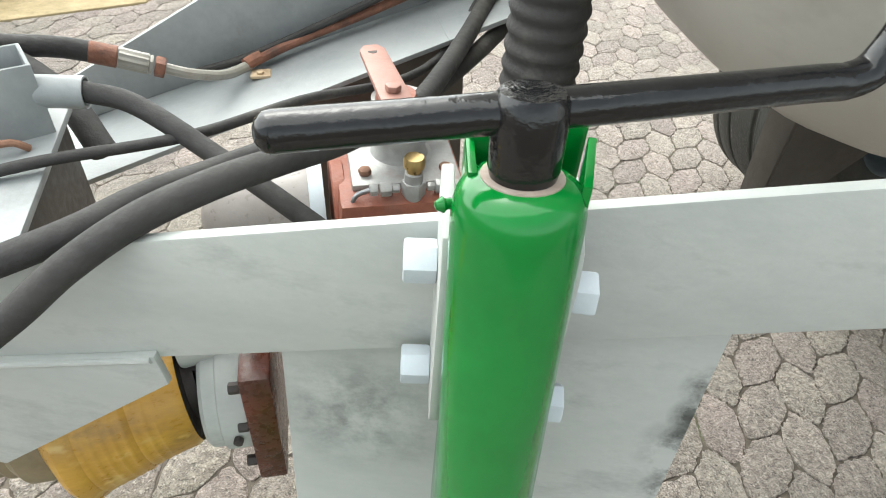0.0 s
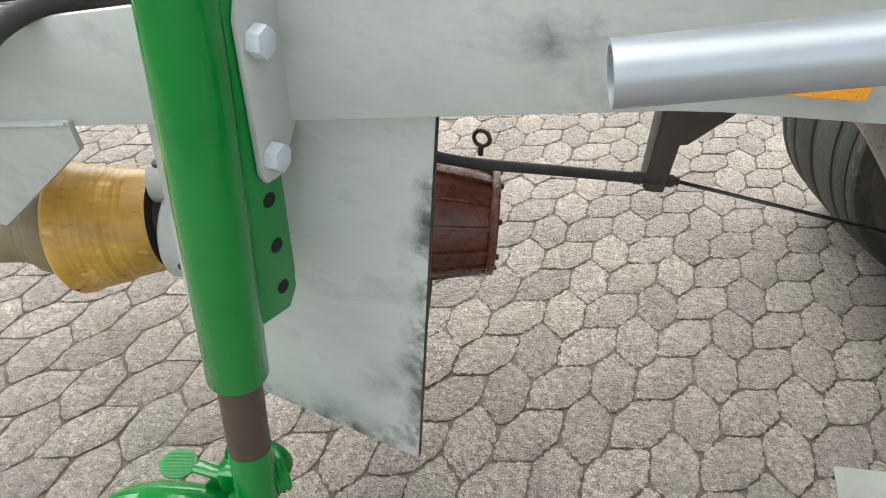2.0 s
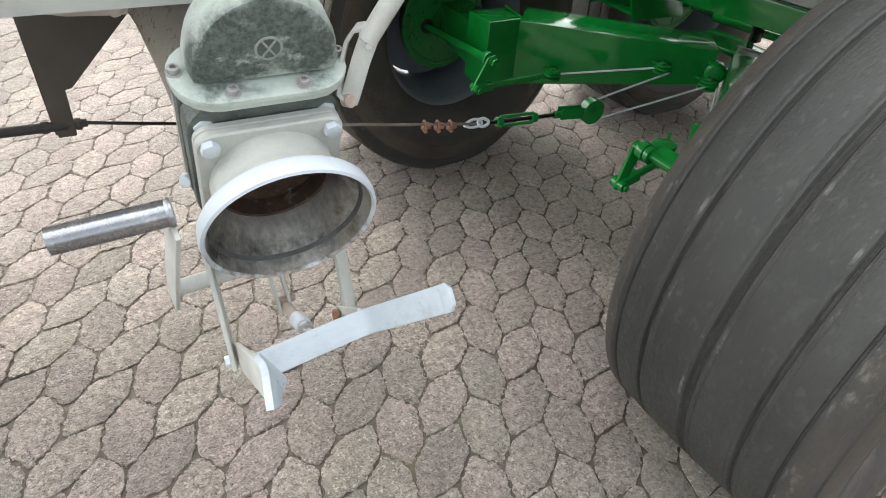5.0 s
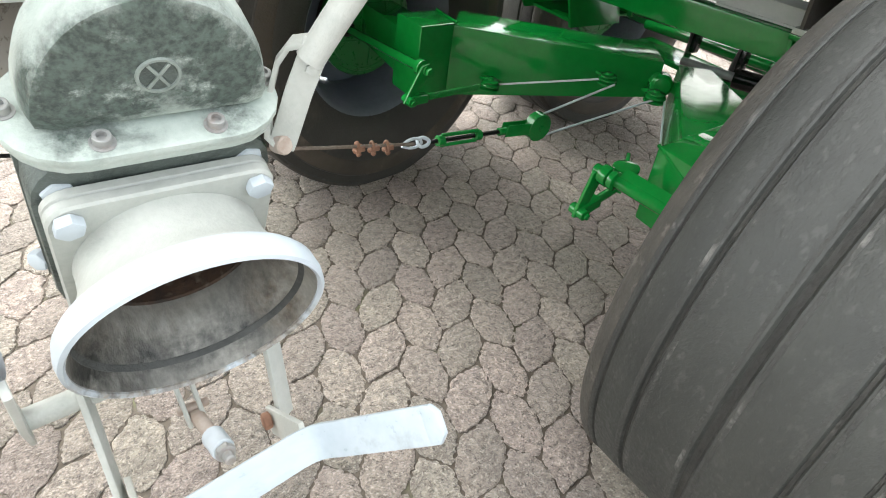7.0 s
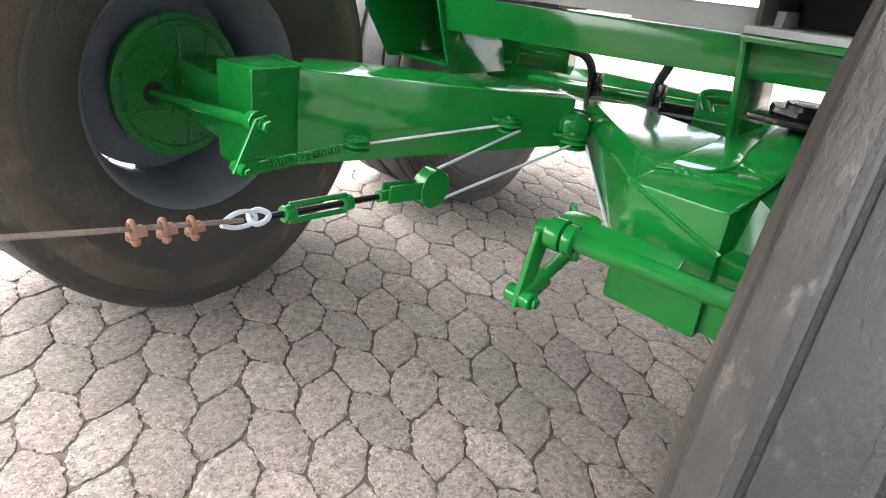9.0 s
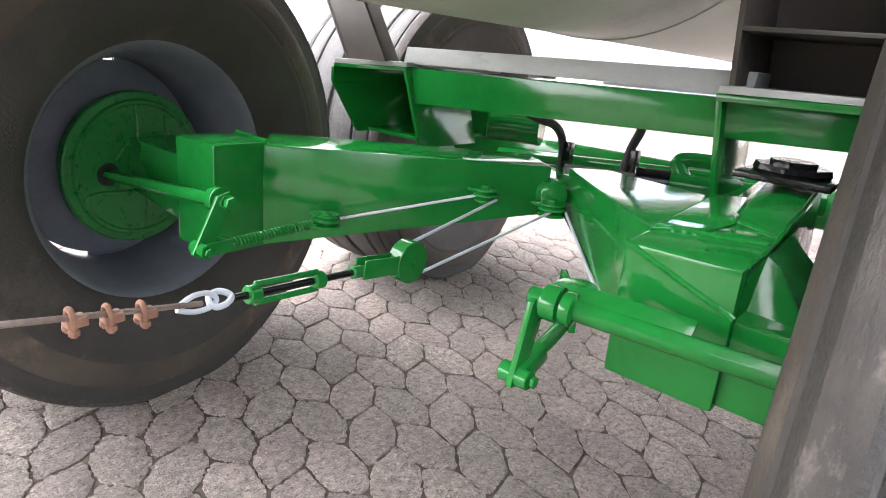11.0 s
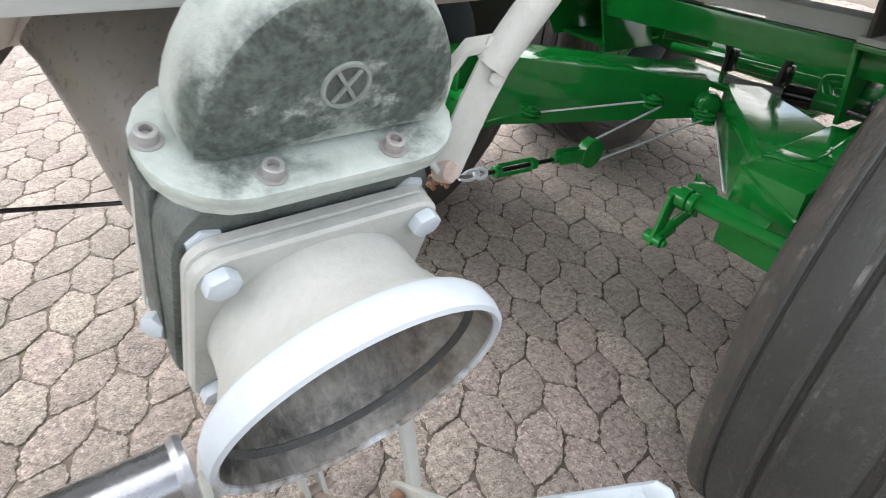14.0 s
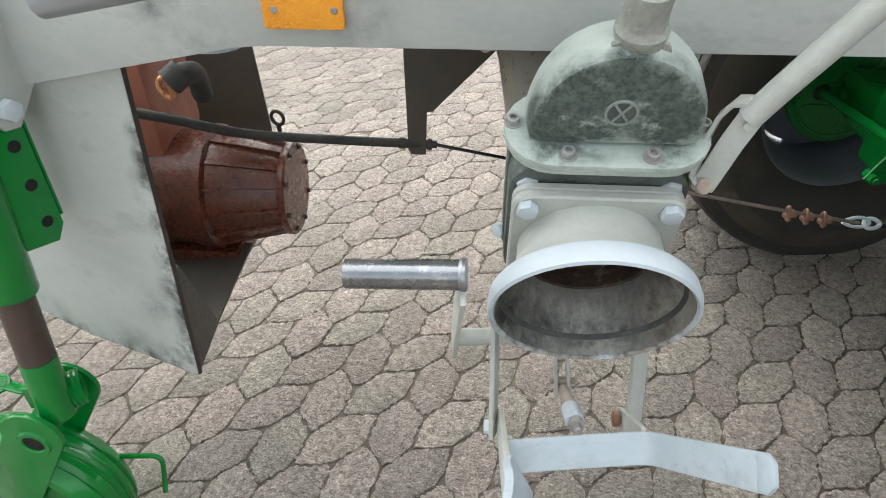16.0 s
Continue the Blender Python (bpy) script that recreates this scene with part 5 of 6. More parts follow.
hexhead(bm, (0.833, -0.218, 0.650), (-1, 0, 0), 0.011, 0.010)
part("pivot_bolt", bm, RUST, valve, "rusty pivot bolt")
for dx in (-0.0085, 0.0085):
    bm = B()
    strap(bm, [(0.748 + dx, -0.150, 0.778), (0.752 + dx, -0.166, 0.715), (0.758 + dx, -0.185, 0.655)], 0.020, 0.005, (0, 1, -0.25))
    part("link_plate", bm, CREAM, valve)
bm = B()
rod(bm, (0.739, -0.178, 0.676), (0.775, -0.178, 0.676), 0.0055)
part("link_pin", bm, OLDPIN, valve, "rusty link pin")
bm = B()
rod(bm, (0.757, -0.172, 0.664), (0.7635, -0.232, 0.679), 0.0085)
part("link_rod", bm, OLDPIN, valve, "rusty link rod")
bm = B()
rod(bm, (0.763, -0.228, 0.678), (0.766, -0.258, 0.686), 0.0125)
part("link_sleeve", bm, LIGHT, valve, "white painted sleeve")
bm = B()
hexhead(bm, (0.766, -0.258, 0.686), (0.003, -0.030, 0.008), 0.0115, 0.009)
part("link_nut", bm, ZINC, valve)
bm = B()
rod(bm, (0.7665, -0.265, 0.688), (0.7675, -0.278, 0.691), 0.006)
part("link_end", bm, ZINC, valve)
# working lever
bm = B()
strap(bm, [(0.870, -0.189, 0.993), (0.873, -0.190, 1.002), (0.884, -0.199, 1.05), (0.892, -0.205, 1.078), (0.898, -0.207, 1.096)], 0.024, 0.006, (0.87, -0.48, 0), 0.002)
strap(bm, [(0.872, -0.186, 0.992), (0.861, -0.182, 1.005), (0.866, -0.178, 1.042), (0.874, -0.178, 1.070), (0.884, -0.184, 1.087), (0.897, -0.2, 1.094)], 0.024, 0.005, (0.48, 0.87, 0), 0.0015)
part("lever_fork", bm, CREAM, valve)
bm = B()
sweep(bm, [(0.892, -0.203, 1.078), (0.915, -0.213, 1.12), (0.95, -0.228, 1.18), (1.0, -0.25, 1.263), (1.06, -0.277, 1.362)], 0.0125, 18)
part("lever_rod", bm, CREAM, valve)
bm = B()
rod(bm, (0.867, -0.184, 0.995), (0.871, -0.198, 0.998), 0.009)
part("lever_pin", bm, OLDPIN, valve, "rusty pivot pin")
bm = B()
hexhead(bm, (0.891, -0.2085, 1.072), (-0.3, -0.95, 0.1), 0.0055, 0.004)
part("fork_bolt", bm, CREAM, valve)

# ---- pipe from the tank to the valve ----
bm = B()
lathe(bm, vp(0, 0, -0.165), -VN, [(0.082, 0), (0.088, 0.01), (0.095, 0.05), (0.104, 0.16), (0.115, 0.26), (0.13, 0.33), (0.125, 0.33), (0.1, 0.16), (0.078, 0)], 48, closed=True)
single("outlet_pipe", bm, PIPEGREY, "grey painted outlet pipe below the tank, darkened in colour for shade", "pipe")

# ---- spare handle tube in front of the rail ----
upper = thing("upper_lever", "bare galvanised tube lever end in front of the rail", "lever", (0.3, -0.27, 1.18))
bm = B()
pipe(bm, (0.258, -0.26, 1.195), (0.6, -0.26, 1.257), 0.018, 0.003, 32)
part("tube", bm, GALV, upper)
bm = B()
strap(bm, [(0.59, -0.262, 1.24), (0.592, -0.2, 1.28), (0.6, -0.11, 1.33)], 0.03, 0.006, (1, 0, 0))
part("arm", bm, GREY, upper)

# ---- amber side reflector ----
refl = thing("side_reflector", "amber plastic reflector screwed to the grey rail", "reflector", (0.44, -0.1, 1.14))
bm = B()
slab(bm, rounded(0.0445, 0.0195, 0.004, 3), (0.4375, -0.1025, 1.1455), (1, 0, 0), (0, 0, 1), 0.009, 0.0015)
part("lens", bm, ORANGE, refl)
for x in (0.4065, 0.4725):
    bm = B()
    lathe(bm, (x, -0.1068, 1.1465), (0, -1, 0), [(0.0, 0.0015), (0.0035, 0.0012), (0.0042, 0)], 14)
    part("screw", bm, STEEL, refl)

# ---- brake cable ----
cable = thing("brake_cable", "black sheathed brake cable with rusty wire rope, clips and turnbuckle", "cable", (0.9, 0.39, 0.55))
bm = B()
sweep(bm, [(-0.06, 0.16, 0.92), (0.05, 0.24, 0.86), (0.16, 0.31, 0.80), (0.32, 0.36, 0.768), (0.50, 0.376, 0.756)], 0.0095, 14)
part("sheath", bm, HOSE, cable)
bm = B()
rod(bm, (0.50, 0.376, 0.756), (0.535, 0.378, 0.755), 0.008)
hexhead(bm, (0.513, 0.376, 0.7555), (1, 0.03, -0.05), 0.012, 0.012)
part("end_fitting", bm, DARK, cable)
bm = B()
hexhead(bm, (0.47, 0.376, 0.757), (-1, -0.03, 0.05), 0.013, 0.014)
part("lock_nut", bm, DARK, cable)
C1, C2 = Vector((1.25, 0.408, 0.613)), Vector((1.455, 0.43, 0.57))
bm = B()
sweep(bm, [(0.53, 0.378, 0.755), (0.72, 0.384, 0.7175), (0.93, 0.391, 0.676)], 0.0036, 8)
part("inner_wire", bm, BLACK, cable, "black greased inner wire")
bm = B()
sweep(bm, [(0.93, 0.391, 0.676), (1.1, 0.4, 0.643), tuple(C1), tuple(C2)], 0.0040, 8)
part("wire_rope", bm, ROPE, cable, "rusty wire rope")
for k in range(3):
    at = C1.lerp(C2, 0.22 + 0.2 * k)
    dd = (C2 - C1).normalized()
    bm = B()
    box(bm, at + Vector((0, 0, -0.0045)), (0.022, 0.019, 0.011), 0.002)
    sweep(bm, [at + Vector(p) for p in ((-0.005, -0.0078, -0.02), (-0.005, -0.008, 0.003), (-0.005, 0, 0.0105), (-0.005, 0.008, 0.003), (-0.005, 0.0078, -0.02))], 0.0036, 8, 5)
    clip = part("rope_clip", bm, RUST, cable, "rusty wire rope clip")
    for dy in (-0.008, 0.008):
        bm = B()
        hexhead(bm, at + Vector((-0.005, dy, -0.0105)), (0, 0, -1), 0.0068, 0.0075)
        part("clip_nut", bm, RUST, clip)
bm = B()
sweep(bm, [tuple(C2 + Vector(p) * 0.75 + Vector((-0.012, 0, 0))) for p in ((-0.03, 0, 0.004), (0.0, 0, 0.018), (0.03, 0, 0.016), (0.045, 0, 0.0), (0.03, 0, -0.012), (0.0, 0, -0.012), (-0.03, 0, 0.0))], 0.0038, 8, 6)
part("thimble", bm, LIGHT, cable, "galvanised rope thimble")
bm = B()
sweep(bm, [tuple(C2 + Vector(p) * 0.8 + Vector((-0.012, 0, 0))) for p in ((0.03, 0, -0.006), (0.036, 0.012, 0.004), (0.055, 0.012, 0.008), (0.07, 0, 0.0), (0.055, -0.012, -0.006), (0.036, -0.012, -0.008), (0.03, 0, -0.004))], 0.0045, 8, 6)
part("hook", bm, LIGHT, cable)
T0, T1 = Vector((1.50, 0.435, 0.563)), Vector((1.88, 0.445, 0.535))
along = (T1 - T0).normalized()
bm = B()
rod(bm, T0, T0 + along * 0.26, 0.006)
part("threaded_rod", bm, BLACK, cable, "black threaded rod")
bm = B()
for s in (-1, 1):
    rod(bm, T0 + along * 0.04 + Vector((0, 0, 0.014 * s)), T0 + along * 0.16 + Vector((0, 0, 0.014 * s)), 0.005)
rod(bm, T0 + along * 0.028, T0 + along * 0.048, 0.014)
rod(bm, T0 + along * 0.15, T0 + along * 0.17, 0.014)
part("turnbuckle", bm, GREEN, cable, "green painted turnbuckle")
bm = B()
rod(bm, T0 + along * 0.235, T0 + along * 0.262, 0.011)
part("threaded_sleeve", bm, GREEN, cable)
bm = B()
for s in (-0.011, 0.011):
    strap(bm, [T0 + along * 0.255 + Vector((0, s, 0.004)), T1 + Vector((-0.03, s, 0.002)), T1 + Vector((0.0, s, 0))], 0.034, 0.004, (0, 0, 1))
rod(bm, T1 + Vector((0.0, -0.015, 0)), T1 + Vector((0, 0.015, 0)), 0.04, seg=32)
part("pulley_block", bm, GREEN, cable, "green painted pulley block")
bm = B()
hexhead(bm, T1 + Vector((0.004, -0.014, 0.0)), (0, -1, 0), 0.009, 0.006)
part("block_pin", bm, GREEN, cable)
P1, P2, P3 = Vector((1.928, 0.725, 0.534)), Vector((2.205, 0.505, 0.606)), Vector((2.282, 0.375, 0.592))
bm = B()
sweep(bm, [tuple(T1 + Vector((0.01, 0, 0.035))), tuple(P2 + Vector((0, -0.03, -0.004)))], 0.0032, 8, 1)
sweep(bm, [tuple(P2 + Vector((-0.02, 0.012, 0.0))), tuple(P1 + Vector((0.03, -0.01, 0.004)))], 0.0032, 8, 1)
sweep(bm, [tuple(T1 + Vector((0.01, 0, -0.036))), tuple(P3 + Vector((-0.01, -0.012, 0.002)))], 0.0032, 8, 1)
sweep(bm, [tuple(P3 + Vector((0.01, -0.03, 0.0))), (2.03, 0.128, 0.53)], 0.0032, 8, 1)
part("pull_wire", bm, LIGHT, cable, "galvanised pull wire")

# ---- running gear ----
AX = Vector((-0.058, 0.998, 0)).normalized()
axle = thing("front_axle", "glossy green welded axle of two box arms meeting at the middle", "axle", (1.95, 0.42, 0.45))
bm = B()
hexa(bm, [(1.741, 0.857, 0.452), (1.87, 0.862, 0.452), (1.88, 0.985, 0.46), (1.73, 0.985, 0.46)], [(1.741, 0.857, 0.688), (1.87, 0.862, 0.688), (1.88, 0.985, 0.69), (1.73, 0.985, 0.69)], 0.008)
part("box_end", bm, GREEN, axle)
bm = B()
hexa(bm, [(1.86, 0.86, 0.455), (2.35, 0.425, 0.56), (2.46, 0.56, 0.56), (1.97, 0.985, 0.455)], [(1.86, 0.86, 0.683), (2.35, 0.425, 0.675), (2.46, 0.56, 0.675), (1.97, 0.985, 0.683)], 0.006)
part("arm_beam", bm, GREEN, axle)
bm = B()
hexa(bm, [(1.795, -0.135, 0.522), (1.96, -0.14, 0.522), (1.96, 0.014, 0.512), (1.818, 0.018, 0.512)], [(1.780, -0.135, 0.714), (1.96, -0.14, 0.724), (1.96, 0.014, 0.713), (1.812, 0.018, 0.703)], 0.008)
part("box_end", bm, GREEN, axle)
bm = B()
hexa(bm, [(1.885, 0.014, 0.53), (2.17, -0.02, 0.53), (2.46, 0.33, 0.57), (2.372, 0.392, 0.56)], [(1.885, 0.014, 0.710), (2.19, 0.02, 0.715), (2.46, 0.33, 0.675), (2.372, 0.392, 0.678)], 0.005)
part("arm_beam", bm, GREEN, axle)
bm = B()
hexa(bm, [(1.805, -0.32, 0.525), (1.95, -0.32, 0.525), (1.95, -0.13, 0.53), (1.805, -0.13, 0.53)], [(1.80, -0.32, 0.640), (1.95, -0.32, 0.640), (1.95, -0.13, 0.648), (1.80, -0.13, 0.650)], 0.006)
part("stub_axle", bm, GREEN, axle)
bm = B()
hexa(bm, [(1.83, -0.136, 0.63), (2.12, -0.136, 0.60), (2.12, -0.23, 0.60), (1.83, -0.22, 0.63)], [(1.885, -0.137, 0.716), (2.05, -0.137, 0.715), (2.07, -0.150, 0.69), (1.90, -0.150, 0.70)], 0.004)
part("stub_gusset", bm, GREEN, axle)
bm = B()
hexa(bm, [(1.75, 0.98, 0.49), (1.88, 0.98, 0.49), (1.88, 1.25, 0.51), (1.76, 1.25, 0.51)], [(1.75, 0.98, 0.64), (1.88, 0.98, 0.64), (1.88, 1.25, 0.64), (1.76, 1.25, 0.64)], 0.006)
part("stub_axle", bm, GREEN, axle)
bm = B()
hexa(bm, [(1.94, -0.137, 0.56), (2.37, -0.13, 0.56), (2.37, 0.012, 0.70), (1.97, -0.01, 0.70)], [(1.94, -0.135, 0.725), (2.37, -0.12, 0.757), (2.37, -0.035, 0.757), (2.02, -0.064, 0.722)], 0.004)
part("king_pin_beam", bm, GREEN, axle)
bm = B()
hexa(bm, [(1.90, -0.134, 0.66), (2.20, -0.134, 0.66), (2.21, 0.020, 0.66), (1.90, 0.0135, 0.66)], [(1.90, -0.1345, 0.7215), (2.20, -0.1325, 0.734), (2.21, 0.022, 0.7165), (1.90, 0.0135, 0.7105)], 0.003)
part("hood", bm, GREEN, axle)
for a, b in (((1.872, 0.861, 0.456), (1.872, 0.861, 0.686)), ((1.872, 0.862, 0.6885), (1.880, 0.985, 0.6900)), ((1.901, -0.132, 0.7205), (1.901, 0.012, 0.7105)), ((1.890, 0.0155, 0.540), (1.890, 0.0155, 0.704)), ((1.782, -0.1365, 0.655), (1.812, 0.0175, 0.7035))):
    a, b = Vector(a), Vector(b)
    n = max(6, int((b - a).length / 0.007))
    bm = B()
    sweep(bm, [a + (b - a) * (k / n) + Vector((0.0012, 0.0012, 0.0012)) * ((k % 2) - 0.5) for k in range(n + 1)], 0.0042, 8, 2)
    part("weld_bead", bm, GREEN, axle, "rough painted weld bead")
bm = B()
box(bm, (2.27, -0.078, 0.762), (0.17, 0.15, 0.012), 0.003)
lathe(bm, (2.27, -0.078, 0.768), (0, 0, 1), [(0.0, 0), (0.062, 0), (0.064, 0.004), (0.061, 0.014), (0.038, 0.014), (0.038, 0.022), (0, 0.022)], 8)
part("king_pin_cap", bm, BLACK, axle, "black painted king-pin cap")
bm = B()
sweep(bm, [(1.89, 0.014, 0.7095), (1.905, -0.02, 0.7135), (1.925, -0.055, 0.7185), (1.97, -0.068, 0.7225), (2.01, -0.066, 0.7245), (2.05, -0.05, 0.7225)], 0.0026, 8, 4)
sweep(bm, [(1.80, -0.1345, 0.7145), (1.88, -0.137, 0.7195), (1.94, -0.137, 0.7235), (2.1, -0.133, 0.737), (2.3, -0.126, 0.751)], 0.0026, 8, 4)
part("weld_bead", bm, GREEN, axle)
for c, rr in ((P1, 0.03), (P2, 0.03), (P3, 0.033)):
    bm = B()
    lathe(bm, c + Vector((0, 0, -0.012)), (0, 0, 1), [(0, 0), (rr, 0), (rr, 0.005), (rr * 0.72, 0.009), (rr, 0.013), (rr, 0.018), (rr * 0.72, 0.022), (rr * 0.85, 0.024), (rr * 0.85, 0.028), (0.01, 0.03), (0.01, 0.036), (0, 0.036)], 26)
    part("guide_pulley", bm, GREEN, axle)
    bm = B()
    box(bm, c + Vector((0.02, 0.03, 0.006)), (0.045, 0.05, 0.008), 0.002)
    part("pulley_lug", bm, GREEN, axle)
bm = B()
lathe(bm, (2.33, 0.40, 0.615), (-0.7, -0.7, 0.15), [(0.038, -0.02), (0.034, 0.010), (0.028, 0.016), (0.025, 0.022), (0.0, 0.026)], 20)
part("weld_boss", bm, GREEN, axle)
# brake camshafts, levers and springs
for name, top, low, end, pul in (("far", Vector((1.69, 0.742, 0.606)), Vector((1.637, 0.735, 0.523)), Vector((1.7088, 1.2548, 0.550)), P1 + Vector((-0.035, 0.0, 0.0))),
                                 ("near", Vector((1.726, 0.085, 0.622)), Vector((1.698, 0.086, 0.52)), Vector((1.755, -0.26, 0.619)), Vector((1.82, 0.085, 0.56)))):
    s = 1 if name == "far" else -1
    bm = B()
    rod(bm, top + Vector((0, -0.012 * s, 0)), end, 0.0145)
    part("camshaft", bm, GREEN, axle)
    bm = B()
    lathe(bm, top + Vector((0, 0.01 * s, 0)), (end - top), [(0.0, 0), (0.023, 0), (0.024, 0.003), (0.024, 0.022), (0.0, 0.025)], 24)
    if s < 0:
        lathe(bm, top + Vector((0, 0.037 * s, 0)), (end - top), [(0.014, 0), (0.021, 0), (0.022, 0.003), (0.022, 0.014), (0.014, 0.016)], 24, closed=True)
        dv = (end - top).normalized()
        lie = dv.cross(Vector((-0.45, 0, 1))).normalized()
        strap(bm, [top + dv * 0.05 + Vector((0.012, 0, 0.016)), top + dv * 0.12 + Vector((0.012, 0, 0.016)), top + dv * 0.19 + Vector((0.012, 0, 0.016))], 0.034, 0.006, lie, 0.0015)
    part("bearing_sleeve", bm, GREEN, axle)
    bm = B()
    slab(bm, [(-0.014, -0.016), (0.014, -0.016), (0.02, 0.1), (0.0, 0.12), (-0.02, 0.1)], low, (top - low).normalized().cross((0, 1, 0)), (top - low), 0.009, 0.002)
    rod(bm, low + Vector((0, -0.022, 0)), low + Vector((0, 0.022, 0)), 0.014)
    part("brake_lever", bm, GREEN, axle)
    bm = B()
    hexhead(bm, top + Vector((0, -0.016, 0)), (0, -1, 0), 0.014, 0.012)
    part("lever_bolt", bm, GREEN, axle)
    bm = B()
    hexhead(bm, low + Vector((0, -0.024, 0)), (0, -1, 0), 0.009, 0.006)
    part("lever_bolt", bm, GREEN, axle)
    bm = B()
    dv = (pul - low).normalized()
    box(bm, low + dv * 0.028, (0.06, 0.026, 0.026), 0.003, dv.to_track_quat("X", "Z").to_matrix().to_4x4())
    part("clevis", bm, GREEN, axle)
    bm = B()
    coil(bm, low + dv * 0.06, pul - dv * 0.01, 0.0085, 0.0024, 22)
    part("return_spring", bm, GREEN, axle)
bm = B()
strap(bm, [(1.79, 0.06, 0.585), (1.83, 0.09, 0.585), (1.88, 0.13, 0.59)], 0.05, 0.01, (0, 0, 1))
slab(bm, [(0.035 * math.cos(a), 0.03 * math.sin(a)) for a in (k * math.pi / 8 for k in range(16))], (1.80, 0.07, 0.62), (1, 0, 0), (0, 1, 0), 0.012, 0.003)
part("cam_bracket", bm, GREEN, axle)

# wheels
SIDE = [(0.312, -0.188), (0.325, -0.205), (0.35, -0.222), (0.39, -0.240), (0.42, -0.2465), (0.44, -0.2492), (0.448, -0.2514), (0.453, -0.2500), (0.470, -0.2494), (0.487, -0.2478), (0.505, -0.2440), (0.520, -0.2395), (0.5225, -0.2355), (0.539, -0.2320), (0.554, -0.2285)]
TYRE = SIDE + [(0.556, -0.225)] + [(r, -h) for r, h in ([(0.556, -0.225)] + SIDE[::-1])[0:]] + [(0.30, 0.17), (0.30, -0.17)]
HALF = [(0.550, -0.2295), (0.562, -0.2265), (0.568, -0.218), (0.5710, -0.1925), (0.5700, -0.1905), (0.5670, -0.1890), (0.5670, -0.1855), (0.5710, -0.1840), (0.5722, -0.182), (0.5758, -0.1245), (0.5748, -0.1225), (0.5690, -0.1195), (0.5690, -0.1145), (0.5750, -0.1115), (0.5762, -0.110), (0.5785, -0.0125), (0.5775, -0.010), (0.5700, -0.0055)]
SHOULDER = [(0.556, -0.2300), (0.5640, -0.2275), (0.5695, -0.2195), (0.5722, -0.2000), (0.5700, -0.1998), (0.560, -0.22)]
CROWN = HALF + [(r, -h) for r, h in HALF[::-1]] + [(0.545, 0.22), (0.545, -0.22)]
RIMP = [(0.318, -0.182), (0.312, -0.187), (0.304, -0.181), (0.298, -0.17), (0.288, -0.155), (0.282, -0.1), (0.262, -0.06), (0.258, 0.05), (0.282, 0.09), (0.29, 0.165), (0.304, 0.195), (0.318, 0.198), (0.318, 0.185), (0.30, 0.16), (0.30, -0.16), (0.318, -0.185)]


def settle(bm, mid_at, ax):
    """The tyre under load: flat where it stands on the paving, its sides bulging above that."""
    for v in bm.verts:
        k = max(0.0, 1 - v.co.z / 0.16)
        h = (v.co - mid_at).dot(ax)
        v.co += ax * (0.022 * k * k * max(-1.0, min(1.0, h / 0.2)))
        v.co.z = max(v.co.z, 0.0025 - 0.0005 * abs(h))


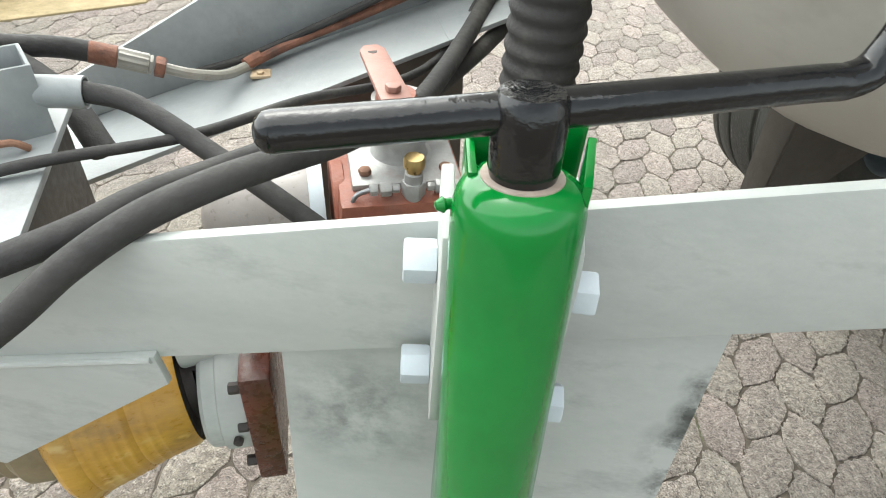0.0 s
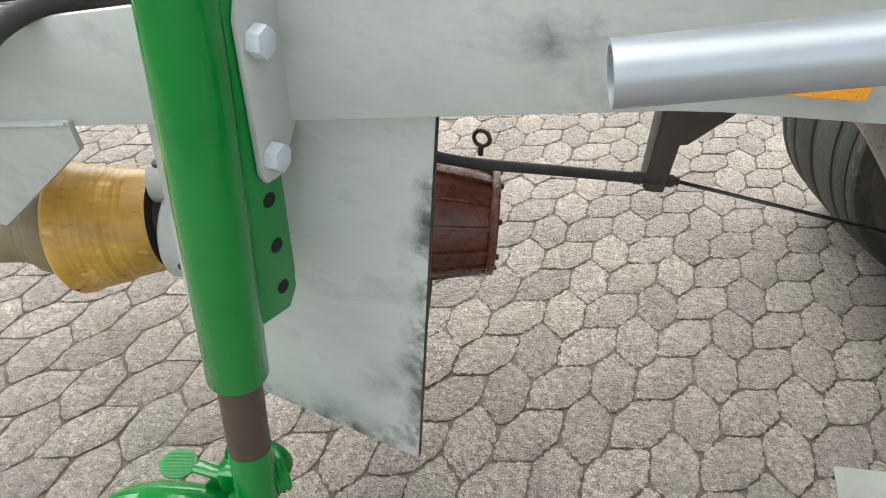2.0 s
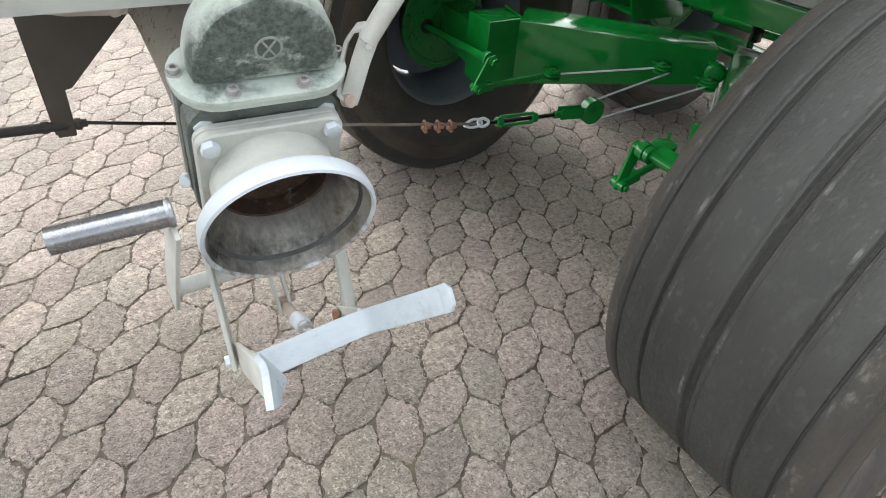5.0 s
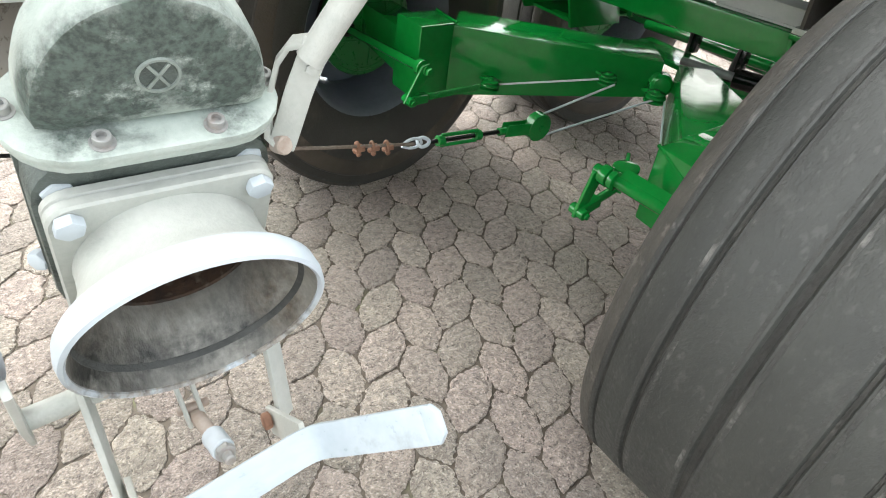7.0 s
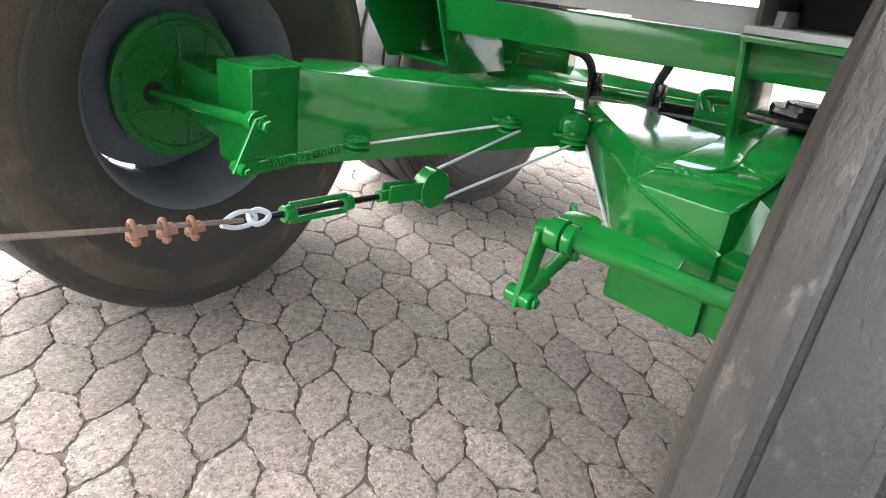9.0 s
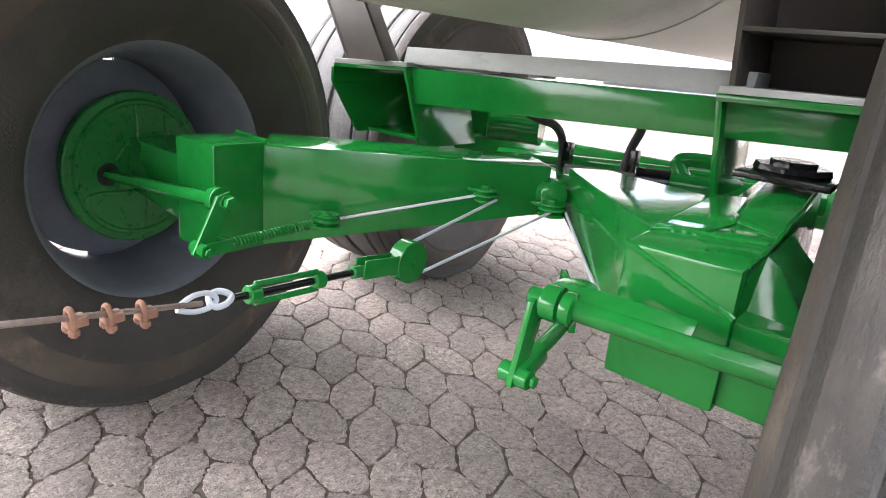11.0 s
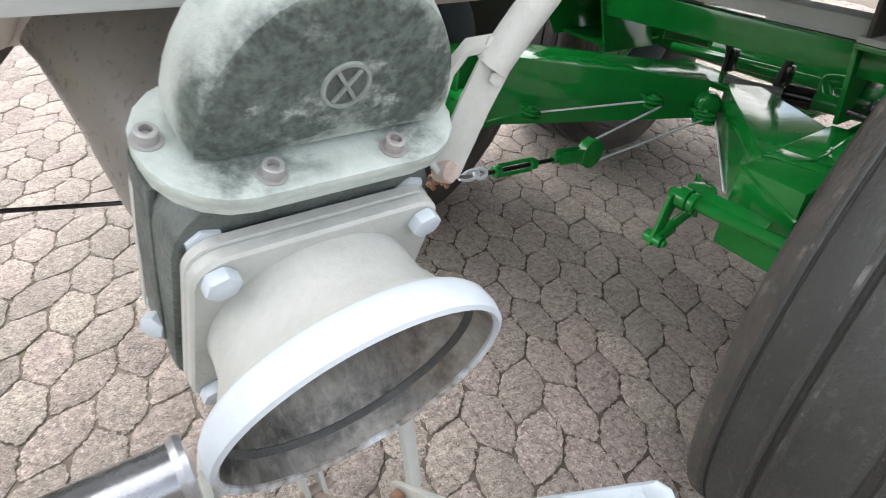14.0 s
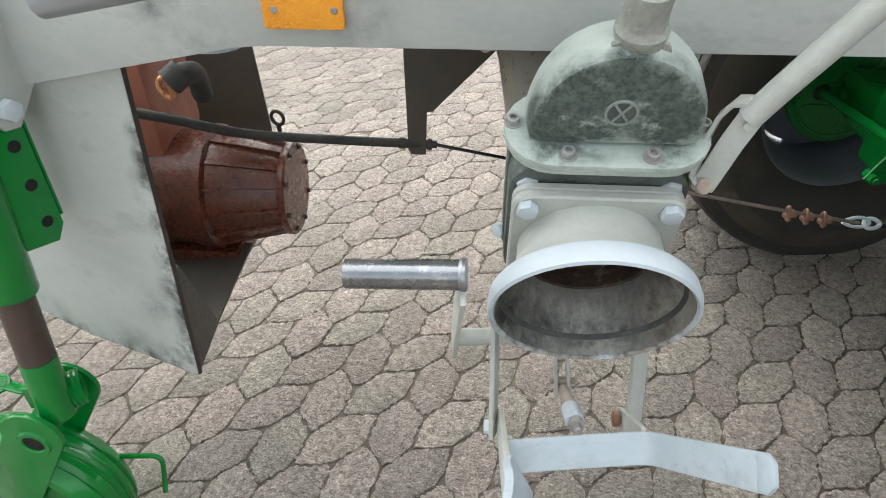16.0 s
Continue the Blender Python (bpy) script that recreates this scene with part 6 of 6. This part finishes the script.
def wheel(at, inner, label):
    """A wheel on a lying axis: at is the middle of the rim's inner face, inner the way it faces."""
    w = thing("wheel", label, "wheel", (at[0], at[1], 0.0), "wheels of the trailer")
    c, ax = Vector(at), Vector(inner).normalized()
    mid_at = c - ax * 0.184
    bm = B()
    lathe(bm, mid_at, -ax, TYRE, 96, closed=True)
    settle(bm, mid_at, ax)
    tyre = part("tyre", bm, RUBBER, w, "dark rubber tyre with dusty sidewalls")
    for k in (1, -1):
        bm = B()
        lathe(bm, mid_at, -ax, [(r, h * k) for r, h in ((0.456, -0.2490), (0.458, -0.2502), (0.470, -0.2499), (0.487, -0.2483), (0.505, -0.2445), (0.516, -0.2412), (0.518, -0.2398), (0.505, -0.2425), (0.487, -0.246), (0.470, -0.248))], 96, closed=True)
        settle(bm, mid_at, ax)
        part("dust_band", bm, SIDEDUST, tyre, "brown dust band round the sidewall")
    bm = B()
    lathe(bm, mid_at, -ax, CROWN, 160, closed=True)
    settle(bm, mid_at, ax)
    part("tread", bm, TREAD, tyre, "scuffed worn tread with straight grooves")
    for h, half, top, floor in ((-0.187, 0.0035, 0.5712, 0.5672), (-0.117, 0.0055, 0.5758, 0.5692), (0.0, 0.010, 0.5784, 0.5702), (0.117, 0.0055, 0.5758, 0.5692), (0.187, 0.0035, 0.5712, 0.5672)):
        bm = B()
        lathe(bm, mid_at, -ax, [(floor - 0.002, h - half), (floor + 0.0006, h - half), (floor + 0.0003, h), (floor + 0.0006, h + half), (floor - 0.002, h + half)], 160, closed=True)
        settle(bm, mid_at, ax)
        part("groove", bm, GROOVE, tyre, "dark tread groove floor")
        for k in (-1, 1):
            e = h + k * (half + 0.0045)
            bm = B()
            lathe(bm, mid_at, -ax, [(top - 0.004, e - k * 0.0030), (top - 0.0010, e - k * 0.0022), (top + 0.0006, e), (top + 0.0004 - 0.0003 * k * (1 if h > 0 else -1), e + k * 0.006), (top - 0.004, e + k * 0.007)], 160, closed=True)
            settle(bm, mid_at, ax)
            part("groove_edge", bm, LIP, tyre, "pale scuffed groove edge")
    for k in (1, -1):
        bm = B()
        lathe(bm, mid_at, -ax, [(r, h * k) for r, h in SHOULDER], 160, closed=True)
        settle(bm, mid_at, ax)
        part("shoulder", bm, SCUFFED, tyre, "brown dusty scuffed tyre shoulder")
    bm = B()
    lathe(bm, mid_at, -ax, RIMP, 64, closed=True)
    rim = part("rim", bm, RIM, w, "blue-grey painted steel rim")
    bm = B()
    lathe(bm, mid_at, -ax, [(0.10, 0.02), (0.249, 0.035), (0.249, 0.045), (0.10, 0.03)], 48, closed=True)
    u, v, ww = frame_of(-ax)
    tmp = bmesh.new()
    for a0, a1 in ((-82, 106), (134, 250)):
        rows = []
        for k in range(25):
            a = radians(a0 + (a1 - a0) * k / 24)
            dd = u * math.cos(a) + v * math.sin(a)
            rows.append([tmp.verts.new(mid_at + dd * r + ww * h) for r, h in ((0.242, 0.036), (0.266, 0.036), (0.266, 0.044), (0.242, 0.044))])
        for a, b in zip(rows, rows[1:]):
            for k in range(4):
                tmp.faces.new((a[k], a[(k + 1) % 4], b[(k + 1) % 4], b[k]))
        tmp.faces.new(rows[0])
        tmp.faces.new(rows[-1])
    bmesh.ops.recalc_face_normals(tmp, faces=tmp.faces)
    merge(bm, tmp)
    part("disc", bm, RIM, w)
    bm = B()
    lathe(bm, mid_at, -ax, [(0.0, -0.102), (0.155, -0.102), (0.159, -0.106), (0.166, -0.106), (0.170, -0.100), (0.184, -0.098), (0.188, -0.094), (0.188, -0.078), (0.165, -0.074), (0.0, -0.074)], 64)
    drum = part("brake_plate", bm, SHADEGREEN, w, "green painted brake backing plate")
    bm = B()
    lathe(bm, mid_at, -ax, [(0.0, -0.074), (0.155, -0.074), (0.158, -0.068), (0.158, -0.02), (0.10, -0.015), (0.10, 0.05), (0.0, 0.05)], 48)
    part("brake_drum", bm, DARK, w, "dark brake drum")
    front = lambda a, b: mid_at + ww * -0.1025 + u * a - v * b
    for line in ([(-0.005, 0.150), (-0.002, 0.08), (-0.035, 0.057), (-0.06, 0.028)], [(-0.148, -0.075), (-0.126, -0.05), (-0.06, -0.052), (0.011, -0.068), (0.009, -0.150)], [(0.03, 0.03), (0.07, 0.055), (0.075, 0.13)]):
        bm = B()
        sweep(bm, [front(a, b) for a, b in line], 0.0035, 8, 4)
        part("drum_rib", bm, SHADEGREEN, drum)
    bm = B()
    lathe(bm, front(-0.083, -0.007), -ww, [(0.0, 0.002), (0.022, 0.002), (0.024, 0.004), (0.027, 0.003), (0.028, 0.0)], 28)
    part("cam_hole", bm, HOLE, drum, "dark camshaft opening")
    return w


TOE, LEAD = Vector((-0.1314, 0.9913, 0)), Vector((-0.078, 0.997, 0))
wheel((1.8014, 1.1844, 0.558), -TOE, "large trailer wheel with worn tyre and green brake drum")
wheel((1.955, -0.255, 0.556), LEAD, "large trailer wheel close beside the valve")
wheel((3.10, 1.255, 0.558), -AX, "large rear trailer wheel standing on the paving")
wheel((3.17, -0.265, 0.558), AX, "large rear trailer wheel standing on the paving")
rear_axle = thing("rear_axle", "green painted rear axle beam between the back wheels", "axle", (3.15, 0.5, 0.5))
bm = B()
rod(bm, (3.16, -0.3, 0.57), (3.10, 1.25, 0.57), 0.06)
part("axle_tube", bm, GREEN, rear_axle)
bm = B()
rod(bm, (2.93, 0.95, 0.575), (2.83, 0.15, 0.648), 0.020)
part("steering_rod", bm, GREEN, rear_axle)
bm = B()
rod(bm, (2.72, 0.98, 0.70), (2.80, 0.72, 0.70), 0.055)
part("pivot_tube", bm, GREEN, rear_axle)
cyl = thing("steering_cylinder", "green hydraulic steering cylinder with black fittings", "hydraulic cylinder", (2.6, 0.3, 0.7))
bm = B()
rod(bm, (2.562, 0.245, 0.654), (2.66, -0.10, 0.662), 0.027)
part("barrel", bm, GREEN, cyl)
bm = B()
rod(bm, (2.50, 0.47, 0.648), (2.56, 0.26, 0.653), 0.013)
part("piston_rod", bm, STEEL, cyl)
bm = B()
rod(bm, (2.545, 0.30, 0.652), (2.572, 0.222, 0.654), 0.031)
part("gland", bm, BLACK, cyl, "black cylinder gland")
bm = B()
sweep(bm, [(2.60, 0.20, 0.668), (2.61, 0.222, 0.70), (2.62, 0.20, 0.712), (2.66, 0.10, 0.712)], 0.019, 12, 5)
part("fitting", bm, GREEN, cyl)
for at, pts in ((Vector((2.735, 0.585, 0.648)), [(2.50, 0.70, 0.80), (2.6, 0.624, 0.752), (2.65, 0.605, 0.738), (2.70, 0.602, 0.71), (2.735, 0.605, 0.665), (2.74, 0.605, 0.60)]),
                (Vector((2.655, 0.352, 0.670)), [(2.56, 0.30, 0.85), (2.64, 0.335, 0.795), (2.66, 0.352, 0.75), (2.66, 0.366, 0.711), (2.65, 0.37, 0.66), (2.64, 0.37, 0.60)])):
    bm = B()
    sweep(bm, pts, 0.0125, 12, 5)
    part("hose", bm, HOSE, cyl)
    bm = B()
    box(bm, at, (0.03, 0.022, 0.075), 0.003)
    part("hose_clip", bm, BLACK, cyl, "black hose clip")
bm = B()
box(bm, (2.66, 0.50, 0.592), (0.16, 0.55, 0.016), 0.003)
part("cylinder_bracket", bm, GREEN, cyl)

# carrier above the axle: green cross beam with brackets, grey rail and saddles
carrier = thing("axle_carrier", "green cross beam with brackets under grey tank saddles", "cross beam", (2.36, 0.45, 0.68))
bm = B()
hexa(bm, [(2.32, 0.86, 0.765), (2.40, 0.86, 0.765), (2.43, -0.19, 0.812), (2.35, -0.19, 0.812)], [(2.32, 0.86, 0.856), (2.40, 0.86, 0.856), (2.43, -0.19, 0.884), (2.35, -0.19, 0.884)], 0.004)
part("cross_beam", bm, GREEN, carrier)
bm = B()
hexa(bm, [(2.33, 0.9, 0.864), (2.45, 0.9, 0.864), (2.5, 0.04, 0.886), (2.38, 0.04, 0.886)], [(2.34, 0.9, 0.907), (2.45, 0.9, 0.907), (2.5, 0.04, 0.929), (2.39, 0.04, 0.929)], 0.003)
for y0, y1 in ((0.9, 0.66), (0.53, 0.50), (0.34, 0.04)):
    z = lambda y: 0.8575 + 0.0256 * (0.9 - y)
    hexa(bm, [(2.36, y0, z(y0)), (2.42, y0, z(y0)), (2.44, y1, z(y1)), (2.38, y1, z(y1))], [(2.36, y0, z(y0) + 0.007), (2.42, y0, z(y0) + 0.007), (2.44, y1, z(y1) + 0.007), (2.38, y1, z(y1) + 0.007)], 0)
part("grey_rail", bm, GREY, carrier, "grey painted rail on the cross beam")
# bracket plates


def sheet(name, mtl, low, high, bevel=0.001, label=""):
    """One welded plate between its lower and its upper four corners."""
    bm = B()
    hexa(bm, low, high, bevel)
    return part(name, bm, mtl, carrier, label)


# far bracket: a deep open box under the far saddle
sheet("top_plate", GREEN, [(2.222, 1.052, 0.838), (2.302, 0.862, 0.846), (2.64, 0.862, 0.846), (2.64, 1.052, 0.838)], [(2.222, 1.052, 0.848), (2.302, 0.862, 0.856), (2.64, 0.862, 0.856), (2.64, 1.052, 0.848)])
sheet("side_bracket", GREEN, [(2.318, 0.806, 0.655), (2.56, 0.80, 0.655), (2.56, 0.81, 0.655), (2.318, 0.816, 0.655)], [(2.300, 0.862, 0.848), (2.56, 0.862, 0.848), (2.56, 0.872, 0.848), (2.300, 0.872, 0.848)], 0.0015)
sheet("side_bracket", GREEN, [(2.27, 0.995, 0.672), (2.64, 0.995, 0.672), (2.64, 1.005, 0.672), (2.27, 1.005, 0.672)], [(2.222, 1.05, 0.80), (2.64, 1.05, 0.80), (2.64, 1.06, 0.80), (2.222, 1.06, 0.80)], 0.0015)
sheet("side_bracket", GREEN, [(2.222, 1.05, 0.80), (2.64, 1.05, 0.80), (2.64, 1.06, 0.80), (2.222, 1.06, 0.80)], [(2.222, 1.05, 0.838), (2.64, 1.05, 0.838), (2.64, 1.06, 0.838), (2.222, 1.06, 0.838)], 0.0005)
bm = B()
box(bm, (2.63, 0.93, 0.755), (0.01, 0.24, 0.17), 0.001)
part("back_plate", bm, GREEN, carrier)
bm = B()
box(bm, (2.46, 0.91, 0.678), (0.30, 0.19, 0.01), 0.002)
part("foot_plate", bm, GREEN, carrier)
# near bracket
sheet("top_plate", GREEN, [(2.285, -0.21, 0.878), (2.305, 0.085, 0.870), (2.60, 0.085, 0.870), (2.60, -0.21, 0.878)], [(2.285, -0.21, 0.892), (2.305, 0.085, 0.884), (2.60, 0.085, 0.884), (2.60, -0.21, 0.892)], 0.002)
sheet("side_bracket", GREEN, [(2.325, 0.050, 0.685), (2.54, 0.050, 0.685), (2.54, 0.062, 0.685), (2.325, 0.062, 0.685)], [(2.310, 0.072, 0.871), (2.56, 0.072, 0.871), (2.56, 0.084, 0.871), (2.310, 0.084, 0.871)], 0.0015)
sheet("side_bracket", GREEN, [(2.315, -0.17, 0.685), (2.54, -0.17, 0.685), (2.54, -0.158, 0.685), (2.315, -0.158, 0.685)], [(2.295, -0.205, 0.878), (2.56, -0.205, 0.878), (2.56, -0.193, 0.878), (2.295, -0.193, 0.878)], 0.0015)
# saddles up to the tank, shade in their colour, each on a grey base strip
sheet("base_strip", GREY, [(2.224, 1.05, 0.849), (2.304, 0.864, 0.857), (2.50, 0.864, 0.857), (2.50, 1.05, 0.849)], [(2.224, 1.05, 0.861), (2.304, 0.864, 0.869), (2.50, 0.864, 0.869), (2.50, 1.05, 0.861)], 0.001, "grey painted base strip")
sheet("saddle_plate", SHADE, [(2.262, 0.90, 0.866), (2.272, 0.90, 0.866), (2.272, 1.04, 0.862), (2.262, 1.04, 0.862)], [(2.262, 1.05, 1.1), (2.272, 1.05, 1.1), (2.272, 1.19, 1.1), (2.262, 1.19, 1.1)], 0.001, "grey saddle plate, darkened in colour for the shade under the tank")
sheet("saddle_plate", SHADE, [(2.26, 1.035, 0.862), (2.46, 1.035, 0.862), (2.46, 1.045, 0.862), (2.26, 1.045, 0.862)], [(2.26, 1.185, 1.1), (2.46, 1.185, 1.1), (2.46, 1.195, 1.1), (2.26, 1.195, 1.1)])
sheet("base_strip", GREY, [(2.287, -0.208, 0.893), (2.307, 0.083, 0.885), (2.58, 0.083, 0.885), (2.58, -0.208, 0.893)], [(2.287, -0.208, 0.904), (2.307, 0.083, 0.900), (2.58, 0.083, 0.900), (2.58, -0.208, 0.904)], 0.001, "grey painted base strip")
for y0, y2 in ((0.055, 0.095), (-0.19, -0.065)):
    sheet("saddle_plate", SHADE, [(2.30, y0, 0.902), (2.56, y0, 0.902), (2.56, y0 + 0.01, 0.902), (2.30, y0 + 0.01, 0.902)], [(2.30, y2, 1.36), (2.56, y2, 1.36), (2.56, y2 + 0.01, 1.36), (2.30, y2 + 0.01, 1.36)], 0.001, "grey saddle plate, darkened in colour for the shade under the tank")
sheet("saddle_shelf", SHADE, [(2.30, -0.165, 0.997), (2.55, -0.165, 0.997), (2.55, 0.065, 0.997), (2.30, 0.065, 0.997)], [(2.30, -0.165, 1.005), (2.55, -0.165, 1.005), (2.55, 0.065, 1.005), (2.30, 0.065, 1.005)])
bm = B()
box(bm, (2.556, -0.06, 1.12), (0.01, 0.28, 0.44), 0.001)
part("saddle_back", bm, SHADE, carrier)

# ---- the tank ----
tank = thing("slurry_tank", "large grey-beige painted steel tank lying on the frame", "tank", (3.5, 0.52, 0.972))
TC, TA = (0, mid(0) + 0.02, 1.832), (1, 0.058, 0)
HEAD = [(0.86 * math.sin(a), 0.62 - 0.64 * math.cos(a)) for a in (math.pi / 2 * k / 14 for k in range(15))]


def tank_ring(profile, name, label=""):
    """A length of the tank, turned and then flattened on the side that stands between the frame rails."""
    bm = B()
    lathe(bm, TC, TA, profile, 96)
    for v in bm.verts:
        yc = TC[1] + 0.058 * v.co.x
        if v.co.y < yc:
            v.co.y = yc + (v.co.y - yc) * 0.70
    return part(name, bm, TANK, tank, label)


tank_ring(HEAD, "front_head", "domed grey-beige front head")
tank_ring([(0.86, 0.62), (0.86, 2.5), (0.86, 4.4), (0.86, 6.38)], "shell")
tank_ring([(r, 7.0 - h) for r, h in HEAD[::-1]], "rear_head")
for x in (0.62, 2.6, 4.5, 6.38):
    tank_ring([(0.859, x - 0.008), (0.8625, x - 0.004), (0.8635, x), (0.8625, x + 0.004), (0.859, x + 0.008)], "weld_seam")

# ---- paving ----
A0, L1, L2 = Vector((0.427, 0.249)), Vector((0.203, -0.091)), Vector((0.0862, 0.1608))
Q1, Q2, Q3, Q4 = Vector((0.018, 0.114)), Vector((0.071, 0.044)), Vector((0.048, -0.056)), Vector((-0.05, 0.05))
SHAPES = [[Q1, Q2, Q3, Q2 - L2, Q1 - L2, Q4], [Q2, Q3, Q4 + L1, Q1 + L1, Q4 + L1 + L2, Q3 + L2]]
rng = random.Random(5)


def stone(outline, gap, jitter, mids=(0.5,)):
    """Rounded outline of one paving stone, drawn in from its joint lines."""
    k = len(outline)
    c = sum(outline, Vector((0, 0))) / k
    area = sum(outline[i].x * outline[(i + 1) % k].y - outline[(i + 1) % k].x * outline[i].y for i in range(k))
    pts = []
    for i in range(k):
        a, b, d = outline[i - 1], outline[i], outline[(i + 1) % k]
        e0, e1 = (b - a).normalized(), (d - b).normalized()
        s = 1 if area > 0 else -1
        n0, n1 = Vector((-e0.y, e0.x)) * s, Vector((-e1.y, e1.x)) * s
        h = (n0 + n1).normalized()
        inner = b + h * (gap / max(0.45, h.dot(n0)))
        cut = 0.017
        for t in (0.0, 0.5, 1.0):
            q = (inner - e0 * cut).lerp(inner, t).lerp(inner.lerp(inner + e1 * cut, t), t)
            pts.append(q + Vector((rng.uniform(-1, 1), rng.uniform(-1, 1))) * jitter)
        nxt = outline[(i + 2) % k]
        e2 = (nxt - d).normalized()
        n2 = Vector((-e2.y, e2.x)) * s
        h2 = (n1 + n2).normalized()
        inner_d = d + h2 * (gap / max(0.45, h2.dot(n1)))
        for f in mids:
            q = (inner + e1 * cut).lerp(inner_d - e1 * cut, f)
            pts.append(q + n1 * (rng.uniform(-1, 1) * jitter * 1.25 + gap * 0.2))
    return pts[::s], c


def stone_rings(pts, c):
    out = []
    for pull, z in ((0.0, -0.02), (0.0, -0.0022), (0.0007, -0.0006), (0.0022, 0.0)):
        ring = []
        for p in pts:
            d = c - p
            ring.append((p.x + d.x / d.length * pull, p.y + d.y / d.length * pull, z))
        out.append(ring)
    return out


def stone_mesh(bits):
    """One mesh of many stones; each bit is its outline, middle, height, tilt x, tilt y and offset."""
    verts, faces = [], []
    for pts, c, z, tx, ty, off in bits:
        base, n = len(verts), len(pts)
        for ring in stone_rings(pts, c):
            verts += [(x + off.x, y + off.y, zz + z + tx * (x - c.x) + ty * (y - c.y)) for x, y, zz in ring]
        for r in range(3):
            faces += [(base + r * n + i, base + r * n + (i + 1) % n, base + (r + 1) * n + (i + 1) % n, base + (r + 1) * n + i) for i in range(n)]
        faces.append(tuple(base + 3 * n + i for i in range(n)))
    me = bpy.data.meshes.new("paving_stone")
    me.from_pydata(verts, [], faces)
    me.polygons.foreach_set("use_smooth", [True] * len(faces))
    me.set_sharp_from_angle(angle=radians(24))
    return me


pavement = new("pavement")
pavement.location = (0.8, 0.8, 0)
tagged(pavement, "weathered grey-brown interlocking concrete paving with sandy joints", "pavement", "", "structure")
variants = []
for kind in (0, 1):
    row = []
    for v in range(14):
        pts, c = stone(SHAPES[kind], 0.0024, 0.0034, (0.08, 0.22, 0.36, 0.5, 0.64, 0.78, 0.92))
        me = stone_mesh([(pts, c, 0, 0, 0, Vector((0, 0)) - c)])
        me.materials.append(PAVER)
        row.append((me, c))
    variants.append(row)
rest, near_count = [], 0
for i in range(-60, 90):
    for j in range(-60, 90):
        o = A0 + L1 * i + L2 * j
        for kind in (0, 1):
            c = o + variants[kind][0][1]
            if not (-4.0 < c.x < 9.0 and -2.2 < c.y < 6.0):
                continue
            z, tx, ty = rng.gauss(0, 0.0009), rng.gauss(0, 0.007), rng.gauss(0, 0.007)
            if -0.1 < c.x < 2.0 and -0.35 < c.y < 2.35 and near_count < 300:
                me, c0 = variants[kind][rng.randrange(14)]
                ob = new("paving_stone", me)
                ob.parent = pavement
                ob.matrix_parent_inverse = Matrix.Translation(-Vector(pavement.location))
                ob.location, ob.rotation_euler = (c.x, c.y, z), (ty, -tx, rng.gauss(0, 0.006))
                near_count += 1
            else:
                pts, c0 = stone(SHAPES[kind], 0.0023 if c.y < 1.7 else 0.0015, 0.0026, (0.3, 0.7))
                rest.append((pts, c0, z, tx, ty, o))
me = stone_mesh(rest)
me.materials.append(PAVERS)
far_stones = new("paving_stones", me)
far_stones.parent = pavement
far_stones.matrix_parent_inverse = Matrix.Translation(-Vector(pavement.location))
tagged(far_stones, "many more of the same paving stones", "", "", "stuff")
